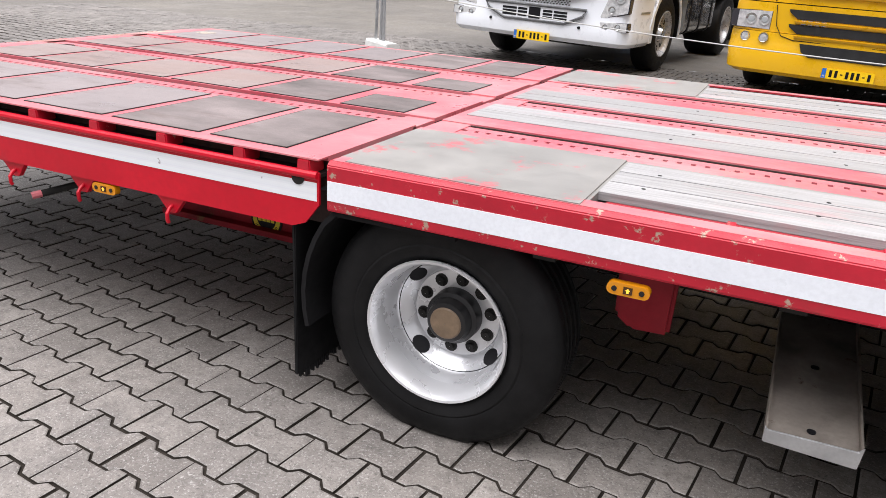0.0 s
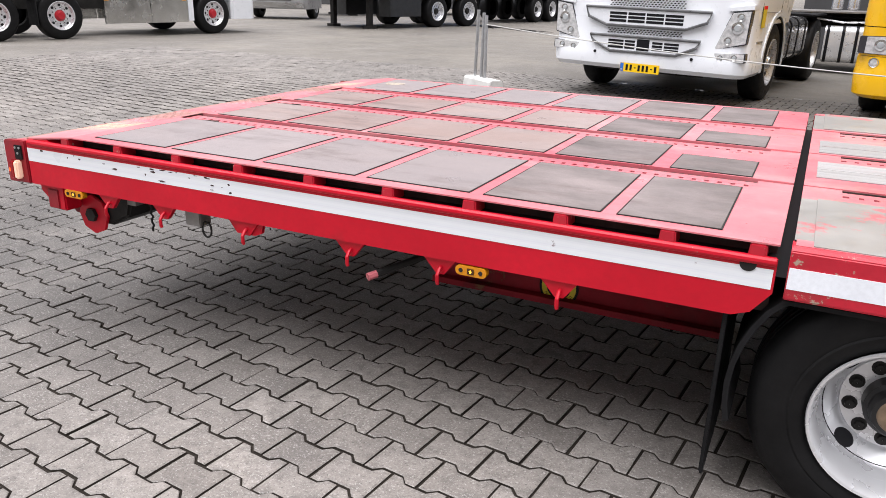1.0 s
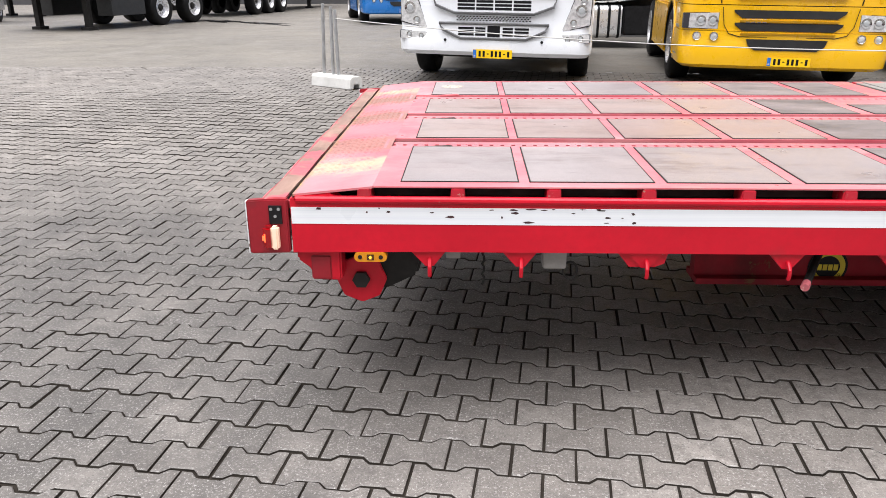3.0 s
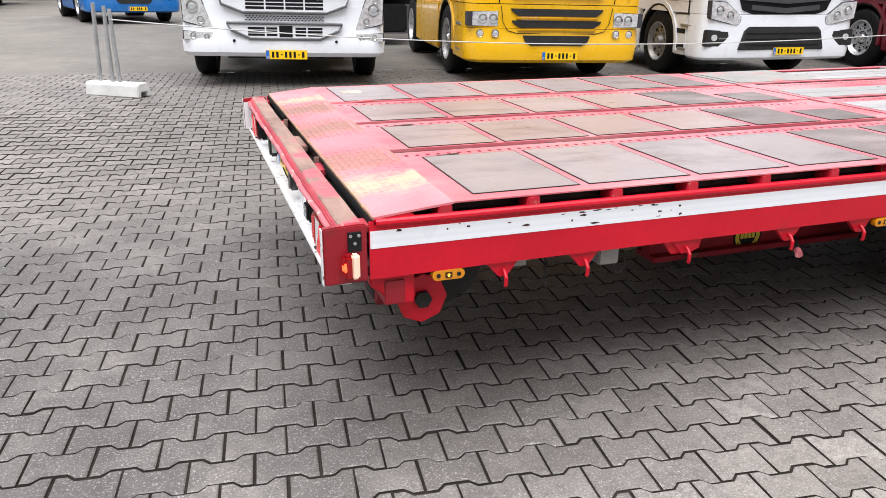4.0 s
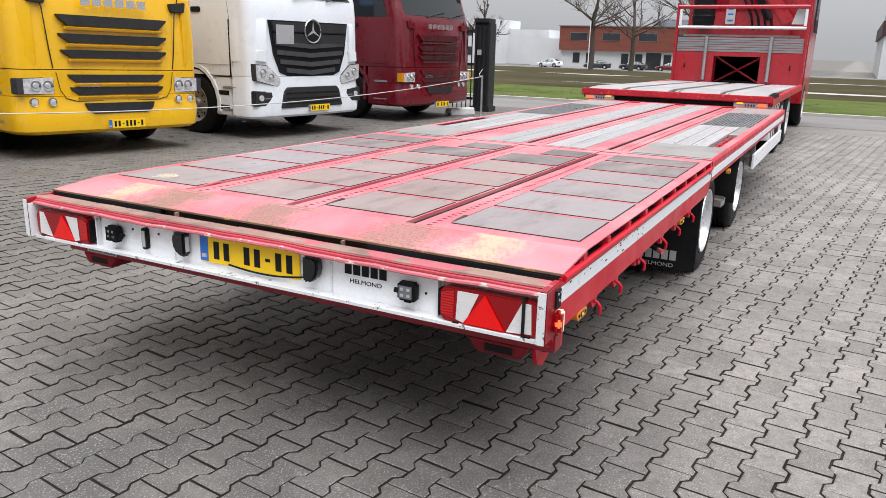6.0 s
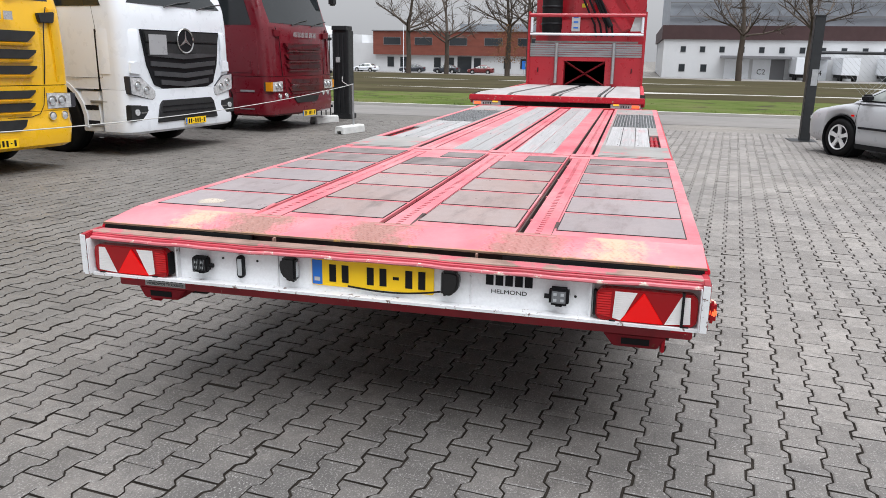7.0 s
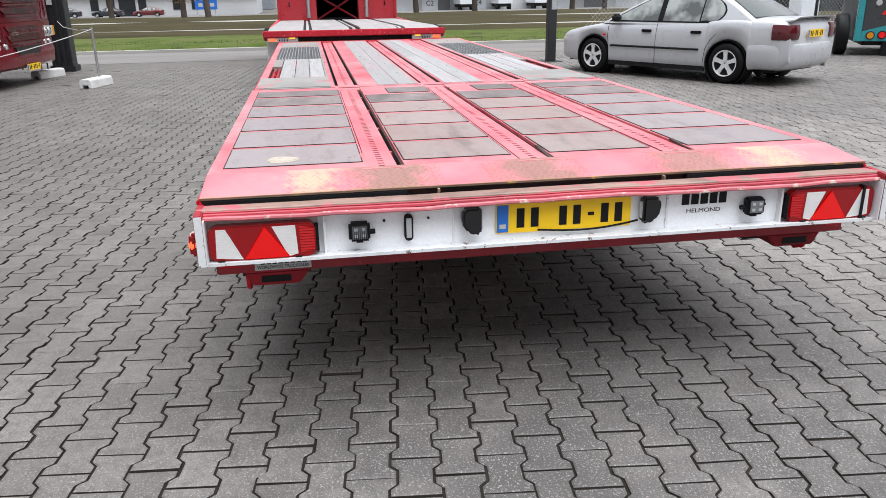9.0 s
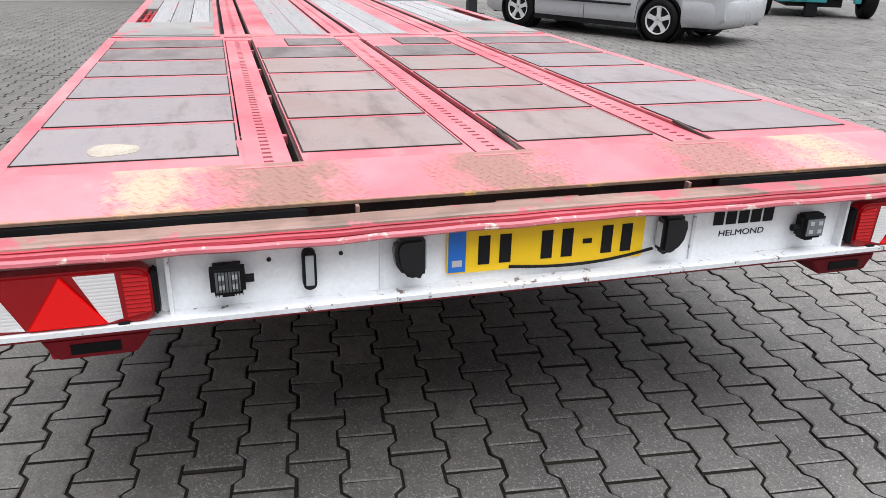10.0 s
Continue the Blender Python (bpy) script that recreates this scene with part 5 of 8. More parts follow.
def screen_and_sides(truck, z0, z1, hw, yf0, yf1, depth):
    """Windscreen and side windows, set a little proud of the shell."""
    w = hw - 0.17
    part("windscreen", Geo().loft([[(-w, yf0 - 0.012, z0), (-w * 0.5, yf0 - 0.05, z0), (0, yf0 - 0.062, z0), (w * 0.5, yf0 - 0.05, z0), (w, yf0 - 0.012, z0), (w, yf0 + 0.03, z0), (-w, yf0 + 0.03, z0)],
                                   [(-w, yf1 - 0.012, z1), (-w * 0.5, yf1 - 0.05, z1), (0, yf1 - 0.062, z1), (w * 0.5, yf1 - 0.05, z1), (w, yf1 - 0.012, z1), (w, yf1 + 0.03, z1), (-w, yf1 + 0.03, z1)]]), M_GLASS, truck, "dark windscreen")
    for s in (-1, 1):
        g = Geo().prism([(yf0 + 0.25, z0 - 0.05), (depth * 0.62, z0 - 0.05), (depth * 0.62, z1 - 0.1), (yf1 + 0.25, z1 - 0.1)], "x", s * (hw - 0.01), s * (hw + 0.006))
        part("side_window", g, M_GLASS, truck)
        mir = part("mirror", Geo().box(min(s * (hw + 0.08), s * (hw + 0.27)), max(s * (hw + 0.08), s * (hw + 0.27)), 0.02, 0.14, z0 + 0.45, z1 + 0.2), M_GRILLE, truck, "black wing mirror", bevel=0.03)
        part("mirror_arm", Geo().tube([(s * (hw - 0.02), 0.12, z1 - 0.12), (s * (hw + 0.15), 0.08, z1 - 0.1)], 0.02, 8), M_GRILLE, mir)
    for s in (-1, 1):
        part("door_gap", Geo().tube([(s * (hw + 0.001), 0.4, 1.12), (s * (hw + 0.003), 0.42, 1.6), (s * (hw + 0.001), 0.5, z0)], 0.0028, 5), M_INK, truck)
        part("door_gap", Geo().tube([(s * (hw + 0.001), depth * 0.66, 1.12), (s * (hw + 0.003), depth * 0.66, 1.6), (s * (hw + 0.001), depth * 0.66, z0)], 0.0028, 5), M_INK, truck)
        part("door_gap", Geo().tube([(s * (hw + 0.001), 0.4, 1.12), (s * (hw + 0.001), depth * 0.66, 1.12)], 0.0028, 5), M_INK, truck)
        part("door_handle", Geo().rounded(depth * 0.5, depth * 0.6, z0 - 0.25, z0 - 0.17, 0.03, -0.012, 0.012), M_INK, truck).matrix_local = pose(s * (hw + 0.004), 0, 0, 0, 0, 90)
    for x in (-0.35, 0.4):
        part("wiper", Geo().tube([(x, yf0 - 0.075, z0 - 0.02), (x + 0.3, yf0 - 0.072, z0 + 0.05), (x + 0.62, yf0 - 0.05, z0 + 0.09)], 0.012, 6), M_GRILLE, truck)


def turned_wheel(truck, x, y, r, width, rim_r, s, **kw):
    """A wheel for a cab whose axles run along x: the wheel is built with its axle along y and turned."""
    w = wheel(truck, 0, 0, r, width, rim_r, -1, **kw)
    w.matrix_local = pose(x, y, 0, 0, 0, 90 if s > 0 else -90)
    return w


def truck_wheels(truck, front_y, rear_ys, hub=None, rim=None):
    for s in (-1, 1):
        turned_wheel(truck, s * 1.08, front_y, 0.49, 0.3, 0.285, s, holes=10, hub_m=hub or M_RIMDULL, rim_m=rim or M_RIMDULL, dish=0.07, hub_r=0.11, hub_out=0.06, nut_r=0.165, nut=0.016, big=8)
        for y in rear_ys:
            turned_wheel(truck, s * 0.96, y, 0.49, 0.56, 0.285, s, holes=10, hub_m=M_DARK, rim_m=rim or M_RIMDULL, dish=0.18, hub_r=0.11, hub_out=0.1, nut_r=0.165, nut=0.016, big=8)


def arch(truck, paint, y, s, r=0.58, hw=1.25, thick=0.06):
    rings = []
    for k in range(13):
        a = radians(-8 + 196 * k / 12)
        c, q = math.cos(a), math.sin(a)
        rings.append([(s * hw, y + (r + thick) * c, 0.49 + (r + thick) * q), (s * (hw - 0.35), y + (r + thick) * c, 0.49 + (r + thick) * q), (s * (hw - 0.35), y + r * c, 0.49 + r * q), (s * hw, y + r * c, 0.49 + r * q)])
    a_ = part("wheel_arch", Geo().loft(rings), paint, truck, angle=50)
    ring = []
    for k in range(13):
        a = radians(-8 + 196 * k / 12)
        c, q = math.cos(a), math.sin(a)
        ring.append([(s * (hw - 0.012), y + (r - 0.002) * c, 0.49 + (r - 0.002) * q), (s * 0.74, y + (r - 0.002) * c, 0.49 + (r - 0.002) * q), (s * 0.74, y + (r - 0.03) * c, 0.49 + (r - 0.03) * q), (s * (hw - 0.012), y + (r - 0.03) * c, 0.49 + (r - 0.03) * q)])
    part("arch_liner", Geo().loft(ring), M_BLACK, a_, "black wheel arch liner", angle=50)
    part("well_back", Geo().prism([(y - r * 0.95, 0.55), (y + r * 0.95, 0.55), (y + r * 0.7, 0.49 + r * 0.7), (y, 0.49 + r * 0.97), (y - r * 0.7, 0.49 + r * 0.7)], "x", s * 0.735, s * 0.745), M_BLACK, a_)
    return a_


def chassis(truck, y0, y1, tank_paint=None, skirt_paint=None):
    for s in (-1, 1):
        part("frame_rail", Geo().box(min(s * 0.38, s * 0.46), max(s * 0.38, s * 0.46), y0, y1, 0.72, 0.98), M_DARK, truck)
        if tank_paint:
            g = Geo().rounded(-0.33, 0.33, -0.3, 0.3, 0.12, 0, 1)
            t = part("fuel_tank", Geo().add([(s * (0.88 + p[0] * 0.95), 2.35 + 1.5 * p[1], 0.72 + p[2]) for p in g.v], g.f), tank_paint, truck, "polished fuel tank with black straps", angle=30)
            for y in (2.55, 3.1, 3.65):
                g2 = Geo().rounded(-0.338, 0.338, -0.308, 0.308, 0.125, 0, 1)
                part("strap", Geo().add([(s * (0.88 + p[0] * 0.95), y + 0.05 * p[1], 0.72 + p[2]) for p in g2.v], g2.f), M_INK, t, angle=30)
        if skirt_paint:
            part("side_skirt", Geo().box(min(s * 1.17, s * 1.23), max(s * 1.17, s * 1.23), 2.02, 4.2, 0.3, 1.02), skirt_paint, truck, bevel=0.03)
            part("skirt_top", Geo().box(min(s * 0.6, s * 1.168), max(s * 0.6, s * 1.168), 2.04, 4.18, 0.95, 1.0), skirt_paint, truck, bevel=0.02)
        part("step", Geo().box(min(s * 1.08, s * 1.24), max(s * 1.08, s * 1.24), 0.35, 0.7, 0.42, 0.46), M_GALV, truck, bevel=0.008)
        part("step", Geo().box(min(s * 1.12, s * 1.24), max(s * 1.12, s * 1.24), 0.35, 0.68, 0.76, 0.8), M_GALV, truck, bevel=0.008)
        part("rear_guard", Geo().box(min(s * 0.7, s * 1.25), max(s * 0.7, s * 1.25), y1 - 1.6, y1 - 0.45, 1.02, 1.05), M_BLACK, truck, bevel=0.01)
    part("cross_piece", Geo().box(-0.45, 0.45, y1 - 0.1, y1, 0.7, 0.98), M_DARK, truck)
    part("coupling_plate", Geo().lathe([(0.001, 1.12), (0.48, 1.12), (0.5, 1.09), (0.5, 1.04)], pose(0, y1 - 1.2, 0), 28), M_DARK, truck, "round greasy coupling plate")
    # Unseen block for engine and gearbox, added to shut light out below.
    part("engine_tunnel", Geo().box(-0.72, 0.72, 0.2, 4.0, 0.33, 1.05), M_DARK, truck)
    part("front_axle", Geo().tube([(-0.95, 1.38, 0.47), (0.95, 1.38, 0.47)], 0.06, 8), M_DARK, truck)


# white truck with honeycomb grilles
def volvo_like(cx, fy, yaw=0.0):
    t = thing("white_truck", "clean white tractor unit with grey-framed grilles on paving", "truck", pose(cx, fy, rise(cx, fy), 0, 1.1, yaw))
    cab_shell(t, M_VWHITE, ((0.98, 1.23, 0.02, 2.15), (1.3, 1.245, 0.03, 2.2), (1.9, 1.245, 0.06, 2.2), (2.0, 1.24, 0.09, 2.2), (3.0, 1.2, 0.42, 2.2), (3.5, 1.15, 0.75, 2.2), (3.75, 1.05, 1.1, 2.15)))
    part("lower_front", Geo().loft([cab_ring(z, hw, yf, 0.85, 0.16) for z, hw, yf in ((0.37, 1.2, 0.04), (0.42, 1.245, 0.0), (0.56, 1.25, -0.01), (0.6, 1.235, 0.005), (0.979, 1.235, 0.015))]), M_VWHITE, t, angle=28)
    screen_and_sides(t, 2.0, 2.95, 1.24, 0.09, 0.4, 2.2)
    yf = -0.055
    for (zt, zm, zb), (wt, wm, wb), cols, hw, name in (((1.105, 0.985, 0.895), (0.79, 0.745, 0.5), ((-0.465, -0.245), (-0.225, -0.01), (0.01, 0.225), (0.245, 0.465)), 0.47, "upper"), ((0.77, 0.69, 0.585), (0.7, 0.655, 0.42), ((-0.45, -0.25), (-0.23, -0.1), (0.12, 0.25), (0.27, 0.45)), 0.45, "lower")):
        poly = [(-wt, zt), (wt, zt), (wm, zm), (wb, zb), (-wb, zb), (-wm, zm)]
        gp = part("grille", Geo().prism(poly, "y", yf, yf + 0.09), M_VWHITE, t, "white grille panel in a grey frame", bevel=0.006)
        loop = [(x, yf - 0.004, z) for x, z in poly]
        loop = loop + [loop[0], loop[1]]
        part("grille_frame", Geo().tube(loop, 0.017, 6), M_STEELDARK, gp)
        n = 3
        h = (zt - zb) * 0.62
        for x0, x1 in cols:
            for k in range(n):
                z0 = zb + (zt - zb) * 0.2 + h * k / n
                part("slit", Geo().box(x0, x1, yf - 0.003, yf + 0.002, z0, z0 + h / n * 0.7), M_INK, gp)
    part("radar_cover", Geo().box(-0.075, 0.085, yf - 0.006, yf, 0.61, 0.745), M_INK, t, bevel=0.003)
    for z0, z1, w, rows in ((0.8, 0.865, 0.48, 3), (1.125, 1.27, 0.48, 6), (1.3, 1.75, 0.48, 18)):
        g = Geo()
        for r in range(rows):
            z = z0 + (z1 - z0) * (r + 0.5) / rows
            k = 0
            x = -w + (0.02 if r % 2 else 0)
            while x < w - 0.03:
                g.prism([(x, z - 0.006), (x + 0.022, z - 0.006), (x + 0.03, z + 0.006), (x + 0.008, z + 0.006)], "y", yf + 0.006, yf + 0.012)
                x += 0.042
        tagged(part("grille_perforation", g, M_INK, t), kind="stuff")
    for s in (-1, 1):
        head_lamp(t, [(1.01, 1.125), (1.22, 1.155), (1.21, 0.77), (0.84, 0.675)], -0.01, 0.2, s, ((1.09, 0.95, 0.07), (1.11, 1.07, 0.045), (1.0, 0.8, 0.045)))
        part("lamp_wing", Geo().prism(mirrored([(0.96, 1.17), (1.24, 1.21), (1.24, 1.16), (0.97, 1.13)], s), "y", -0.015, 0.2), M_VWHITE, t)
        head_lamp(t, [(0.86, 0.655), (1.22, 0.67), (1.225, 0.565), (0.79, 0.545)], -0.012, 0.18, s, ((0.94, 0.6, 0.035), (1.1, 0.615, 0.035)))
        part("screw_cap", Geo().disc((s * 0.62, -0.045, 0.56), 0.018, "y", 0.02, 12), M_INK, t)
        arch(t, M_VWHITE, 1.38, s)
        part("door_sill", Geo().box(min(s * 1.0, s * 1.235), max(s * 1.0, s * 1.235), 0.86, 0.9, 0.4, 1.0), M_VWHITE, t)
    number_plate(t, 0, pose(0.0, -0.07, 0.4), "##-###-#")
    chassis(t, 0.6, 5.6, M_CHROME)
    truck_wheels(t, 1.38, (4.6,), M_CHROME, M_RIMSHINE)
    # warning sticker and blue stripe on the door
    part("stripe", Geo().prism([(0.3, 1.28), (2.1, 1.5), (2.1, 1.53), (0.3, 1.31)], "x", 1.2455, 1.248), M_BLUE, t)
    st = part("sticker", Geo().box(1.2455, 1.2475, 0.42, 0.6, 0.95, 1.2), M_PRINTYELLOW, t, "yellow warning sticker")
    part("red_edge", Geo().box(1.2475, 1.2485, 0.42, 0.6, 1.16, 1.2), M_REFLEX, st)
    return t


def scania_like(cx, fy, paint, name, label, slat_mat, skirt, amber=False, yaw=0.0, fogs=(0.93, 0.72), sag=0.0, low=()):
    t = thing(name, label, "truck", pose(cx, fy, rise(cx, fy) - sag, 0, 0.9 if rise(cx, fy) else 0, yaw))
    cab_shell(t, paint, ((1.06, 1.235, 0.02, 2.1), (1.4, 1.245, 0.03, 2.15), (1.95, 1.245, 0.07, 2.15), (2.05, 1.24, 0.1, 2.15), (2.95, 1.2, 0.38, 2.15), (3.35, 1.15, 0.7, 2.15), (3.6, 1.05, 1.0, 2.1)))
    part("bumper", Geo().loft([cab_ring(z, hw, yf, 0.9, 0.2) for z, hw, yf in ((0.3, 1.17, 0.05), (0.34, 1.23, 0.0), (0.56, 1.25, -0.02), (0.62, 1.245, 0.0), (0.745, 1.24, 0.0))]), paint, t, "rounded painted bumper", angle=28)
    part("lower_front", Geo().loft([cab_ring(z, 1.23, 0.012, 0.9, 0.16) for z in (0.75, 1.05)]), paint, t, angle=28)
    part("seam", Geo().loft([cab_ring(z, 1.215, 0.03, 0.9, 0.15) for z in (1.045, 1.065)]), M_INK, t)
    screen_and_sides(t, 2.05, 2.95, 1.24, 0.1, 0.38, 2.15)
    yf = -0.048
    for z0, z1, w in ((1.56, 1.685, 0.72), (1.365, 1.47, 0.71), (1.19, 1.285, 0.7)):
        sl = part("grille_slat", Geo().prism([(-w, z1), (w, z1), (w - 0.01, z1 - 0.03), (w - 0.12, z0), (-w + 0.12, z0), (-w + 0.01, z1 - 0.03)], "y", yf, yf + 0.06), slat_mat, t, bevel=0.004)
        if slat_mat is not M_GRILLE:
            for k in range(5):
                z = z0 + 0.015 + (z1 - z0 - 0.03) * k / 4
                part("slat_line", Geo().box(-w + 0.1, w - 0.1, yf - 0.0025, yf, z - 0.005, z + 0.005), M_GRILLE, sl)
    for z0, z1, w in ((0.905, 1.0, 0.645), (0.755, 0.85, 0.625)):
        sl = part("grille_slat", Geo().prism([(-w, z1), (w, z1), (w - 0.01, z1 - 0.03), (w - 0.1, z0), (-w + 0.1, z0), (-w + 0.01, z1 - 0.03)], "y", yf, yf + 0.06), slat_mat, t, bevel=0.004)
        if slat_mat is not M_GRILLE:
            for k in range(4):
                z = z0 + 0.015 + (z1 - z0 - 0.03) * k / 3
                part("slat_line", Geo().box(-w + 0.1, w - 0.1, yf - 0.0025, yf, z - 0.005, z + 0.005), M_GRILLE, sl)
    for z0, w in ((1.56, 0.72), (1.365, 0.71), (1.19, 0.7), (0.905, 0.645), (0.755, 0.625)):
        part("grille_lip", Geo().loft([[(-w + 0.08, yf - 0.03, z0 - 0.014), (-w + 0.08, yf + 0.03, z0 - 0.006), (-w + 0.08, yf + 0.03, z0 - 0.05), (-w + 0.08, yf - 0.012, z0 - 0.045)], [(w - 0.08, yf - 0.03, z0 - 0.014), (w - 0.08, yf + 0.03, z0 - 0.006), (w - 0.08, yf + 0.03, z0 - 0.05), (w - 0.08, yf - 0.012, z0 - 0.045)]]), paint, t, bevel=0.006)
    for s in (-1, 1):
        part("panel_gap", Geo().tube([(s * 0.8, -0.012, 1.07), (s * 0.83, -0.012, 1.3), (s * 0.87, -0.005, 1.75), (s * 0.95, 0.025, 1.98)], 0.007, 5), M_INK, t)
        part("corner_panel", Geo().loft([[(s * 0.98, -0.004 + d, z), (s * 1.1, 0.022 + d, z), (s * 1.19, 0.085 + d, z), (s * 1.252, 0.25 + d, z), (s * 1.2, 0.3, z), (s * 0.98, 0.2, z)] for z, d in ((1.09, 0.0), (1.2, -0.006), (1.7, 0.008), (1.97, 0.03))]), paint, t, "rounded corner deflector", bevel=0.012, angle=30)
    edge = [(-0.78, 1.03), (-0.745, 0.82), (-0.68, 0.72), (-0.55, 0.685), (0.55, 0.685), (0.68, 0.72), (0.745, 0.82), (0.78, 1.03)]
    part("grille_edge", Geo().tube([(x, yf - 0.004 + 0.05 * (x / 1.25) ** 2, z) for x, z in edge], 0.0045, 6), M_INK, t)
    part("air_intake", Geo().prism([(-0.47, 0.66), (0.47, 0.66), (0.44, 0.58), (0.36, 0.53), (-0.36, 0.53), (-0.44, 0.58)], "y", -0.075, -0.02), M_GRILLE, t, bevel=0.004)
    bm_ = Geo()
    for k in range(6):
        bm_.box(-0.43 + 0.147 * k, -0.315 + 0.147 * k, yf - 0.012, yf - 0.003, 1.8, 1.895)
    tagged(part("maker_mark", bm_, M_SILVER, t, "plain silver blocks"), kind="stuff")
    g = Geo()
    for k in range(4):
        g.box(-0.5 + 0.065 * k, -0.455 + 0.065 * k, yf - 0.012, yf - 0.003, 0.855, 0.9)
    tagged(part("type_mark", g, M_SILVER, t), kind="stuff")
    for s in (-1, 1):
        l = head_lamp(t, [(0.8, 0.97), (1.225, 0.955), (1.225, 0.775), (0.8, 0.765)], -0.014, 0.2, s, ((0.88, 0.87, 0.06), (1.02, 0.87, 0.06)))
        part("turn_signal", Geo().prism(mirrored([(1.16, 0.955), (1.23, 0.95), (1.23, 0.785), (1.16, 0.78)], s), "y", -0.02, 0.1), M_AMBER if amber else M_LAMPDARK, l)
        for x in fogs:
            f = part("fog_lamp", Geo().lathe([(0.001, 0.012), (0.04, 0.01), (0.05, 0.016), (0.056, 0.0), (0.056, -0.05)], pose(s * x, -0.035 if x < 0.9 else -0.005 if x > 1 else -0.022, 0.685, 90), 20), M_CHROME, t, "round fog lamp")
            part("lens", Geo().lathe([(0.001, 0.016), (0.036, 0.012)], pose(s * x, -0.036 if x < 0.9 else -0.006 if x > 1 else -0.023, 0.685, 90), 16), M_LAMPGLASS, f)
        part("air_scoop", Geo().prism(mirrored([(0.8, 1.9), (1.05, 1.93), (1.03, 1.8), (0.83, 1.79)], s), "y", -0.01, 0.1), slat_mat, t, bevel=0.01)
        arch(t, paint, 1.38, s)
        part("door_sill", Geo().box(min(s * 1.05, s * 1.238), max(s * 1.05, s * 1.238), 0.9, 0.97, 0.4, 1.08), paint, t)
    number_plate(t, 0, pose(0.06, -0.072, 0.398), "##-###-#")
    chassis(t, 0.6, 5.6, None, skirt)
    truck_wheels(t, 1.38, (4.75,), M_CHROME, M_RIMSHINE)
    for c in t.children:
        if c.name.startswith("wheel") and "arch" not in c.name:
            c.location.z += sag
    if low:
        # a cab that hangs lower at the front: heights below the grille are drawn down
        before, after = zip(*low)
        for c in t.children_recursive:
            if c.name.startswith(("wheel", "tyre", "rim", "hub", "tread", "nut", "hand", "backing", "frame_rail", "front_axle", "coupling", "cross_piece", "rear_guard")):
                continue
            if c.matrix_local.translation.length > 0.01:
                c.location.z = float(np.interp(c.location.z, before, after))
            elif c.parent.matrix_local.translation.length < 0.01 or c.parent is t:
                for v in c.data.vertices:
                    v.co.z = float(np.interp(v.co.z, before, after))
    return t


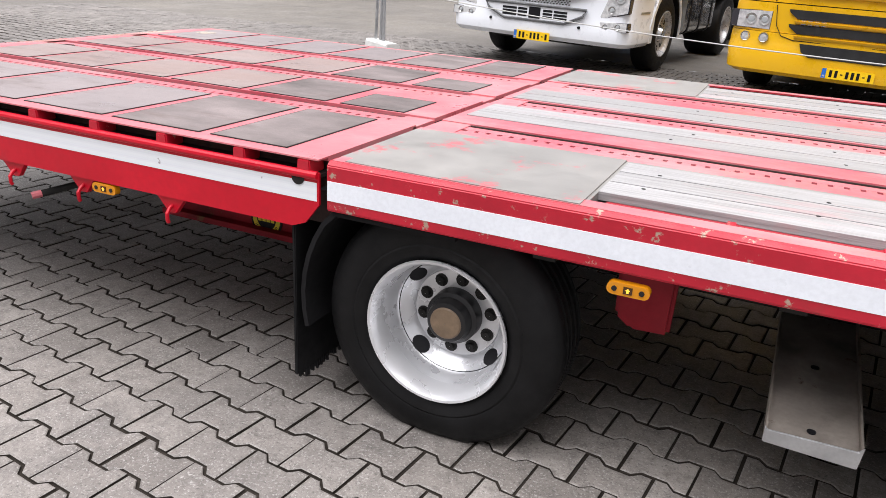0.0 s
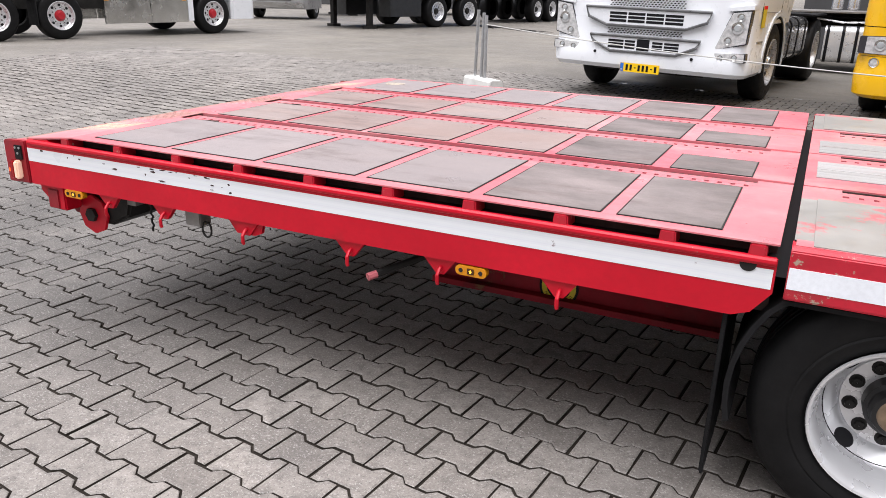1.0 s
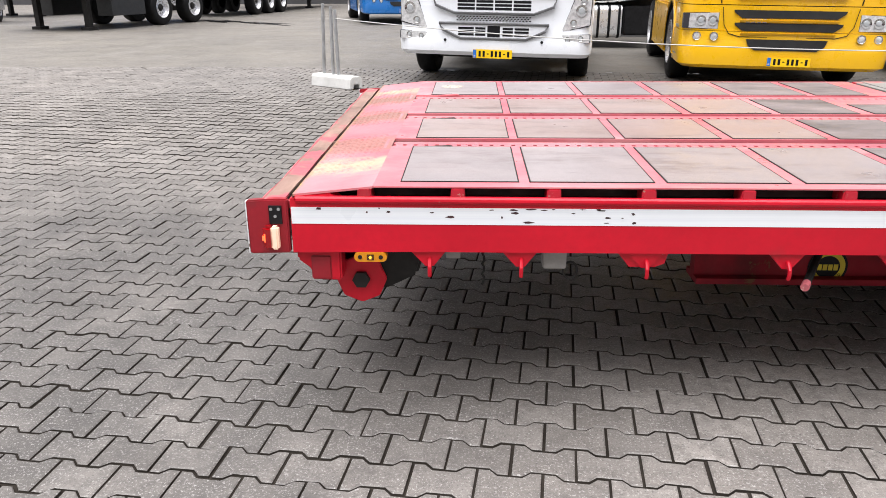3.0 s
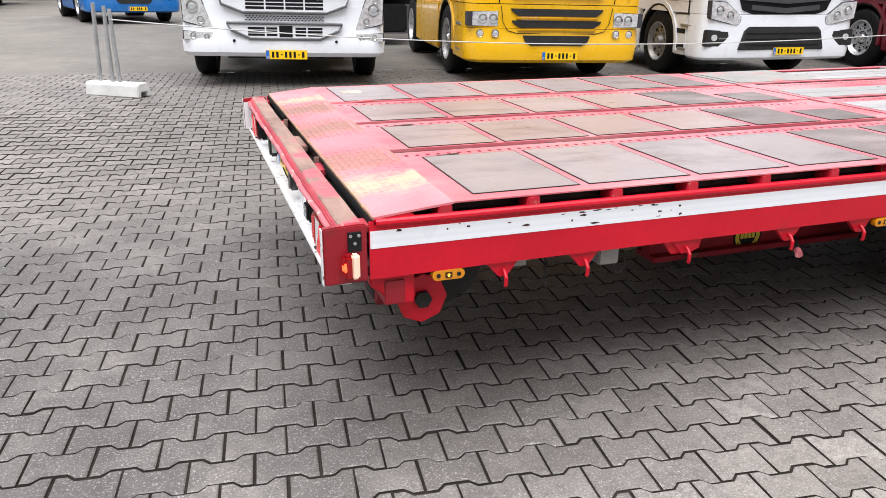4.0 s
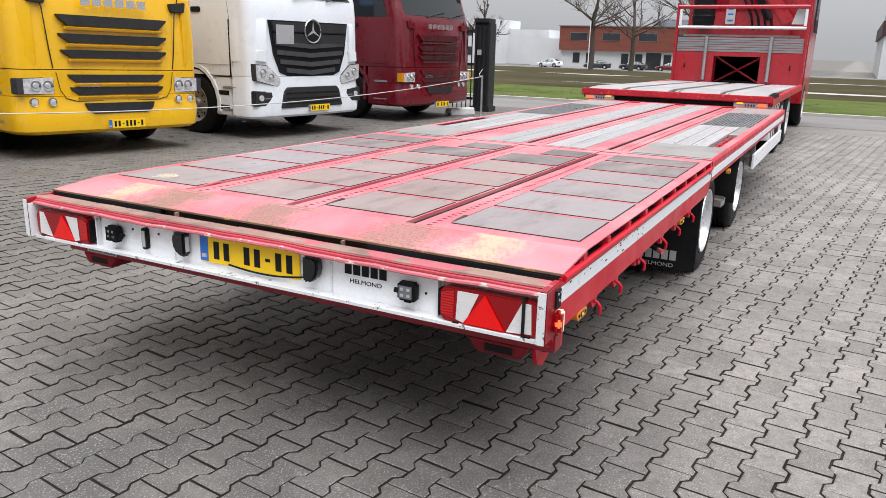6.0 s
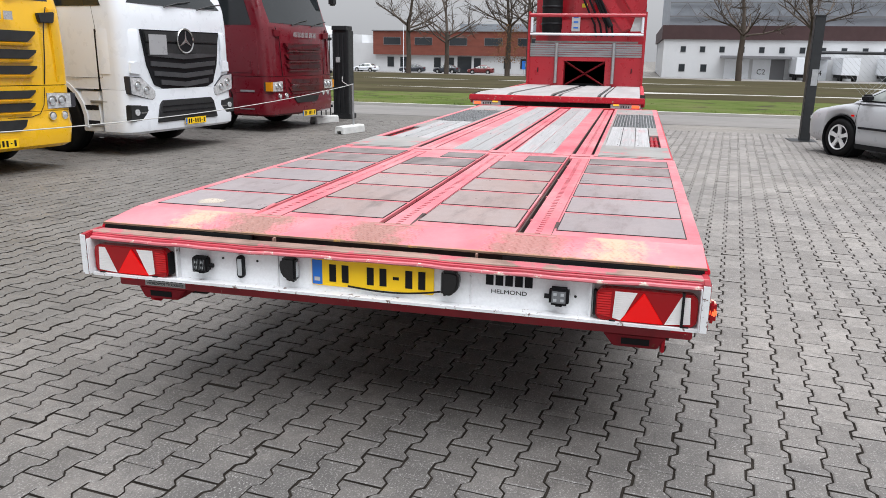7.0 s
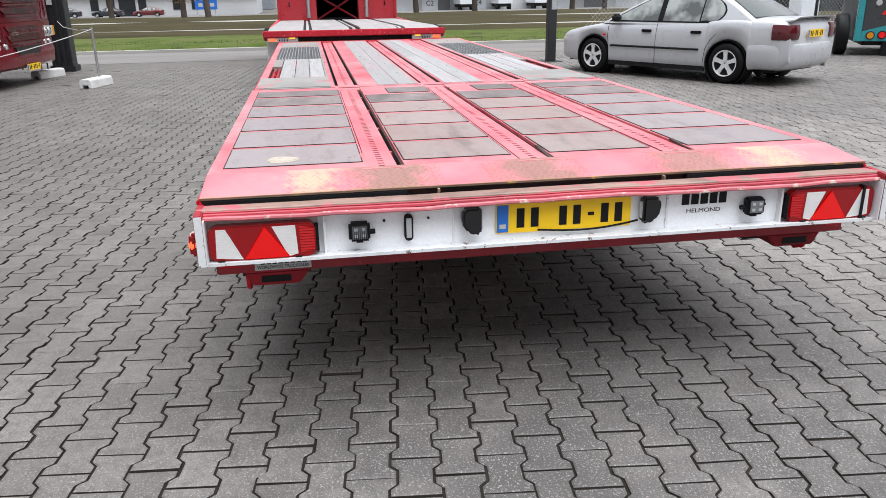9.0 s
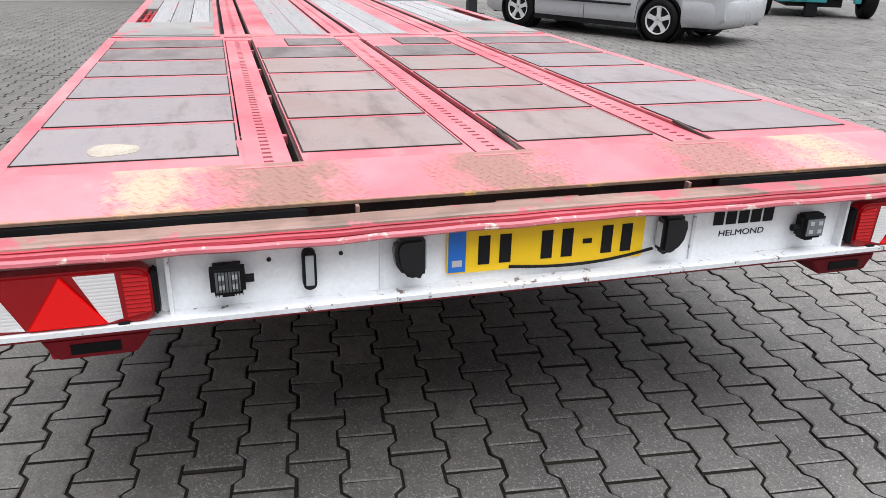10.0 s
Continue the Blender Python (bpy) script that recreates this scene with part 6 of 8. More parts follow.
def actros_like(cx, fy, yaw=0.0):
    t = thing("white_truck", "white tractor unit with black ribbed grille and round emblem", "truck", pose(cx, fy, 0, 0, 0, yaw))
    cab_shell(t, M_VWHITE, ((0.96, 1.235, 0.03, 2.15), (1.3, 1.245, 0.03, 2.2), (1.9, 1.245, 0.04, 2.2), (2.15, 1.245, 0.07, 2.2), (3.05, 1.2, 0.38, 2.2), (3.5, 1.15, 0.7, 2.2), (3.75, 1.05, 1.05, 2.15)))
    part("bumper", Geo().loft([cab_ring(z, hw, yf, 0.5, 0.18) for z, hw, yf in ((0.325, 1.2, 0.04), (0.36, 1.245, 0.0), (0.44, 1.25, -0.01), (0.6, 1.245, 0.0), (0.955, 1.235, 0.015))]), M_VWHITE, t, "white bumper", angle=28)
    screen_and_sides(t, 2.15, 3.0, 1.245, 0.07, 0.38, 2.2)
    yf = -0.05
    for z0, z1, w0, w1 in ((1.63, 1.78, 0.82, 0.86), (1.46, 1.61, 0.8, 0.82)):
        part("grille_slat", Geo().prism([(-w1, z1), (w1, z1), (w0, z0), (-w0, z0)], "y", yf, yf + 0.08), M_GRILLE, t, bevel=0.012)
    up = part("grille", Geo().prism([(-0.88, 1.8), (0.88, 1.8), (0.8, 1.3), (0.68, 1.02), (0.52, 0.96), (0.0, 0.9), (-0.52, 0.96), (-0.68, 1.02), (-0.8, 1.3)], "y", yf + 0.03, yf + 0.1), M_INK, t, "black ribbed grille")
    for k, (z, w) in enumerate(((1.41, 0.78), (1.27, 0.74), (1.13, 0.68), (1.0, 0.55))):
        rib = [[(x, yf + 0.012 - 0.02 * (1 - abs(x) / w), z + dz - 0.045 * (1 - abs(x) / w) + 0.02) for dz in (0.0, 0.07)] + [(x, yf + 0.06, z + dz - 0.045 * (1 - abs(x) / w) + 0.02) for dz in (0.07, 0.0)] for x in (-w, -w / 2, 0, w / 2, w)]
        part("grille_rib", Geo().loft(rib), M_RIBGREY, up, angle=25)
    em = part("emblem", Geo().lathe([(0.165, 0.0), (0.182, 0.01), (0.19, 0.0), (0.19, -0.02)], pose(0.02, yf - 0.012, 1.656, 90), 32), M_CHROME, t, "round chrome emblem ring")
    part("emblem_disc", Geo().disc((0.02, yf - 0.006, 1.656), 0.17, "y", 0.008, 28), M_INK, em)
    for k in range(3):
        a = radians(90 + 120 * k)
        tip, l_, r_ = [(0.02 + q * math.cos(a + b), 1.656 + q * math.sin(a + b)) for q, b in ((0.165, 0.0), (0.026, -1.05), (0.026, 1.05))]
        part("emblem_blade", Geo().prism([tip, l_, (0.02, 1.656), r_], "y", yf - 0.016, yf - 0.01), M_CHROME, em)
    part("blank_plate", Geo().box(-0.77, -0.4, yf - 0.008, yf - 0.003, 1.45, 1.735), M_VGREY, t, "plain grey plate on the grille")
    for s in (-1, 1):
        g = Geo().loft([[(s * x, y_, z) for x, y_ in ((0.93, -0.012 + d), (1.06, 0.01 + d), (1.16, 0.07 + d), (1.252, 0.27 + d), (1.252, 0.44), (1.2, 0.45), (0.93, 0.2))] for z, d in ((1.17, 0.0), (1.3, -0.008), (1.76, -0.004), (1.8, 0.012))])
        part("corner_panel", g, M_VWHITE, t, "rounded white corner panel", bevel=0.008, angle=30)
        g = Geo().loft([[(s * x, y_, z) for x, y_ in ((1.03, 0.012 + d), (1.12, 0.045 + d), (1.2, 0.12 + d), (1.25 - 0.3 * d, 0.3 + d), (1.2, 0.42 + d), (1.03, 0.3 + d))] for z, d in ((1.83, 0.0), (2.1, 0.03), (2.6, 0.2))])
        part("air_deflector", g, M_VWHITE, t, "tall white corner deflector", bevel=0.01, angle=30)
        part("corner_gap", Geo().box(min(s * 1.235, s * 1.2505), max(s * 1.235, s * 1.2505), 0.452, 0.474, 0.96, 1.79), M_INK, t)
        part("lamp_scoop", Geo().prism(mirrored([(0.9, 1.36), (1.12, 1.34), (1.13, 1.19), (0.96, 1.175)], s), "y", -0.0135, 0.06), M_SCOOP, t, "shaded scoop above the head lamp", bevel=0.004)
        box_ = part("step_box", Geo().box(min(s * 0.9, s * 1.225), max(s * 0.9, s * 1.225), 0.51, 0.86, 0.35, 0.93), M_VWHITE, t, "white step box behind the bumper", bevel=0.015)
        for z in (0.44, 0.66):
            part("step_recess", Geo().box(min(s * 1.1, s * 1.228), max(s * 1.1, s * 1.228), 0.54, 0.83, z, z + 0.07), M_INK, box_)
    low = part("air_intake", Geo().prism([(-0.56, 0.79), (0.56, 0.79), (0.62, 0.73), (0.7, 0.47), (-0.7, 0.47), (-0.62, 0.73)], "y", -0.07, 0.0), M_GRILLE, t, "black lower air intake", bevel=0.01)
    for z in (0.54, 0.62, 0.7):
        part("intake_rib", Geo().box(-0.6, 0.6, -0.078, -0.069, z - 0.008, z + 0.008), M_INK, low)
    for s in (-1, 1):
        head_lamp(t, [(1.19, 1.15), (0.94, 1.13), (0.68, 0.93), (0.68, 0.83), (0.75, 0.8), (1.18, 0.9)], -0.022, 0.2, s, ((1.04, 1.02, 0.06), (0.87, 0.95, 0.055)))
        fp = part("fog_pocket", Geo().prism(mirrored([(0.86, 0.73), (1.2, 0.75), (1.21, 0.52), (0.8, 0.5)], s), "y", -0.022, 0.08), M_GRILLE, t, bevel=0.01)
        part("fog_lamp", Geo().disc((s * 1.08, -0.026, 0.64), 0.045, "y", 0.02, 18), M_LAMPGLASS, fp)
        part("blade", Geo().box(min(s * 0.88, s * 1.0), max(s * 0.88, s * 1.0), -0.026, -0.02, 0.62, 0.64), M_STEEL, fp)
        arch(t, M_VWHITE, 1.38, s)
    number_plate(t, 0, pose(0.11, -0.085, 0.452), "##-###-#", 0.5, 0.1)
    chassis(t, 0.6, 5.6, None, M_VWHITE)
    truck_wheels(t, 1.38, (4.7,))
    return t


volvo_like(0.94, 6.52, -8.0)
scania_like(4.5, 6.2, M_VYELLOW, "yellow_truck", "bright yellow tractor unit with black grille slats", M_GRILLE, M_VYELLOW, False, -8.0, (1.05, 0.85), 0.016)
actros_like(7.99, 5.87, -6.5)
scania_like(11.95, 5.66, M_VRED, "dark_red_truck", "dark red tractor unit with body-coloured grille slats", M_VRED, M_VRED, True, -6.5, low=((0.0, 0.0), (0.3, 0.2), (0.398, 0.31), (0.685, 0.53), (0.765, 0.64), (0.97, 0.81), (1.19, 1.1), (1.685, 1.58), (1.85, 1.785), (2.05, 1.99), (3.6, 3.5)))

# a further truck, crosswise behind the row: its frame, polished tank and battery box show in the gap
ch = thing("truck_chassis", "dark truck frame with polished strapped fuel tank, parked crosswise", "truck")
for y in (13.2, 14.2):
    part("frame_rail", Geo().box(1.7, 7.2, y - 0.04, y + 0.04, 0.86, 1.1), M_DARK, ch)
for x in (1.9, 4.6, 7.0):
    part("cross_piece", Geo().box(x - 0.06, x + 0.06, 13.24, 14.16, 0.88, 1.08), M_DARK, ch)
g = Geo().rounded(-0.3, 0.3, -0.315, 0.315, 0.11, 0, 1)
tank = part("fuel_tank", Geo().add([(2.92 + 0.78 * p[1], 12.82 + p[0], 0.585 + p[2]) for p in g.v], g.f), M_TANK, ch, "brushed silver fuel tank", angle=30)
for x in (2.95, 3.2, 3.42, 3.62):
    g = Geo().rounded(-0.308, 0.308, -0.323, 0.323, 0.115, 0, 1)
    part("strap", Geo().add([(x + 0.05 * p[1], 12.82 + p[0], 0.585 + p[2]) for p in g.v], g.f), M_INK, tank, angle=30)
part("battery_box", Geo().box(3.74, 4.3, 12.55, 13.1, 0.32, 0.88), M_BLACK, ch, "black battery box", bevel=0.03)
part("catwalk", Geo().box(2.3, 4.6, 12.6, 14.5, 1.12, 1.15), M_STEEL, ch, "steel tread plate behind the cab", bevel=0.005)
part("air_line", Geo().tube([(2.75, 12.75, 1.02), (3.2, 12.72, 0.96), (3.7, 12.72, 0.98), (4.3, 12.75, 1.04)], 0.022, 8), M_CHROME, ch)
part("air_line", Geo().tube([(2.75, 12.85, 1.07), (3.4, 12.8, 1.03), (4.3, 12.85, 1.07)], 0.018, 8), M_INK, ch)
for x in (3.05, 3.32):
    part("air_cylinder", Geo().lathe([(0.001, 1.62), (0.07, 1.6), (0.1, 1.54), (0.1, 1.2), (0.07, 1.16)], pose(x, 13.4, 0), 18), M_SILVER, ch)
for x in (2.32, 6.3):
    for s, y in ((-1, 12.85), (1, 14.6)):
        wheel(ch, x, y, 0.49, 0.5, 0.285, s, holes=10, hub_m=M_DARK, rim_m=M_RIMDULL, dish=0.12, hub_r=0.11, hub_out=0.08, nut_r=0.165, nut=0.016, big=8)

# ---- the red crane truck ahead of the trailer ----
M_CRANE = lacquer("red crane truck paint", (0.42, 0.008, 0.02), dirt=(0.1, 0.04, 0.03))
M_SLAT = surf("grey aluminium slats", (0.33, 0.34, 0.35), 0.4, 0.6, var=0.2, scale=3, stretch=(1, 1, 8))
M_PALEDECK = surf("rubbed pale deck", (0.36, 0.345, 0.34), 0.5, 0.1, var=0.2, scale=2, stretch=(0.4, 2, 1), dirt=((0.35, 0.18, 0.17), 0.42, 2.0))


def crane_truck():
    t = thing("crane_truck", "red truck with loading crane and pale worn rear deck", "truck", pose(0, 0.19, 0))
    hw = 1.275
    for k, (y0, y1) in enumerate(((-1.2, -0.72), (-0.6, -0.08), (0.08, 0.6), (0.72, 1.2))):
        g = Geo().prism([(8.62, 0.945), (8.78, 0.962), (9.1, 0.97), (14.4, 0.905), (14.4, 0.88), (9.1, 0.945), (8.62, 0.915)], "y", y0, y1)
        part("deck_board", g, M_PALEDECK, t, "pale rubbed deck section")
    for y in (-0.66, 0.0, 0.66):
        part("groove", Geo().prism([(8.64, 0.925), (9.1, 0.945), (14.4, 0.88), (14.4, 0.86), (9.1, 0.925), (8.64, 0.905)], "y", y - 0.06, y + 0.06), M_DARK, t)
        part("groove_rail", Geo().prism([(8.64, 0.936), (9.1, 0.958), (14.4, 0.893), (14.4, 0.875), (9.1, 0.94), (8.64, 0.92)], "y", y - 0.02, y + 0.02), M_PALEDECK, t)
    part("deck_frame", Geo().box(8.66, 14.4, -1.19, 1.19, 0.8, 0.855), M_DARK, t)
    part("tail_beam", Geo().box(8.58, 8.68, -hw, hw, 0.865, 0.95), M_REDWORN, t, "red tail beam with lamps below", bevel=0.01)
    for s in (-1, 1):
        part("deck_side", Geo().box(8.68, 14.4, min(s * 1.205, s * hw), max(s * 1.205, s * hw), 0.82, 0.925), M_REDWORN, t, bevel=0.01)
        for k in range(8):
            part("deck_stud", Geo().box(8.7 + 0.09 * k, 8.75 + 0.09 * k, min(s * 1.2, s * hw), max(s * 1.2, s * hw), 0.92, 0.945 + 0.003 * k), M_DARK, t)
        lb = part("lamp_bar", Geo().box(8.6, 8.64, min(s * 0.8, s * 1.22), max(s * 0.8, s * 1.22), 0.8, 0.862), M_PRINTWHITE, t, "lamp bar with red and amber lamps", bevel=0.004)
        part("red_lamp", Geo().box(8.592, 8.6, min(s * 1.1, s * 1.2), max(s * 1.1, s * 1.2), 0.812, 0.85), M_LIT, lb)
        part("amber_lamp", Geo().box(8.592, 8.6, min(s * 0.84, s * 0.92), max(s * 0.84, s * 0.92), 0.84, 0.862), M_AMBERON, lb)
        for k in range(4):
            part("chevron", Geo().box(8.594, 8.6, s * (0.95 + 0.035 * k) - 0.007, s * (0.95 + 0.035 * k) + 0.007, 0.815, 0.84), M_INK, lb)
        sb = part("side_box", Geo().box(8.95, 10.0, min(s * 0.85, s * 1.25), max(s * 0.85, s * 1.25), 0.35, 0.82), M_VWHITE, t, "white side locker", bevel=0.01)
        for k in range(3):
            part("strut", Geo().box(9.15 + 0.3 * k, 9.19 + 0.3 * k, min(s * 1.25, s * 1.256), max(s * 1.25, s * 1.256), 0.36, 0.8), M_DARK, sb)
        for x in (10.75, 12.1, 16.2):
            wheel(t, x, s * 1.08, 0.45, 0.3, 0.27, s, 10, M_GALV, "black truck tyre", None, 0.07, 0.11, 0.06, 0.16, 0.016, 8)
    part("chassis", Geo().box(8.8, 17.5, -0.45, 0.45, 0.5, 0.835), M_DARK, t)
    for x in (10.75, 12.1, 16.2):
        part("axle", Geo().tube([(x, -1.0, 0.45), (x, 1.0, 0.45)], 0.06, 8), M_DARK, t)
    # bulkhead
    for y0, y1 in ((-1.22, -0.44), (0.44, 1.22)):
        part("bulkhead_panel", Geo().box(14.42, 14.55, y0, y1, 0.86, 1.5), M_CRANE, t, "red bulkhead panel", bevel=0.01)
    part("bulkhead_top", Geo().box(14.42, 14.55, -0.44, 0.44, 1.42, 1.5), M_CRANE, t)
    part("opening_back", Geo().box(14.75, 14.8, -0.44, 0.44, 0.86, 1.42), M_INK, t)
    for s in (-1, 1):
        part("cross_brace", Geo().tube([(14.7, s * 0.42, 0.9), (14.7, -s * 0.42, 1.4)], 0.022, 6), M_REDUNDER, t)
        part("bulkhead_post", Geo().box(14.38, 14.5, min(s * 1.2, s * 1.25), max(s * 1.2, s * 1.25), 0.86, 2.45), M_CRANE, t, bevel=0.01)
        part("grey_post", Geo().tube([(14.37, s * 0.61, 0.95), (14.37, s * 0.61, 1.8)], 0.035, 10), M_GALV, t)
        part("panel_handle", Geo().tube([(14.4, s * 1.0, 1.18), (14.38, s * 1.0, 1.22), (14.4, s * 1.0, 1.27)], 0.012, 6), M_INK, t)
        part("white_stay", Geo().tube([(14.4, s * 1.17, 2.02), (14.4, s * 1.17, 2.33)], 0.03, 8), M_VWHITE, t)
    for k in range(6):
        part("slat", Geo().box(14.42, 14.5, -1.19, 1.19, 1.51 + 0.047 * k, 1.548 + 0.047 * k), M_SLAT, t, "grey aluminium slat")
    part("white_rail", Geo().tube([(14.4, -1.2, 1.98), (14.4, 1.2, 1.98)], 0.028, 10), M_VWHITE, t, "white safety rail")
    part("red_rail", Geo().tube([(14.4, -1.22, 2.37), (14.4, 1.22, 2.37)], 0.04, 10), M_CRANE, t, "red safety rail")
    part("lifting_gear", Geo().box(14.46, 14.54, -1.1, 1.1, 1.8, 1.84), M_STEEL, t, "worn grey beam", bevel=0.006)
    # crane
    part("crane_base", Geo().box(14.75, 15.35, -0.85, 0.85, 0.9, 2.3), M_CRANE, t, bevel=0.04)
    part("crane_column", Geo().box(14.8, 15.2, -0.12, 0.32, 2.3, 4.0), M_CRANE, t, "red crane column", bevel=0.04)
    part("crane_boom", Geo().prism([(0.1, 3.6), (0.4, 3.6), (-0.75, 2.02), (-0.95, 2.12)], "x", 14.72, 14.95), M_CRANE, t, "folded red crane boom", bevel=0.02)
    part("boom_section", Geo().prism([(-0.3, 3.8), (-0.05, 3.8), (-1.0, 2.3), (-1.15, 2.4)], "x", 14.98, 15.15), M_CRANE, t, bevel=0.02)
    part("boom_cylinder", Geo().tube([(14.7, 0.15, 3.3), (14.7, -0.5, 2.15)], 0.06, 12), M_INK, t)
    part("yellow_tag", Geo().box(14.712, 14.72, 0.02, 0.14, 2.55, 2.63), M_PRINTYELLOW, t)
    part("hose_drum", Geo().lathe([(0.2, -0.7), (0.22, -0.6), (0.22, 0.85), (0.2, 0.9)], pose(14.75, 0.78, 2.7), 20, True), M_BLACK, t, "black upright hose bundle")
    for k in range(7):
        part("hose_turn", Geo().lathe([(0.221, -0.03), (0.235, 0.0), (0.221, 0.03)], pose(14.75, 0.78, 2.2 + 0.18 * k), 18), M_INK, t)
    for k in range(4):
        y = 0.05 - 0.12 * k
        part("hose", Geo().tube([(14.68, y + 0.2, 3.4), (14.62, y + 0.15, 2.9), (14.64, y - 0.05, 2.5), (14.7, y - 0.2, 2.2), (14.75, y - 0.25, 1.95)], 0.022, 6), M_INK, t)
    sg = part("notice", Geo().box(14.69, 14.7, 0.16, 0.34, 2.05, 2.42), M_PRINTWHITE, t, "white notice with bars")
    for z in (2.36, 2.26, 2.14):
        part("bar", Geo().box(14.685, 14.69, 0.2, 0.3, z - 0.03, z), M_BLUE, sg)
    part("striped_board", Geo().prism([(-1.15, 2.05), (-0.92, 2.05), (-1.0, 2.34), (-1.18, 2.34)], "x", 14.45, 14.46), M_PRINTWHITE, t)
    cab = Geo().loft([[(15.5, -1.22, z), (17.9 - f, -1.22 + f * 0.2, z), (18.0 - f, -0.9, z), (18.0 - f, 0.9, z), (17.9 - f, 1.22 - f * 0.2, z), (15.5, 1.22, z)] for z, f in ((0.5, 0.0), (1.9, 0.02), (2.9, 0.35), (3.5, 0.6))])
    part("cab", cab, M_CRANE, t, "red cab", angle=28)
    for s in (-1, 1):
        part("side_window", Geo().prism([(16.6, 1.95), (17.7, 1.95), (17.4, 2.75), (16.6, 2.75)], "y", s * 1.2, s * 1.232), M_GLASS, t)
    return t


crane_truck()


# ---- saloon cars ----
def sweep(plan, prof, s):
    """A strip of constant profile (out, height) along a curve of (x, y) round the tail of a car."""
    rings = []
    for k, (x, y) in enumerate(plan):
        a, b = plan[max(k - 1, 0)], plan[min(k + 1, len(plan) - 1)]
        d = Vector((b[0] - a[0], b[1] - a[1], 0)).normalized()
        n = Vector((d.y, -d.x, 0)) * s
        if n.dot(Vector((x + 1.0, y, 0))) < 0:
            n = -n
        rings.append([(x + n.x * o, y + n.y * o, z) for o, z in prof])
    return Geo().loft(rings)


def saloon(label, paint, m, group="", plate=True):
    """A four-door saloon that heads along x; arches are cut out of the body."""
    t = thing("car", label, "car", m, group)
    top_x = (-2.24, -2.2, -2.12, -1.9, -1.5, -1.1, -0.4, 0.4, 0.95, 1.3, 1.65, 1.9, 2.05, 2.14, 2.19)
    top_z = (0.84, 0.93, 0.965, 0.975, 0.975, 0.965, 0.93, 0.905, 0.885, 0.845, 0.79, 0.745, 0.705, 0.66, 0.6)
    wide_x = (-2.24, -2.18, -2.0, -1.6, -0.8, 0.3, 1.2, 1.6, 1.9, 2.08, 2.19)
    wide_y = (0.72, 0.775, 0.815, 0.845, 0.855, 0.858, 0.845, 0.825, 0.785, 0.72, 0.6)
    low_x = (-2.24, -2.15, -1.8, -1.3, 1.3, 1.8, 2.1, 2.19)
    low_z = (0.36, 0.28, 0.25, 0.2, 0.2, 0.21, 0.25, 0.34)
    stations = sorted({round(v, 3) for v in np.linspace(-2.24, 2.19, 50)} | {round(c + 0.36 * math.cos(k * math.pi / 16), 3) for c in (-1.3, 1.3) for k in range(17)} | {c + d for c in (-1.3, 1.3) for d in (-0.362, 0.362)})
    rings = []
    for x in stations:
        w, zt, zb = float(np.interp(x, wide_x, wide_y)), float(np.interp(x, top_x, top_z)), float(np.interp(x, low_x, low_z))
        for c in (-1.3, 1.3):
            if abs(x - c) < 0.36:
                zb = max(zb, 0.31 + math.sqrt(0.36 ** 2 - (x - c) ** 2))
        h = zt - zb
        half = [(0.93, zb), (0.975, zb + min(0.05, 0.2 * h)), (0.99, zb + min(0.14, 0.4 * h)), (1.0, zb + 0.5 * h), (0.995, zb + 0.64 * h), (0.975, zt - 0.2 * h), (0.945, zt - 0.09 * h), (0.88, zt - 0.02 * h), (0.7, zt + 0.008), (0.35, zt + 0.02)]
        rings.append([(x, -w * f, z) for f, z in half] + [(x, w * f, z) for f, z in reversed(half)])
    part("body", Geo().loft(rings), paint, t, angle=42)
    part("underbody", Geo().box(-2.0, 2.0, -0.62, 0.62, 0.19, 0.62), M_BLACK, t)

    # cabin: a painted shell that narrows upwards; frames and panes follow its curve
    levels = ((0.87, -1.84, 1.16, 0.8, 0.09), (0.97, -1.68, 0.97, 0.765, 0.09), (1.08, -1.5, 0.75, 0.72, 0.09), (1.19, -1.31, 0.52, 0.675, 0.1), (1.29, -1.12, 0.29, 0.628, 0.11), (1.35, -0.97, 0.1, 0.575, 0.13), (1.388, -0.8, -0.08, 0.48, 0.15), (1.41, -0.6, -0.25, 0.3, 0.15), (1.415, -0.5, -0.35, 0.2, 0.1))
    zs = [q[0] for q in levels]

    def at_level(z):
        return [float(np.interp(z, zs, [q[k] for q in levels])) for k in range(1, 5)]

    def house(z, x0, x1, w, r):
        out = []
        for cx, cy, a0 in ((x1 - r, w - r, 0), (x0 + r, w - r, 90), (x0 + r, -w + r, 180), (x1 - r, -w + r, 270)):
            out += [(cx + r * math.cos(radians(a0 + 22.5 * k)), cy + r * math.sin(radians(a0 + 22.5 * k)), z) for k in range(5)]
        return out
    part("cabin", Geo().loft([house(z, *at_level(z)) for z in np.linspace(0.87, 1.415, 18)]), paint, t, angle=50)

    def pane(name, lo, hi, rear, front, s, proud, material, parent):
        """A side pane between the curves rear(z) and front(z)."""
        out, back = [], []
        for z in np.linspace(lo, hi, 10):
            w = at_level(z)[2]
            out.append([(rear(z), s * (w + proud), z), (front(z), s * (w + proud), z), (front(z), s * (w - 0.02), z), (rear(z), s * (w - 0.02), z)])
        return part(name, Geo().loft(out), material, parent)

    def screen(name, lo, hi, front, proud, inset, material, parent):
        out = []
        for z in np.linspace(lo, hi, 8):
            x0, x1, w, r = at_level(z)
            x, d = (x1 + proud, -0.02) if front else (x0 - proud, 0.02)
            y = w - r - inset
            out.append([(x - (0.04 if front else -0.04), -y - 0.045, z), (x, -y, z), (x, y, z), (x - (0.04 if front else -0.04), y + 0.045, z), (x + d * 3, y, z), (x + d * 3, -y, z)])
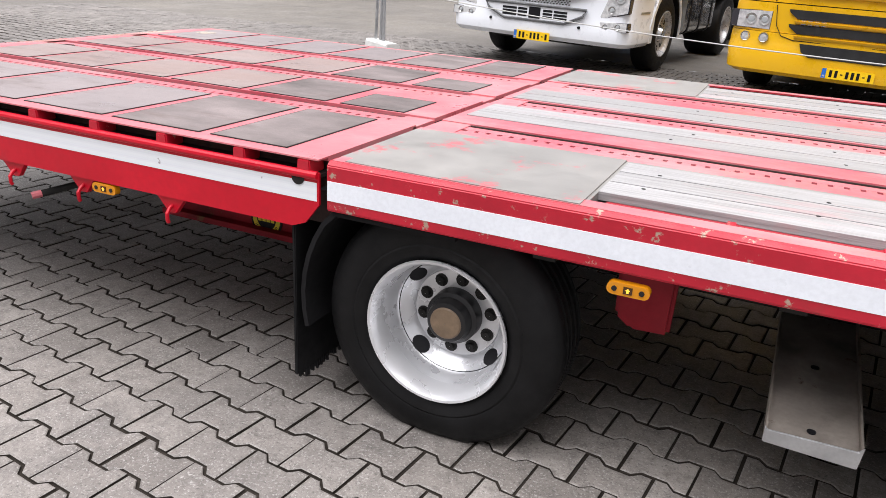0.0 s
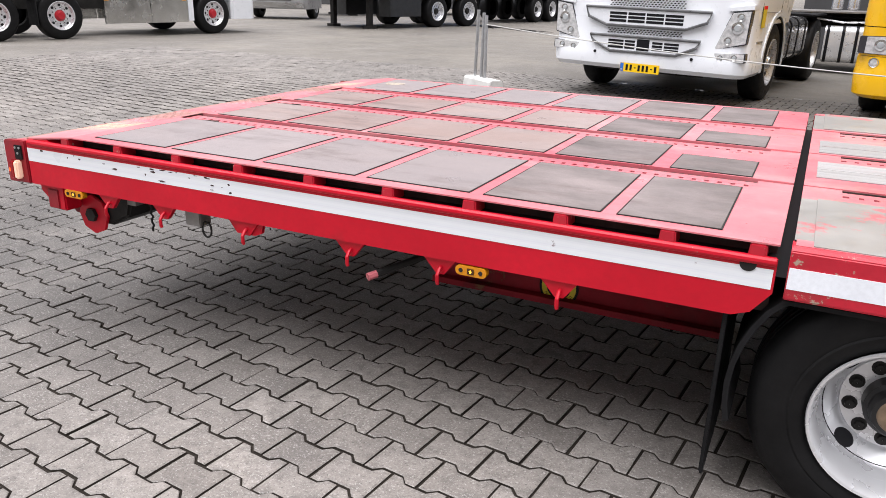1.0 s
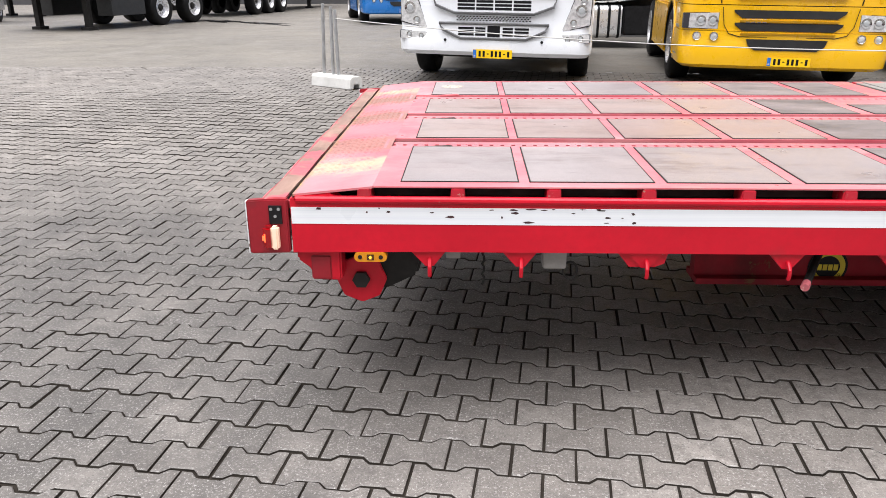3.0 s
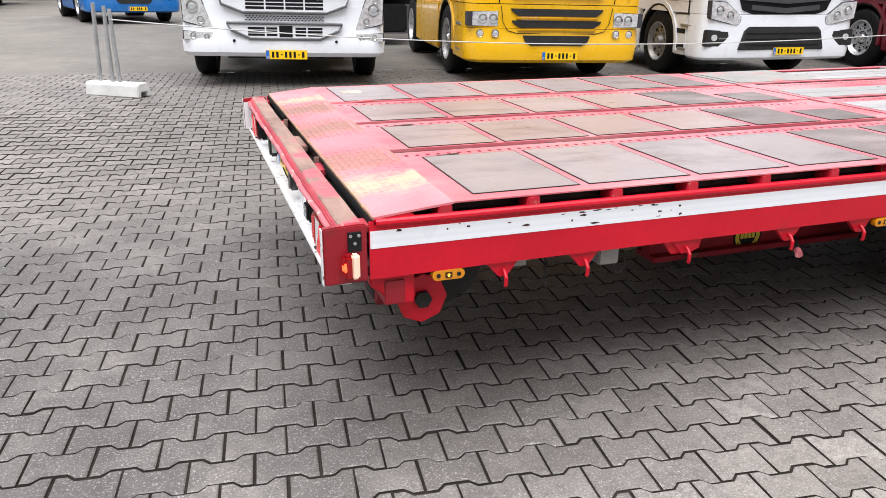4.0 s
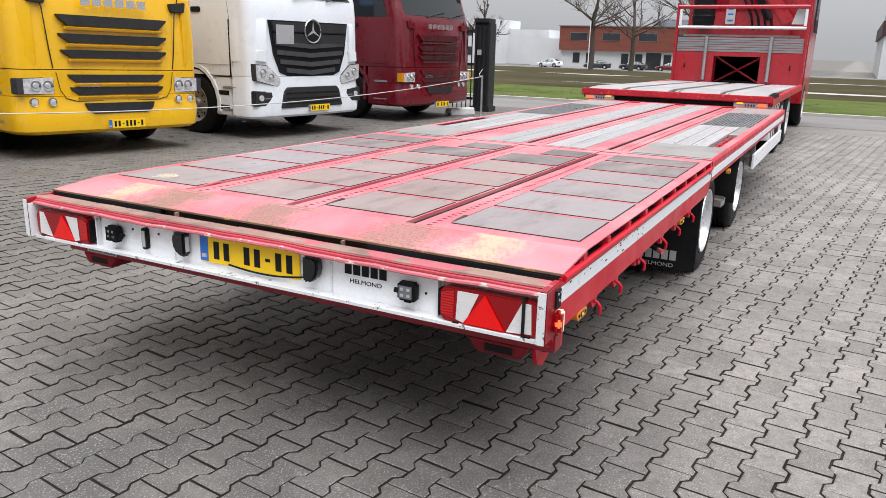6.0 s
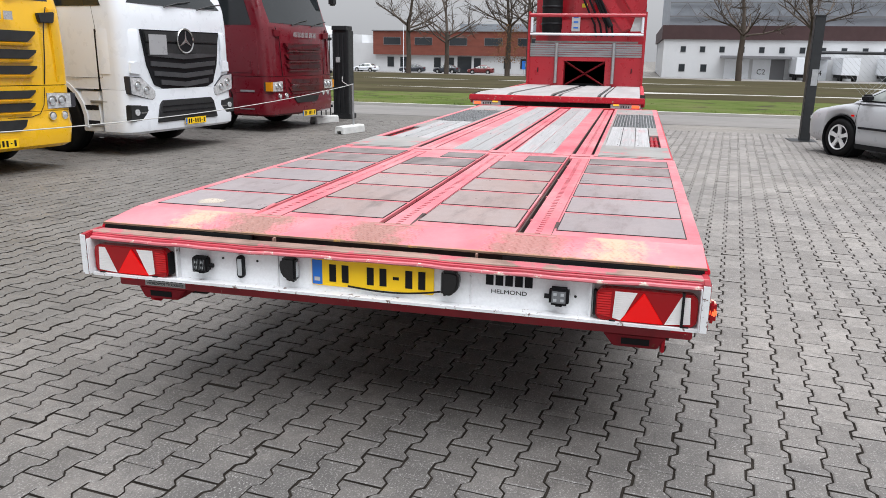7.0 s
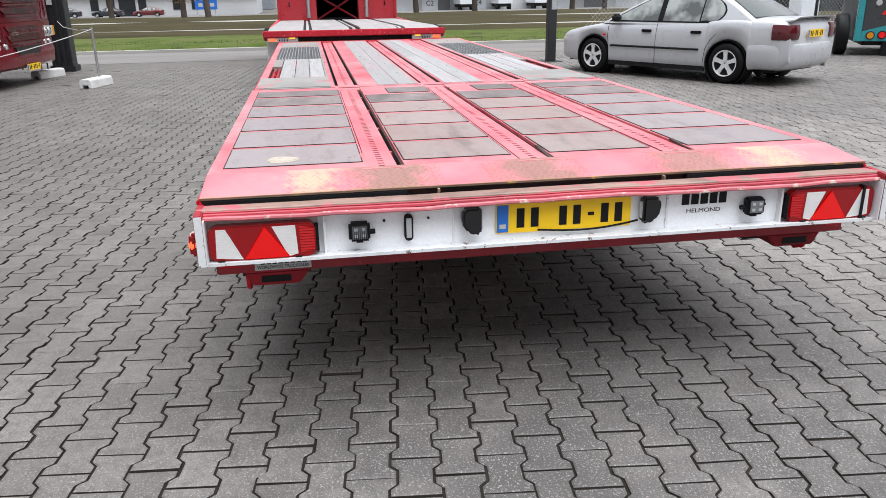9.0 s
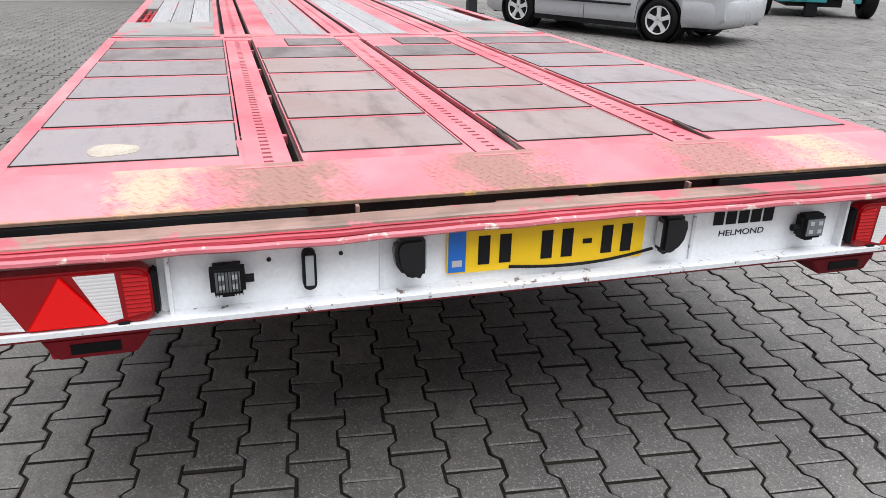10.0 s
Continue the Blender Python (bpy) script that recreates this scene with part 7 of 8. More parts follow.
        return part(name, Geo().loft(out), material, parent)

    def bow(z, grow=0.0):
        return float(np.interp(z, (0.9, 0.95, 1.02, 1.1, 1.18, 1.25, 1.3, 1.33), (-0.98, -1.09, -1.16, -1.17, -1.12, -1.02, -0.9, -0.8))) - grow
    for s in (-1, 1):
        fr = pane("window_frame", 0.9, 1.325, lambda z: bow(z, 0.03), lambda z: at_level(z)[1] - 0.115, s, 0.004, M_INK, t)
        pane("pane", 0.922, 1.3, lambda z: 0.0, lambda z: at_level(z)[1] - 0.15, s, 0.009, M_CARGLASS, fr)
        pane("pane", 0.922, 1.3, lambda z: max(-0.77, bow(z)), lambda z: -0.1, s, 0.009, M_CARGLASS, fr)
        pane("pane", 0.94, 1.27, lambda z: bow(z), lambda z: min(-0.795, bow(z) + 0.4), s, 0.009, M_CARGLASS, fr)
    for nm, front, lo in (("windscreen", True, 0.9), ("rear_window", False, 0.98)):
        fr = screen(nm, lo, 1.345, front, 0.004, -0.015, M_INK, t)
        screen("pane", lo + 0.02, 1.325, front, 0.01, 0.012, M_CARSCREEN, fr)
    for s in (-1, 1):
        part("side_moulding", Geo().tube([(x, s * (float(np.interp(x, wide_x, wide_y)) + 0.003), 0.5) for x in np.linspace(-0.84, 0.9, 9)], 0.017, 6), M_INK, t)
        part("sill", Geo().box(-0.94, 0.94, min(s * 0.78, s * 0.835), max(s * 0.78, s * 0.835), 0.17, 0.245), M_BLACK, t)
        for x, low in ((-0.02, 0.24), (0.97, 0.24)):
            part("door_gap", Geo().tube([(x, s * 0.846, low), (x, s * 0.856, 0.5), (x, s * 0.853, 0.65), (x, s * 0.828, 0.82), (x, s * 0.8, 0.89)], 0.004, 5), M_INK, t)
        part("door_gap", Geo().tube([(-0.92, s * 0.846, 0.3), (-0.95, s * 0.853, 0.52), (-1.02, s * 0.85, 0.65), (-1.12, s * 0.838, 0.76), (-1.19, s * 0.8, 0.9)], 0.004, 5), M_INK, t)
        for x in (-0.86, 0.07):
            part("door_handle", Geo().rounded(x, x + 0.19, 0.74, 0.785, 0.024, min(s * 0.82, s * 0.862), max(s * 0.82, s * 0.862)), M_INK, t, "black door handle", bevel=0.008)
        part("mirror", Geo().box(0.7, 0.83, min(s * 0.8, s * 0.97), max(s * 0.8, s * 0.97), 0.9, 1.02), M_INK, t, "black door mirror", bevel=0.035, segments=3)
        part("tail_lamp", sweep([(-2.0, s * 0.81), (-2.1, s * 0.795), (-2.19, s * 0.76), (-2.243, s * 0.68), (-2.25, s * 0.54), (-2.25, s * 0.5)], ((0.0, 0.68), (0.014, 0.7), (0.022, 0.78), (0.014, 0.86), (-0.006, 0.9), (-0.06, 0.895), (-0.06, 0.68)), s), M_SMOKED, t, "smoked red tail lamp", angle=40)
        part("head_lamp", Geo().box(1.9, 2.1, min(s * 0.42, s * 0.735), max(s * 0.42, s * 0.735), 0.52, 0.63), M_LAMPGLASS, t, bevel=0.03)
        part("repeater", Geo().box(1.02, 1.075, min(s * 0.83, s * 0.858), max(s * 0.83, s * 0.858), 0.66, 0.69), M_REFLEX, t, bevel=0.006)
        for x in (1.3, -1.3):
            part("arch_liner", Geo().lathe([(0.352, -0.3), (0.352, -0.02), (0.345, -0.02), (0.345, -0.3)], pose(x, s * 0.845, 0.31, 90 if s < 0 else -90), 28), M_BLACK, t)
            w = wheel(t, x, s * 0.735, 0.31, 0.195, 0.2, s, 5, M_SILVER, "black car tyre", M_INK, 0.035, 0.03, 0.012, 0.055, 0.007, 0)
            sp = Geo()
            for k in range(5):
                a = 2 * math.pi * k / 5 + 0.3
                u, v = Vector((math.cos(a), 0, math.sin(a))), Vector((-math.sin(a), 0, math.cos(a)))
                c = Vector((x, s * 0.826, 0.31))
                q = [c + u * 0.02 - v * 0.036, c + u * 0.11 - v * 0.026, c + u * 0.192 - v * 0.042, c + u * 0.192 + v * 0.042, c + u * 0.11 + v * 0.026, c + u * 0.02 + v * 0.036]
                sp.add(q + [p - Vector((0, s * 0.03, 0)) for p in q], [(0, 1, 2, 3, 4, 5), (11, 10, 9, 8, 7, 6)] + [(n, (n + 1) % 6, 6 + (n + 1) % 6, 6 + n) for n in range(6)])
            part("spoke_star", sp, M_ALLOY, w, "five silver spokes")
            part("rim_edge", Geo().lathe([(0.182, -0.012), (0.186, 0.002), (0.2, 0.006), (0.208, 0.0)], pose(x, s * 0.832, 0.31, 90 if s < 0 else -90), 32), M_ALLOY, w)
    plan = [(-1.66, 0.833), (-1.9, 0.822), (-2.05, 0.797), (-2.15, 0.75), (-2.215, 0.68), (-2.255, 0.56), (-2.275, 0.35), (-2.28, 0.0)]
    plan += [(x, -y) for x, y in plan[-2::-1]]
    part("rear_bumper", sweep(plan, ((-0.1, 0.24), (-0.04, 0.265), (-0.005, 0.31), (0.012, 0.38), (0.02, 0.48), (0.018, 0.56), (0.004, 0.605), (-0.03, 0.625), (-0.12, 0.62), (-0.12, 0.24)), 1), paint, t, angle=40)
    part("tail_pipe", Geo().tube([(-2.0, -0.5, 0.27), (-2.25, -0.5, 0.26)], 0.025, 10), M_STEEL, t)
    if plate:
        number_plate(t, 0, pose(-2.275, 0, 0.76, 0, 0, -90), "##-##-##", 0.5, 0.11)
        part("spoiler", Geo().loft([[(-2.02, y, z - 0.035), (-2.24, y, z), (-2.25, y, z + 0.018), (-2.0, y, z - 0.005)] for y, z in ((-0.68, 0.95), (-0.52, 0.985), (0.0, 0.992), (0.52, 0.985), (0.68, 0.95))]), paint, t, angle=40)
        part("fuel_flap", Geo().rounded(-1.62, -1.44, 0.69, 0.82, 0.02, -0.852, -0.82), paint, t)
        part("aerial", Geo().tube([(-0.85, 0.0, 1.38), (-1.1, 0.0, 1.6)], 0.006, 5), M_INK, t)
    return t


M_ALLOY = surf("light alloy", (0.78, 0.78, 0.78), 0.35, 0.15, var=0.06, scale=20)
M_CARGLASS, nt, b = nodes_of("car window glass with painted reflections")
# Pale and dark noise paints reflections and the interior behind the panes.
link(nt, mix_of(nt, ramp_of(nt, noise_of(nt, 1.9, 3), 0.42, 0.58), (0.1, 0.11, 0.11), (0.42, 0.45, 0.43)), b.inputs["Base Color"])
b.inputs["Roughness"].default_value = 0.03
b.inputs["Specular IOR Level"].default_value = 1.0
M_CARSCREEN = plain("tinted car screen", (0.09, 0.105, 0.1), 0.03, 0.15, 1.0)
M_SMOKED = plain("smoked red lens", (0.09, 0.004, 0.008), 0.12, 0.0, 0.5)
M_CARSILVER = lacquer("silver car paint", (0.5, 0.51, 0.53), dirt=(0.35, 0.34, 0.33))
M_CARDARK = lacquer("dark car paint", (0.03, 0.035, 0.045))
M_CARRED = lacquer("maroon car paint", (0.16, 0.02, 0.02))
saloon("silver four-door saloon parked beside the gate", M_CARSILVER, pose(10.2, -5.57, 0, 0, 0, 30.4))
for x, y, mm, lab, yaw in ((123, 44.5, M_VWHITE, "small white car parked before the offices", 80), (124, 36.5, M_CARDARK, "dark car parked before the offices", 100), (124, 30.5, M_CARDARK, "dark car parked before the offices", 85), (123.5, 24.5, M_CARRED, "maroon car parked before the offices", 95)):
    saloon(lab, mm, pose(x, y, drop(x) + 0.02, 0, 0, yaw), "cars before the offices", False)


# ---- fence feet, tubes and cord in front of the trucks ----
M_CONCRETE = surf("white painted concrete", (0.62, 0.62, 0.6), 0.75, var=0.15, scale=6, fine=120, bump=0.3, wear=((0.35, 0.33, 0.3), 0.33, 9.0))


def fence_foot(label, m, tubes, lean=0.0, height=0.92):
    t = thing("fence_block", label, "fence foot", m, "fence feet along the trucks")
    g = Geo().prism([(-0.11, 0.0), (-0.05, 0.0), (-0.045, 0.055), (0.045, 0.055), (0.05, 0.0), (0.11, 0.0), (0.095, 0.13), (0.07, 0.15), (-0.07, 0.15), (-0.095, 0.13)], "x", -0.36, 0.36)
    part("block", g, M_CONCRETE, t, bevel=0.008)
    for k, x in enumerate(tubes):
        part("tube", Geo().tube([(x, 0.0, 0.1), (x + lean * (1 - k), 0.01, height - 0.03 * k)], 0.021, 10), M_GALV, t, "galvanised fence tube")
    return t


fence_foot("white concrete fence foot with three galvanised tubes", pose(-1.03, 6.12, rise(-1.03, 6.12), 0, 0, -37), (-0.22, -0.05, 0.05), 0.03, 1.0)
fence_foot("white concrete fence foot with one tube", pose(11.33, 4.43, 0, 0, 0, -15), (0.12,), 0.0, 0.95)
fence_foot("white concrete fence foot beside the dark red truck", pose(13.2, 5.75, 0, 0, 0, -20), (), 0.0)
cord = []
A, B = Vector((-1.01, 6.1, 0.96)), Vector((11.46, 4.4, 0.93))
for k in range(41):
    f = k / 40
    p = A.lerp(B, f)
    p.z -= 0.3 * 4 * f * (1 - f)
    cord.append(p)
c = part("cord", Geo().tube(cord, 0.007, 5), plain("pale cord", (0.5, 0.5, 0.48), 0.6), None)
tagged(c, "thin pale cord slung between the fence tubes", "cord")
cord2 = [(11.46, 4.4, 0.93), (12.3, 4.85, 0.88), (13.4, 5.4, 0.9), (14.3, 5.75, 0.98)]
c = part("cord", Geo().tube(cord2, 0.007, 5), bpy.data.materials["pale cord"], None)
tagged(c, "thin pale cord tied to the gate post", "cord")

# ---- gate ----
M_GATE = surf("black gate steel", (0.02, 0.022, 0.024), 0.5, var=0.2, scale=5)
gp = thing("gate_post", "heavy black steel gate post at the yard entrance", "gate post", pose(13.3, -4.17, 0))
part("post", Geo().box(-0.09, 0.09, -0.09, 0.09, 0, 2.3), M_GATE, gp, bevel=0.01)
part("post_cap", Geo().box(-0.1, 0.1, -0.1, 0.1, 2.3, 2.33), M_GATE, gp, bevel=0.005)
part("lock_plate", Geo().box(-0.1, -0.09, -0.08, 0.03, 1.05, 1.35), M_GALV, gp)
part("foot_plate", Geo().box(-0.22, 0.3, -0.2, 0.28, 0.0, 0.012), M_GATE, gp)
fence = thing("fence", "black-railed chain-link fence running off from the gate", "fence", pose(13.3, -4.17, 0, 0, 0, -82))
part("top_rail", Geo().tube([(0.1, 0, 1.66), (16, 0, 1.66)], 0.03, 8), M_GATE, fence)
for x in (3.4, 6.8, 10.2, 13.6):
    part("fence_post", Geo().tube([(x, 0, 0), (x, 0, 2.1)], 0.035, 8), M_GATE, fence)
g = Geo()
for k in range(-26, 160):
    a = 0.1 * k
    for d in (1, -1):
        p0 = (a, 0.0, 0.1 if d > 0 else 1.64)
        p1 = (a + 1.54, 0.0, 1.64 if d > 0 else 0.1)
        if 0.1 < p0[0] and p1[0] < 15.9:
            g.tube([p0, p1], 0.0022, 3)
tagged(part("chain_link", g, M_GALV, fence), kind="stuff")
gl = thing("sliding_gate", "black barred gate leaf slid back behind its post", "gate", pose(14.5, 5.8, 0))
part("gate_column", Geo().box(-0.16, 0.16, -0.2, 0.2, 0, 2.02), M_GATE, gl, bevel=0.01)
for k in range(4):
    part("column_fin", Geo().box(-0.19, -0.16, -0.2 + 0.11 * k, -0.15 + 0.11 * k, 0.1, 1.95), M_GATE, gl, bevel=0.004)
part("column_cap", Geo().box(-0.2, 0.2, -0.16, 0.2, 2.02, 2.12), M_GATE, gl, bevel=0.01)
part("column_foot", Geo().box(-0.2, 0.2, -0.24, 0.24, 0, 0.12), M_GATE, gl, bevel=0.01)
for z in (0.25, 1.05, 1.8):
    part("gate_rail", Geo().box(-0.02, 0.05, 0.3, 2.6, z, z + 0.06), M_GATE, gl)
for k in range(19):
    part("gate_bar", Geo().tube([(0.015, 0.35 + 0.12 * k, 0.05), (0.015, 0.35 + 0.12 * k, 1.92)], 0.014, 6), M_GATE, gl)
part("key_box", Geo().box(-0.21, -0.19, 0.0, 0.1, 1.3, 1.42), M_PRINTWHITE, gl)

# ---- trailer and box truck on the far side of the car ----
M_TRAILDARK = lacquer("dark grey board paint", (0.035, 0.037, 0.04))
M_TEAL = lacquer("teal paint", (0.02, 0.3, 0.33))
tl = thing("equipment_trailer", "teal and dark grey equipment trailer with round lamps", "trailer", pose(12.5, -10.65, 0, 0, 0, -30))
part("body", Geo().box(0.06, 2.6, -1.6, 0.0, 0.36, 1.75), M_GRILLE, tl, bevel=0.03)
part("frame_post", Geo().box(-0.05, 0.06, -0.13, 0.0, 0.3, 1.8), M_TEAL, tl, "teal upright of the frame", bevel=0.01)
part("frame_post", Geo().box(-0.05, 0.06, -1.6, -1.47, 0.3, 1.8), M_TEAL, tl, "teal upright of the frame", bevel=0.01)
lamp_board = part("lamp_board", Geo().prism([(-0.13, 0.3), (-0.13, 0.5), (-0.95, 0.72), (-0.95, 0.3)], "x", -0.04, 0.0), M_TEAL, tl, "teal lamp board", bevel=0.006)
part("rear_board", Geo().prism([(-0.14, 0.5), (-0.14, 1.7), (-1.46, 1.7), (-1.46, 0.8), (-0.96, 0.72)], "x", -0.02, 0.05), M_TRAILDARK, tl, "dark grey tail board", bevel=0.006)
for y, z, mm in ((-0.3, 0.42, M_AMBER), (-0.52, 0.43, M_REFLEX), (-0.72, 0.56, M_REFLEX)):
    lm = part("round_lamp", Geo().disc((-0.05, y, z), 0.085, "x", 0.03, 18), M_BLACK, lamp_board)
    part("lens", Geo().disc((-0.068, y, z), 0.066, "x", 0.01, 18), mm, lm)
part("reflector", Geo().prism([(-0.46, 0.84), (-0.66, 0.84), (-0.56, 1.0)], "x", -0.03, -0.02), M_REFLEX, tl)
part("round_badge", Geo().disc((-0.025, -0.38, 1.08), 0.06, "x", 0.01, 14), M_PRINTWHITE, tl)
part("label_plate", Geo().box(-0.03, -0.02, -0.85, -0.5, 1.38, 1.46), M_PRINTWHITE, tl)
part("axle_frame", Geo().box(0.2, 2.4, -1.3, -0.2, 0.2, 0.36), M_DARK, tl)
wheel(tl, 0.35, 0.22, 0.43, 0.28, 0.24, 1, 8, M_DARK, "ribbed black trailer tyre", M_RIMDULL, 0.06, 0.08, 0.03, 0.13, 0.012, 0)
wheel(tl, 0.35, -1.8, 0.43, 0.28, 0.24, -1, 8, M_DARK, "ribbed black trailer tyre", M_RIMDULL, 0.06, 0.08, 0.03, 0.13, 0.012, 0)
part("support_foot", Geo().box(-0.02, 0.12, -0.8, -0.55, 0.0, 0.3), M_BLACK, tl, bevel=0.02)
bt = thing("box_truck", "white box truck standing beyond the fence", "truck", pose(24.0, -12.6, drop(24), 0, 0, -90))
part("box", Geo().box(0, 8.0, 0, 2.5, 1.44, 4.6), M_VWHITE, bt, bevel=0.02)
part("rear_beam", Geo().box(-0.12, 0.0, 0.05, 2.45, 1.83, 2.1), M_GRILLE, bt, "dark tail beam", bevel=0.01)
for y in (0.75, 1.6):
    part("bracket", Geo().box(-0.1, 0.0, y, y + 0.2, 1.3, 1.83), M_GRILLE, bt)
part("badge", Geo().rounded(1.0, 1.25, 2.2, 2.3, 0.05, -0.01, 0.0), M_INK, bt).matrix_local = Matrix(((0, 1, 0, -0.004), (1, 0, 0, 0), (0, 0, 1, 0), (0, 0, 0, 1)))
for x in (0.35, 0.7, 2.9, 5.2):
    part("panel_rib", Geo().box(x, x + 0.03, -0.012, 0.0, 1.46, 4.58), M_VGREY, bt)
part("chassis", Geo().box(0.2, 9.5, 0.9, 1.7, 0.7, 1.435), M_DARK, bt)
part("cab", Geo().box(8.2, 10.2, 0.05, 2.55, 0.6, 3.3), M_VWHITE, bt, bevel=0.1)
for x in (1.6, 9.2):
    for y, s in ((0.18, -1), (2.32, 1)):
        wheel(bt, x, y, 0.48, 0.28, 0.28, s, 10, M_GALV, "black truck tyre", None, 0.06, 0.1, 0.04, 0.16, 0.015, 0)
for x, y, r in ((13.9, -9.2, 0.23), (17.0, -12.46, 0.28)):
    cl = part("white_column", Geo().box(x - r, x + r, y - r, y + r, 0, 5.0), M_VWHITE, None, bevel=0.03)
    tagged(cl, "plain white square column beside the fence", "column", "white columns at the fence")

# ---- vehicles at the far end of the yard ----
ta = thing("white_truck", "white truck with polished side skirts and red wheel hubs", "truck", pose(-12.23, 12.3, rise(-12.2, 12.3), 0, 0, 169))
M_HUBRED = plain("red hub", (0.45, 0.01, 0.02), 0.4)
part("cab", Geo().loft([cab_ring(z, 1.23, yf, 2.2, 0.16) for z, yf in ((1.05, -1.3), (1.9, -1.25), (3.0, -0.95), (3.6, -0.4))]), M_VWHITE, ta, angle=28)
part("lower_front", Geo().loft([cab_ring(z, 1.24, -1.32, -0.55, 0.16) for z in (0.35, 0.6, 1.05)]), M_VWHITE, ta, angle=28)
for s in (-1, 1):
    for y in (0.0, 3.9, 5.25):
        turned_wheel(ta, s * 1.08, y, 0.49, 0.3, 0.285, s, holes=10, hub_m=M_HUBRED, rim_m=M_RIM, dish=0.07, hub_r=0.12, hub_out=0.07, nut_r=0.165, nut=0.014, big=8)
    for y0, y1 in ((0.75, 1.75), (1.77, 2.9)):
        part("side_skirt", Geo().box(min(s * 1.17, s * 1.23), max(s * 1.17, s * 1.23), y0, y1, 0.3, 1.02), M_SKIRT, ta, "polished steel side skirt", bevel=0.01)
    part("skirt_post", Geo().box(min(s * 1.17, s * 1.235), max(s * 1.17, s * 1.235), 0.6, 0.74, 0.33, 1.04), M_VWHITE, ta)
    for y in (0.85, 2.85):
        part("marker", Geo().box(min(s * 1.23, s * 1.245), max(s * 1.23, s * 1.245), y - 0.05, y + 0.05, 0.8, 0.88), M_AMBER, ta)
    part("rear_guard", Geo().box(min(s * 0.8, s * 1.24), max(s * 0.8, s * 1.24), 3.2, 5.7, 1.03, 1.07), M_BLACK, ta)
    part("mud_flap", Geo().box(min(s * 0.85, s * 1.24), max(s * 0.85, s * 1.24), 4.4, 4.42, 0.3, 0.9), M_BLACK, ta)
part("frame", Geo().box(-0.45, 0.45, -0.5, 6.0, 0.6, 1.03), M_DARK, ta)


def semi_trailer(label, m, length, dark, wheels, legs, box=None):
    t = thing("semi_trailer", label, "trailer", m, "semi-trailers at the far end")
    part("floor", Geo().box(-1.25, 1.25, 0, length, 1.15, 1.35), dark, t, bevel=0.02)
    part("frame", Geo().box(-0.5, 0.5, 0.3, length - 0.2, 0.85, 1.15), M_DARK, t)
    part("load_box", Geo().box(-1.25, 1.25, 0, length, 1.36, 3.9), dark, t, bevel=0.03)
    for s in (-1, 1):
        for y in wheels:
            turned_wheel(t, s * 1.05, y, 0.5, 0.38, 0.285, s, holes=10, hub_m=M_DARK, rim_m=M_RIM, dish=0.1, hub_r=0.11, hub_out=0.06, nut_r=0.165, nut=0.015, big=0)
        part("support_leg", Geo().box(min(s * 0.75, s * 0.9), max(s * 0.75, s * 0.9), legs, legs + 0.15, 0.08, 1.15), M_DARK, t)
        part("leg_foot", Geo().box(min(s * 0.68, s * 0.97), max(s * 0.68, s * 0.97), legs - 0.08, legs + 0.23, 0.0, 0.08), M_DARK, t)
        if box:
            part("locker", Geo().box(min(s * 0.75, s * 1.24), max(s * 0.75, s * 1.24), box[0], box[1], 0.35, 1.14), M_GRILLE, t, "dark grey side locker", bevel=0.01)
    return t


M_TRAILGREY = lacquer("dark grey trailer paint", (0.05, 0.052, 0.055))
semi_trailer("dark grey semi-trailer standing on its legs", pose(-10.71, 16.52, rise(-10.7, 16.5), 0, 0, -15), 6.8, M_TRAILGREY, (3.7, 5.3), 0.95, (1.5, 2.9))
semi_trailer("dark semi-trailer parked behind", pose(-9.1, 24.7, 0.145, 0, 0, -8), 12.0, M_TRAILGREY, (2.2, 3.5, 4.8), 9.0)
semi_trailer("blue semi-trailer parked behind", pose(-17.0, 24.5, 0.145, 0, 0, -25), 12.0, M_VBLUE, (8.0, 9.3, 10.6), 1.5)
tb = thing("grey_truck", "light grey tractor unit parked at the far end", "truck", pose(-15.4, 20.0, 0.145, 0, 0, 20))
part("cab", Geo().loft([cab_ring(z, 1.24, yf, 2.1, 0.2) for z, yf in ((0.36, 0.05), (0.6, 0.0), (1.9, 0.05), (3.0, 0.35), (3.5, 0.8))]), M_VGREY, tb, angle=28)
part("air_intake", Geo().prism([(-0.75, 0.83), (0.75, 0.83), (0.66, 0.66), (-0.66, 0.66)], "y", -0.075, 0.0), M_GRILLE, tb, bevel=0.01)
part("grille", Geo().box(-0.95, 0.95, -0.075, 0.0, 0.9, 1.5), M_GRILLE, tb, "dark grille with chrome bars", bevel=0.02)
for z in (0.93, 1.06, 1.2, 1.35, 1.48):
    part("chrome_bar", Geo().box(-0.97, 0.97, -0.095, -0.07, z - 0.02, z + 0.02), M_CHROME, tb, bevel=0.008)
part("bumper_bar", Geo().box(-1.15, 1.15, -0.095, -0.02, 0.42, 0.6), M_CHROME, tb, "silver bumper bar", bevel=0.02)
for s in (-1, 1):
    turned_wheel(tb, s * 1.06, 1.4, 0.49, 0.3, 0.285, s, holes=10, hub_m=M_DARK, rim_m=M_RIM, dish=0.07, hub_r=0.11, hub_out=0.06, nut_r=0.165, nut=0.015, big=0)
    part("head_lamp", Geo().box(min(s * 0.75, s * 1.18), max(s * 0.75, s * 1.18), -0.02, 0.1, 0.88, 1.05), M_LAMPGLASS, tb, bevel=0.01)
scania_like(-1.3, 19.7, M_VBLUE, "blue_truck", "bright blue tractor unit parked at the far end", M_GRILLE, M_VBLUE, yaw=14.0)

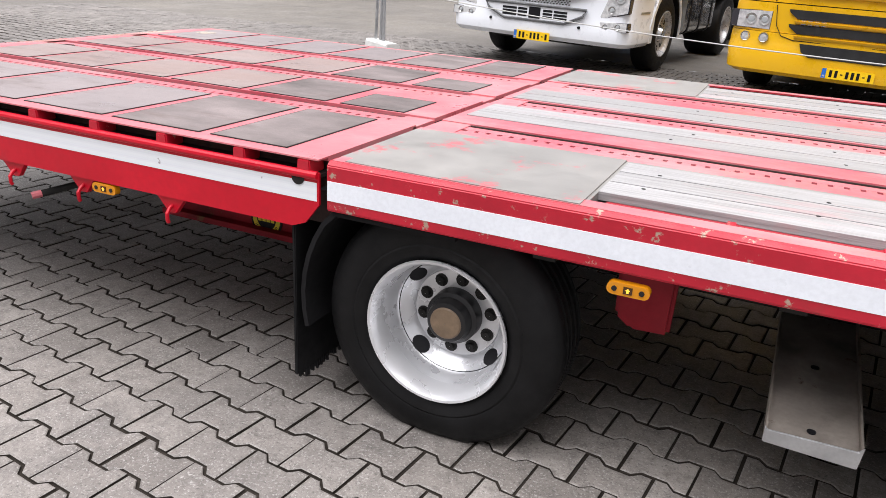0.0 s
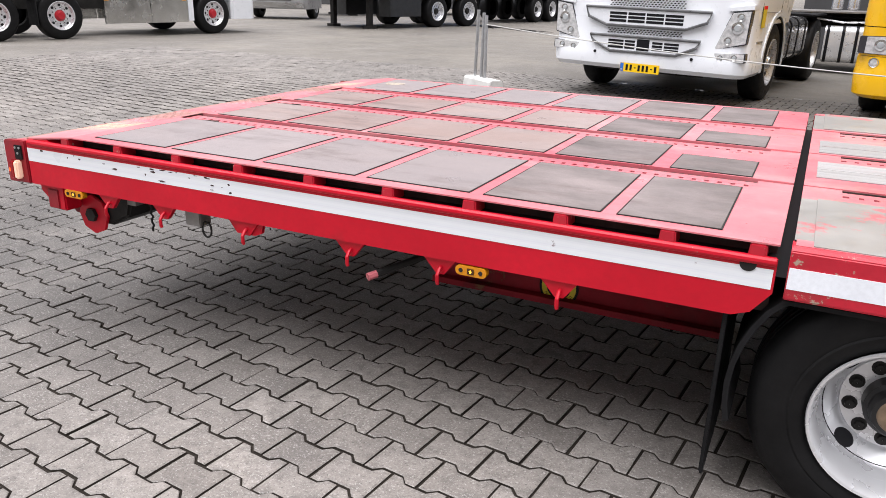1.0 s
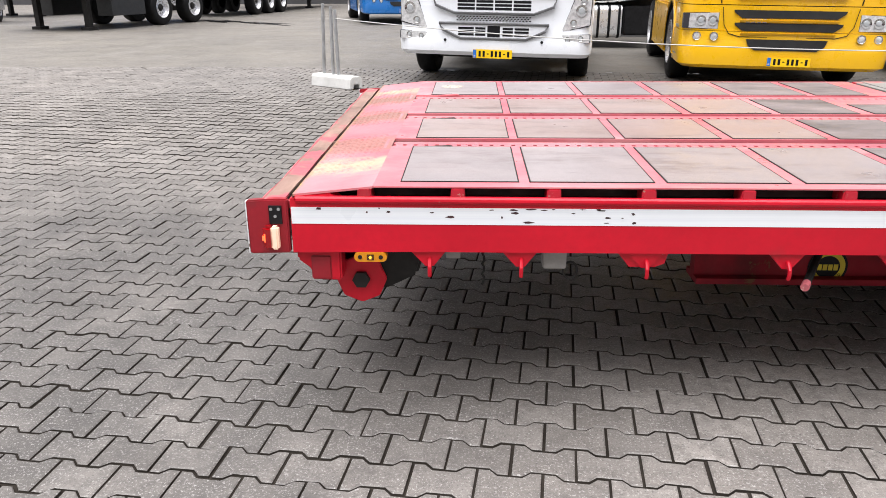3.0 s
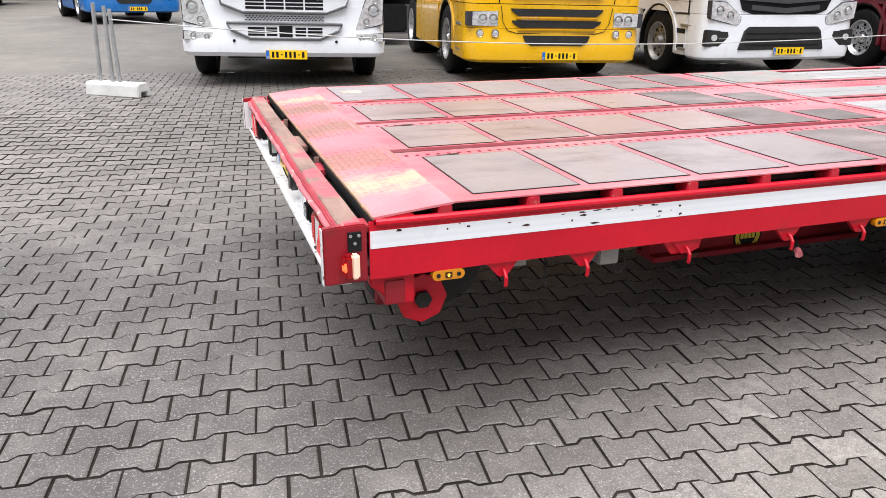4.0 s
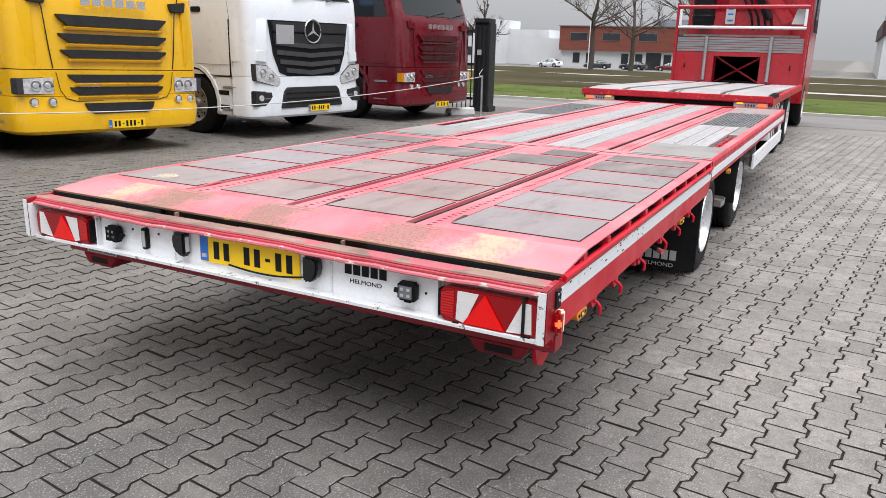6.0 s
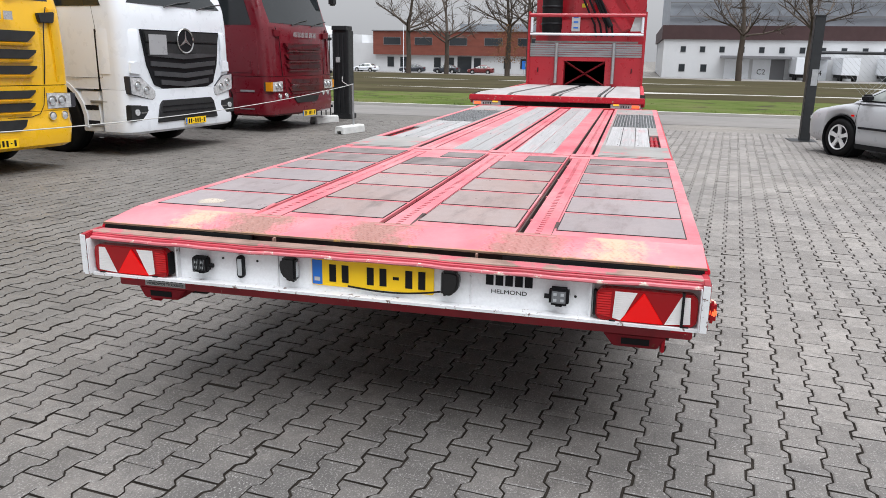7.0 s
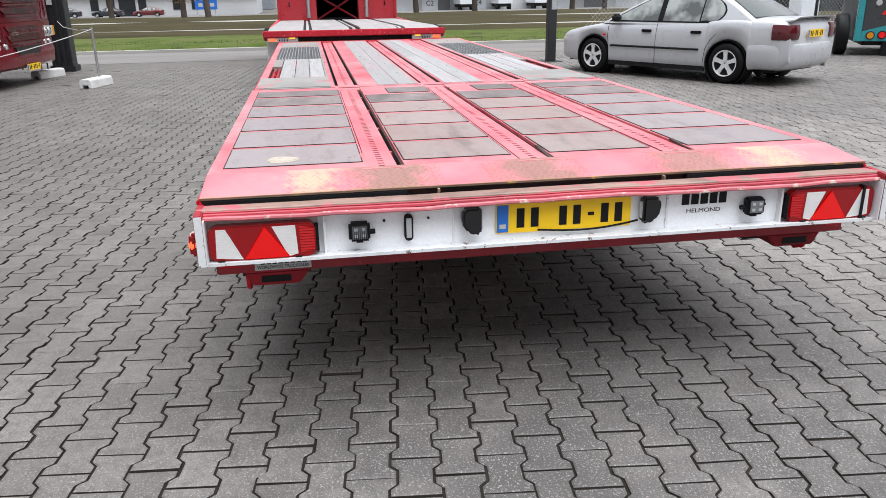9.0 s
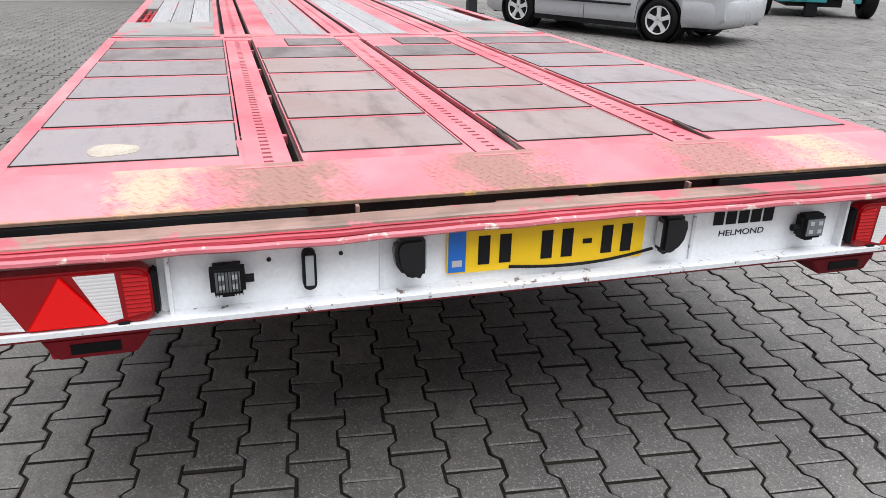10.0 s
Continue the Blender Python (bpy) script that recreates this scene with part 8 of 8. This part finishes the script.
# black wet oil streaks before the semi-trailers
M_OIL = surf("black wet oil", (0.018, 0.016, 0.015), 0.25, var=0.4, scale=3)
rnd = random.Random(31)
for k in range(9):
    f = rnd.random()
    cx, cy = -8.6 + 5.6 * f + rnd.uniform(-0.5, 0.5), 22.6 - 5.4 * f + rnd.uniform(-0.8, 0.8)
    a0, lx, ly = radians(-42 + rnd.uniform(-14, 14)), rnd.uniform(0.5, 1.5), rnd.uniform(0.06, 0.2)
    ring_ = []
    for q in range(16):
        a = 2 * math.pi * q / 16
        u, v = lx * math.cos(a) * rnd.uniform(0.7, 1.2), ly * math.sin(a) * rnd.uniform(0.5, 1.5)
        ring_.append((cx + u * math.cos(a0) - v * math.sin(a0), cy + u * math.sin(a0) + v * math.cos(a0)))
    ob = part("oil_stain", Geo().prism(ring_, "z", 0.14, 0.149), M_OIL, None)
    tagged(ob, "black wet oil streak on the pale asphalt", "stain", "oil streaks before the semi-trailers")

# ---- beyond the gate: road, verges, path ----
M_GRASS = surf("worn grass", (0.074, 0.105, 0.02), 0.95, var=0.4, scale=0.5, fine=5, bump=0.8, dirt=((0.1, 0.08, 0.045), 0.53, 0.5), wear=((0.045, 0.04, 0.025), 0.42, 0.8))
M_VERGE = surf("brown winter verge", (0.05, 0.042, 0.02), 0.95, var=0.35, scale=0.35, fine=9, bump=0.8, dirt=((0.045, 0.055, 0.015), 0.45, 0.6), stretch=(1, 0.3, 1))
for q in (M_GRASS, M_VERGE):
    q.node_tree.nodes["Principled BSDF"].inputs["Specular IOR Level"].default_value = 0.08
M_PATH = surf("pale path", (0.42, 0.41, 0.38), 0.85, var=0.1, scale=0.5)


def strip(name, x0, x1, z, material, label, category, kind="structure", rough=0.0):
    n = 60
    g = Geo()
    rows = 6
    random.seed(int(x0))
    vs, fs = [], []
    for i in range(rows + 1):
        for j in range(n + 1):
            e = 0 if i in (0, rows) else 1
            vs.append((x0 + (x1 - x0) * i / rows, -150 + 320 * j / n, drop(x0 + (x1 - x0) * i / rows) + z + e * (rough * random.random() + rough * 0.3)))
    for i in range(rows):
        for j in range(n):
            a = i * (n + 1) + j
            fs.append((a, a + n + 1, a + n + 2, a + 1))
    g.add(vs, fs)
    return tagged(part(name, g, material, None), label, category, kind=kind)


strip("road", 16.2, 21.6, 0.004, M_ROAD, "pale worn asphalt road outside the gate", "road")
strip("grass_verge", 21.8, 33.0, 0.03, M_GRASS, "green worn grass verge along the road", "grass", "stuff", 0.08)
strip("winter_verge", 33.0, 38.6, 0.03, M_VERGE, "brown winter grass strip", "grass", "stuff", 0.1)
strip("path", 38.6, 41.0, 0.035, M_PATH, "pale concrete cycle path", "path")
strip("winter_verge", 41.0, 56.5, 0.03, M_VERGE, "brown winter grass strip", "grass", "stuff", 0.12)
strip("path", 56.5, 60.0, 0.035, M_PATH, "pale second path", "path")
strip("winter_verge", 60.0, 98.0, 0.03, M_VERGE, "brown winter grass strip", "grass", "stuff", 0.15)
strip("road", 98.0, 134.0, 0.02, M_ROAD, "grey car park before the buildings", "road")
kb = part("kerb", Geo().box(21.6, 21.8, -150, 170, drop(21.7) - 0.02, drop(21.7) + 0.09), M_PATH, None)
tagged(kb, "low pale concrete kerb", "kerb", kind="structure")
g = Geo()
random.seed(77)
for k in range(5200):
    x, y = random.uniform(21.9, 27.0), random.uniform(-14, 16)
    h, a = random.uniform(0.04, 0.11), random.uniform(0, 6.28)
    w = 0.012
    z = drop(x) + 0.04
    g.add([(x - w * math.cos(a), y - w * math.sin(a), z), (x + w * math.cos(a), y + w * math.sin(a), z), (x + 0.05 * math.sin(a), y - 0.05 * math.cos(a), z + h)], [(0, 1, 2)])
tagged(part("grass_blades", g, M_GRASS, None), "tufts of green grass on the verge", "grass", kind="stuff")

# ---- buildings across the road ----
M_BRICK = surf("red-brown cladding", (0.2, 0.055, 0.035), 0.7, var=0.15, scale=0.4, fine=6, bump=0.1, stretch=(1, 1, 4))
M_RENDER = surf("white render", (0.68, 0.69, 0.7), 0.8, var=0.06, scale=0.3, dirt=((0.45, 0.45, 0.45), 0.35, 0.4))
M_ROOFGREY = surf("grey ribbed cladding", (0.33, 0.36, 0.4), 0.5, 0.3, var=0.1, scale=0.3, fine=3, stretch=(1, 1, 6))
M_PANE = plain("dark window pane", (0.03, 0.035, 0.04), 0.1)
M_FRAME = plain("grey window frame", (0.2, 0.2, 0.21), 0.5)


def far_window(house, x, y, z, w, h):
    f = part("window", Geo().box(x - 0.06, x, y - w / 2 - 0.06, y + w / 2 + 0.06, z - h / 2 - 0.06, z + h / 2 + 0.06), M_FRAME, house)
    part("pane", Geo().box(x - 0.075, x - 0.06, y - w / 2, y + w / 2, z - h / 2, z + h / 2), M_PANE, f)


of = thing("office_building", "two-storey office with red-brown upper floor and white base", "building", pose(0, 0, drop(135)) @ Matrix.Diagonal((1, 1, 1.13, 1)))
part("base_wall", Geo().box(135.3, 150, 8.9, 47, 0, 2.75), M_RENDER, of)
part("upper_wall", Geo().box(134.6, 150, 8.8, 47.2, 2.75, 6.45), M_BRICK, of, "red-brown upper wall")
part("roof_edge", Geo().box(134.4, 150.2, 8.6, 47.4, 6.45, 6.6), M_FRAME, of)
for y in (43.5, 37.5, 31, 24.5, 18.5, 12.5):
    far_window(of, 134.6, y, 4.9, 3.2, 1.1)
for y in (44, 41.5, 35, 32.5, 27.5, 22, 19, 16.5):
    far_window(of, 135.3, y, 1.6, 1.2, 1.5)
part("entrance", Geo().box(135.2, 135.3, 28.6, 31.2, 0, 2.6), M_PANE, of)
hall = thing("warehouse", "long white warehouse with dark red band and grey roof", "building", pose(0, 0, drop(135)) @ Matrix.Diagonal((1, 1, 1.13, 1)))
part("wall", Geo().box(134.5, 190, -90, -4.8, 0, 5.6), M_RENDER, hall)
part("band", Geo().box(134.2, 190, -90.2, -4.4, 5.6, 7.6), surf("dark maroon band", (0.06, 0.028, 0.028), 0.6, var=0.15, scale=0.4), hall, "dark maroon parapet band")
part("roof", Geo().box(138, 190, -90, -5.5, 7.6, 14.5), M_ROOFGREY, hall, "tall grey ribbed roof storey")
for k in range(24):
    y = -6.5 - 3.4 * k
    part("roof_strut", Geo().tube([(137.6, y, 9.0), (137.6, y - 1.7, 11.0), (137.6, y - 3.4, 9.0)], 0.09, 4), M_FRAME, hall)
for z in (9.0, 11.0):
    part("roof_tie", Geo().box(137.5, 137.7, -90, -5.5, z - 0.1, z + 0.1), M_FRAME, hall)
for k in range(26):
    far_window(hall, 134.5, -8.0 - 3.1 * k, 4.2, 0.75, 0.75)
for y in (-8, -11.5):
    far_window(hall, 134.5, y, 1.5, 0.9, 1.0)
for y0, y1 in ((-14, -30.5), (-42, -60)):
    c = part("canopy", Geo().box(132.2, 134.4, y1, y0, 3.0, 3.35), M_FRAME, hall, "dark dock canopy")
    for k in range(3):
        w = (y0 - y1) / 3
        part("dock_door", Geo().box(134.35, 134.5, y0 - w * k - w * 0.85, y0 - w * k - w * 0.15, 0, 2.9), M_FRAME if k % 2 else M_VWHITE, hall)
for y in (-26.0, -32.6, -39.0):
    dk = thing("docked_trailer", "white box trailer backed to the warehouse", "trailer", pose(131.0, y, drop(131)), "trailers at the docks")
    part("box", Geo().box(-3, 3.2, -1.25, 1.25, 1.0, 3.6), M_VWHITE, dk, bevel=0.03)
    part("underframe", Geo().box(-2.8, 3.0, -1.0, 1.0, 0.5, 0.99), M_DARK, dk)
    for yy in (-1.0, 1.0):
        for xx in (-2.0, -0.8):
            part("wheel", Geo().disc((xx, yy, 0.5), 0.5, "y", 0.3, 16), M_TYRE, dk)
for y, c in ((-20.6, "C2"), (-29.2, "C4")):
    dr = part("dock_door", Geo().box(134.3, 134.35, y - 1.4, y + 1.4, 0, 2.9), M_VWHITE, hall)
    words("door_lettering", c, 0.75, Matrix(((0, 0, -1, 134.29), (-1, 0, 0, y), (0, 1, 0, 0.75), (0, 0, 0, 1))), M_INK, dr, 1.3)
lo = thing("low_building", "pale low building behind bare trees", "building", pose(0, 0, drop(135)) @ Matrix.Diagonal((1, 1, 1.13, 1)))
part("wall", Geo().box(140, 155, 47.3, 55, 0, 4.6), M_RENDER, lo)
part("side_wall", Geo().box(150, 165, 55, 66, 0, 6.2), M_RENDER, lo)
part("tall_wall", Geo().box(142, 156, 64, 80, 0, 7.8), M_RENDER, lo)
for y in (66.5, 70, 73.5, 77):
    far_window(lo, 142, y, 5.6, 2.4, 1.4)
    far_window(lo, 142, y, 2.2, 2.4, 1.4)
back = thing("distant_roof", "grey distant shed roof above the offices", "building", pose(0, 0, drop(135)) @ Matrix.Diagonal((1, 1, 1.13, 1)))
part("wall", Geo().box(175, 195, 8, 40, 0, 9.0), M_ROOFGREY, back)
pole = thing("flag_pole", "slim white flag pole before the offices", "pole", pose(118, 36.2, drop(118)))
part("shaft", Geo().tube([(0, 0, 0), (0, 0, 7.5)], 0.08, 8, 0.05), M_VWHITE, pole)
sgn = thing("yard_sign", "blue and white board on posts before the building", "sign", pose(120, 15.5, drop(120)))
part("board", Geo().box(0, 0.1, -1.6, 1.6, 0.9, 2.2), M_BLUE, sgn)
for y in (-1.3, 1.3):
    part("leg", Geo().tube([(0.05, y, 0), (0.05, y, 0.9)], 0.05, 6), M_GALV, sgn)
for k in range(3):
    part("pale_bar", Geo().box(-0.01, 0.0, -1.2 + 0.85 * k, -0.6 + 0.85 * k, 1.3, 1.8), M_PRINTWHITE, sgn)

# ---- bare street trees ----
M_BARK = surf("grey-brown bark", (0.09, 0.07, 0.055), 0.9, var=0.3, scale=1.5, fine=14, bump=0.6, stretch=(1, 1, 0.3))
M_LEAFBROWN = surf("dry brown leaves", (0.25, 0.13, 0.05), 0.9, var=0.4, scale=1.0)


def bare_tree(seed, label, m, height=10.5, leafy=False):
    rnd = random.Random(seed)
    t = thing("tree", label, "tree", m, "bare street trees")
    trunk, crown = Geo(), Geo()
    lean = rnd.uniform(-0.02, 0.02)
    base_h = height * rnd.uniform(0.4, 0.46)
    pts = [Vector((lean * z + 0.05 * math.sin(z), 0.04 * math.cos(1.3 * z), z)) for z in np.linspace(0, base_h, 7)]
    trunk.tube([pts[0] - Vector((0, 0, 0.05))] + pts[1:], 0.34, 10, 0.25)
    part("trunk", trunk, M_BARK, t, angle=60)

    def branch(p, d, length, r, depth):
        n = 4
        pts = [p]
        for k in range(n):
            d = (d + Vector((rnd.gauss(0, 0.13), rnd.gauss(0, 0.13), rnd.gauss(0.04, 0.08)))).normalized()
            pts.append(pts[-1] + d * length / n)
        crown.tube(pts, r, 5 if depth < 2 else 3, r * 0.5)
        if depth < 4:
            for k in range(rnd.randint(3, 4) if depth < 3 else 3):
                f = rnd.uniform(0.3, 1.0)
                q = pts[min(n, int(f * n))]
                side = Vector((rnd.gauss(0, 1), rnd.gauss(0, 1), rnd.gauss(0.25, 0.5))).normalized()
                branch(q, (d * 0.6 + side * 0.75).normalized(), length * rnd.uniform(0.5, 0.7), r * rnd.uniform(0.42, 0.58), depth + 1)
    top = pts[-1]
    branch(top, Vector((0, 0, 1)), height * 0.4, 0.21, 1)
    for k in range(6):
        a = 2 * math.pi * k / 6 + rnd.uniform(-0.3, 0.3)
        q = pts[-1] - Vector((0, 0, rnd.uniform(0, 0.25) * base_h))
        branch(q, Vector((math.cos(a), math.sin(a), rnd.uniform(0.25, 0.8))).normalized(), height * rnd.uniform(0.26, 0.38), 0.12, 1)
    part("crown", crown, M_BARK, t, "bare branching crown", angle=60)
    if leafy:
        lv = Geo()
        for k in range(1400):
            p = Vector((rnd.gauss(0, 0.9), rnd.gauss(0, 0.9), rnd.uniform(1.6, 6.0)))
            a, b = Vector((rnd.gauss(0, 1), rnd.gauss(0, 1), rnd.gauss(0, 1))).normalized() * 0.07, Vector((rnd.gauss(0, 1), rnd.gauss(0, 1), rnd.gauss(0, 1))).normalized() * 0.07
            lv.add([p - a, p + b, p + a, p - b], [(0, 1, 2, 3)])
        tagged(part("dry_leaves", lv, M_LEAFBROWN, t, "few dry brown leaves"), kind="stuff")
    return t


TREES = ((90, 26.9, 14.0), (96, 23.5, 13.0), (88, 14.1, 13.5), (86, 11.3, 15.0), (88, -11.7, 14.0), (88, -18.6, 15.5), (88, -30.5, 12.5), (88, -34.6, 16.0), (95, 44.0, 10.0), (100, 53.0, 10.0))
for k, (x, y, h) in enumerate(TREES):
    bare_tree(100 + k, "bare street tree with a grey-brown trunk", pose(x, y, drop(x), 0, 0, 37 * k), h, k == 2)

# ---- the paving blocks: bone-shaped, in columns that run a little askew to the trailer ----
TH = radians(6.436)
E1, E2 = (math.cos(TH), -math.sin(TH)), (math.sin(TH), math.cos(TH))
PU, PV, ORG = 0.19876, 0.1395, (-0.0359, -0.1322)


def block_outline(inset):
    hl, wide, waist = PU / 2 - inset, PV / 2 + 0.0125 - inset, PV / 2 - 0.0125 - inset
    right = [(-hl, wide), (-0.064 + 0.3 * inset, wide), (-0.036 - 0.3 * inset, waist), (0.036 + 0.3 * inset, waist), (0.064 - 0.3 * inset, wide), (hl, wide)]
    return right + [(-u, -v) for u, v in right]


TOPS, RIM, FOOT = block_outline(0.0095), block_outline(0.0046), block_outline(0.0043)
COUNT = len(TOPS)
FACES = [tuple(range(COUNT - 1, -1, -1))] + [(k + i, k + (i + 1) % COUNT, k + COUNT + (i + 1) % COUNT, k + COUNT + i) for k in (0, COUNT) for i in range(COUNT)]


def block_mesh(name):
    me = bpy.data.meshes.new(name)
    vs = [(u * E1[0] + v * E2[0], u * E1[1] + v * E2[1], 0.0) for u, v in TOPS] + [(u * E1[0] + v * E2[0], u * E1[1] + v * E2[1], -0.0028) for u, v in RIM] + [(u * E1[0] + v * E2[0], u * E1[1] + v * E2[1], -0.02) for u, v in FOOT]
    me.from_pydata(vs, [], FACES)
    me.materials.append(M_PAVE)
    me.materials.append(M_JOINT)
    me.polygons.foreach_set("material_index", [0] * (COUNT + 1) + [1] * COUNT)
    return me


random.seed(21)
block = block_mesh("paver")
verts, faces = [], []
span_i, span_j = 110, 140
made = 0
for j in range(-span_j, span_j + 1):
    for i in range(-span_i, span_i + 1):
        u = (i + (0.5 if j % 2 else 0.0)) * PU
        v = j * PV
        x, y = ORG[0] + u * E1[0] + v * E2[0], ORG[1] + u * E1[1] + v * E2[1]
        if not (X0 - 0.05 < x < X1 + 0.05 and max(Y0, -7.5 - max(0.0, x - 2.0) * 1.2) < y < Y1 + 0.05):
            continue
        x, y, turn = x + random.gauss(0, 0.001), y + random.gauss(0, 0.001), random.gauss(0, 0.006)
        dz, sx, sy = rise(x, y) + random.gauss(0, 0.0011), random.gauss(0, 0.008), random.gauss(0, 0.008)
        if -1.7 < x < 1.7 and -2.75 < y < -0.4 and made < 300:
            ob = new("paver", block)
            ob.location = (x, y, dz)
            ob.rotation_euler = (sx, sy, turn)
            ob.parent = yard
            made += 1
            continue
        n = len(verts)
        for ring, drop in ((TOPS, 0.0), (RIM, 0.0028)):
            for a, b in ring:
                px, py = a * E1[0] + b * E2[0], a * E1[1] + b * E2[1]
                verts.append((x + px - py * turn, y + py + px * turn, dz - drop + px * sx + py * sy))
        for a, b in FOOT:
            verts.append((x + a * E1[0] + b * E2[0], y + a * E1[1] + b * E2[1], -0.02 + rise(x, y)))
        faces += [tuple(q + n for q in f) for f in FACES]
me = bpy.data.meshes.new("paving_blocks")
me.from_pydata(verts, [], faces)
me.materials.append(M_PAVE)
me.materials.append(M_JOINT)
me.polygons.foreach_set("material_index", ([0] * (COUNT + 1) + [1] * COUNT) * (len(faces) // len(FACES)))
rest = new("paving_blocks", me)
rest.parent = yard
tagged(rest, kind="stuff")
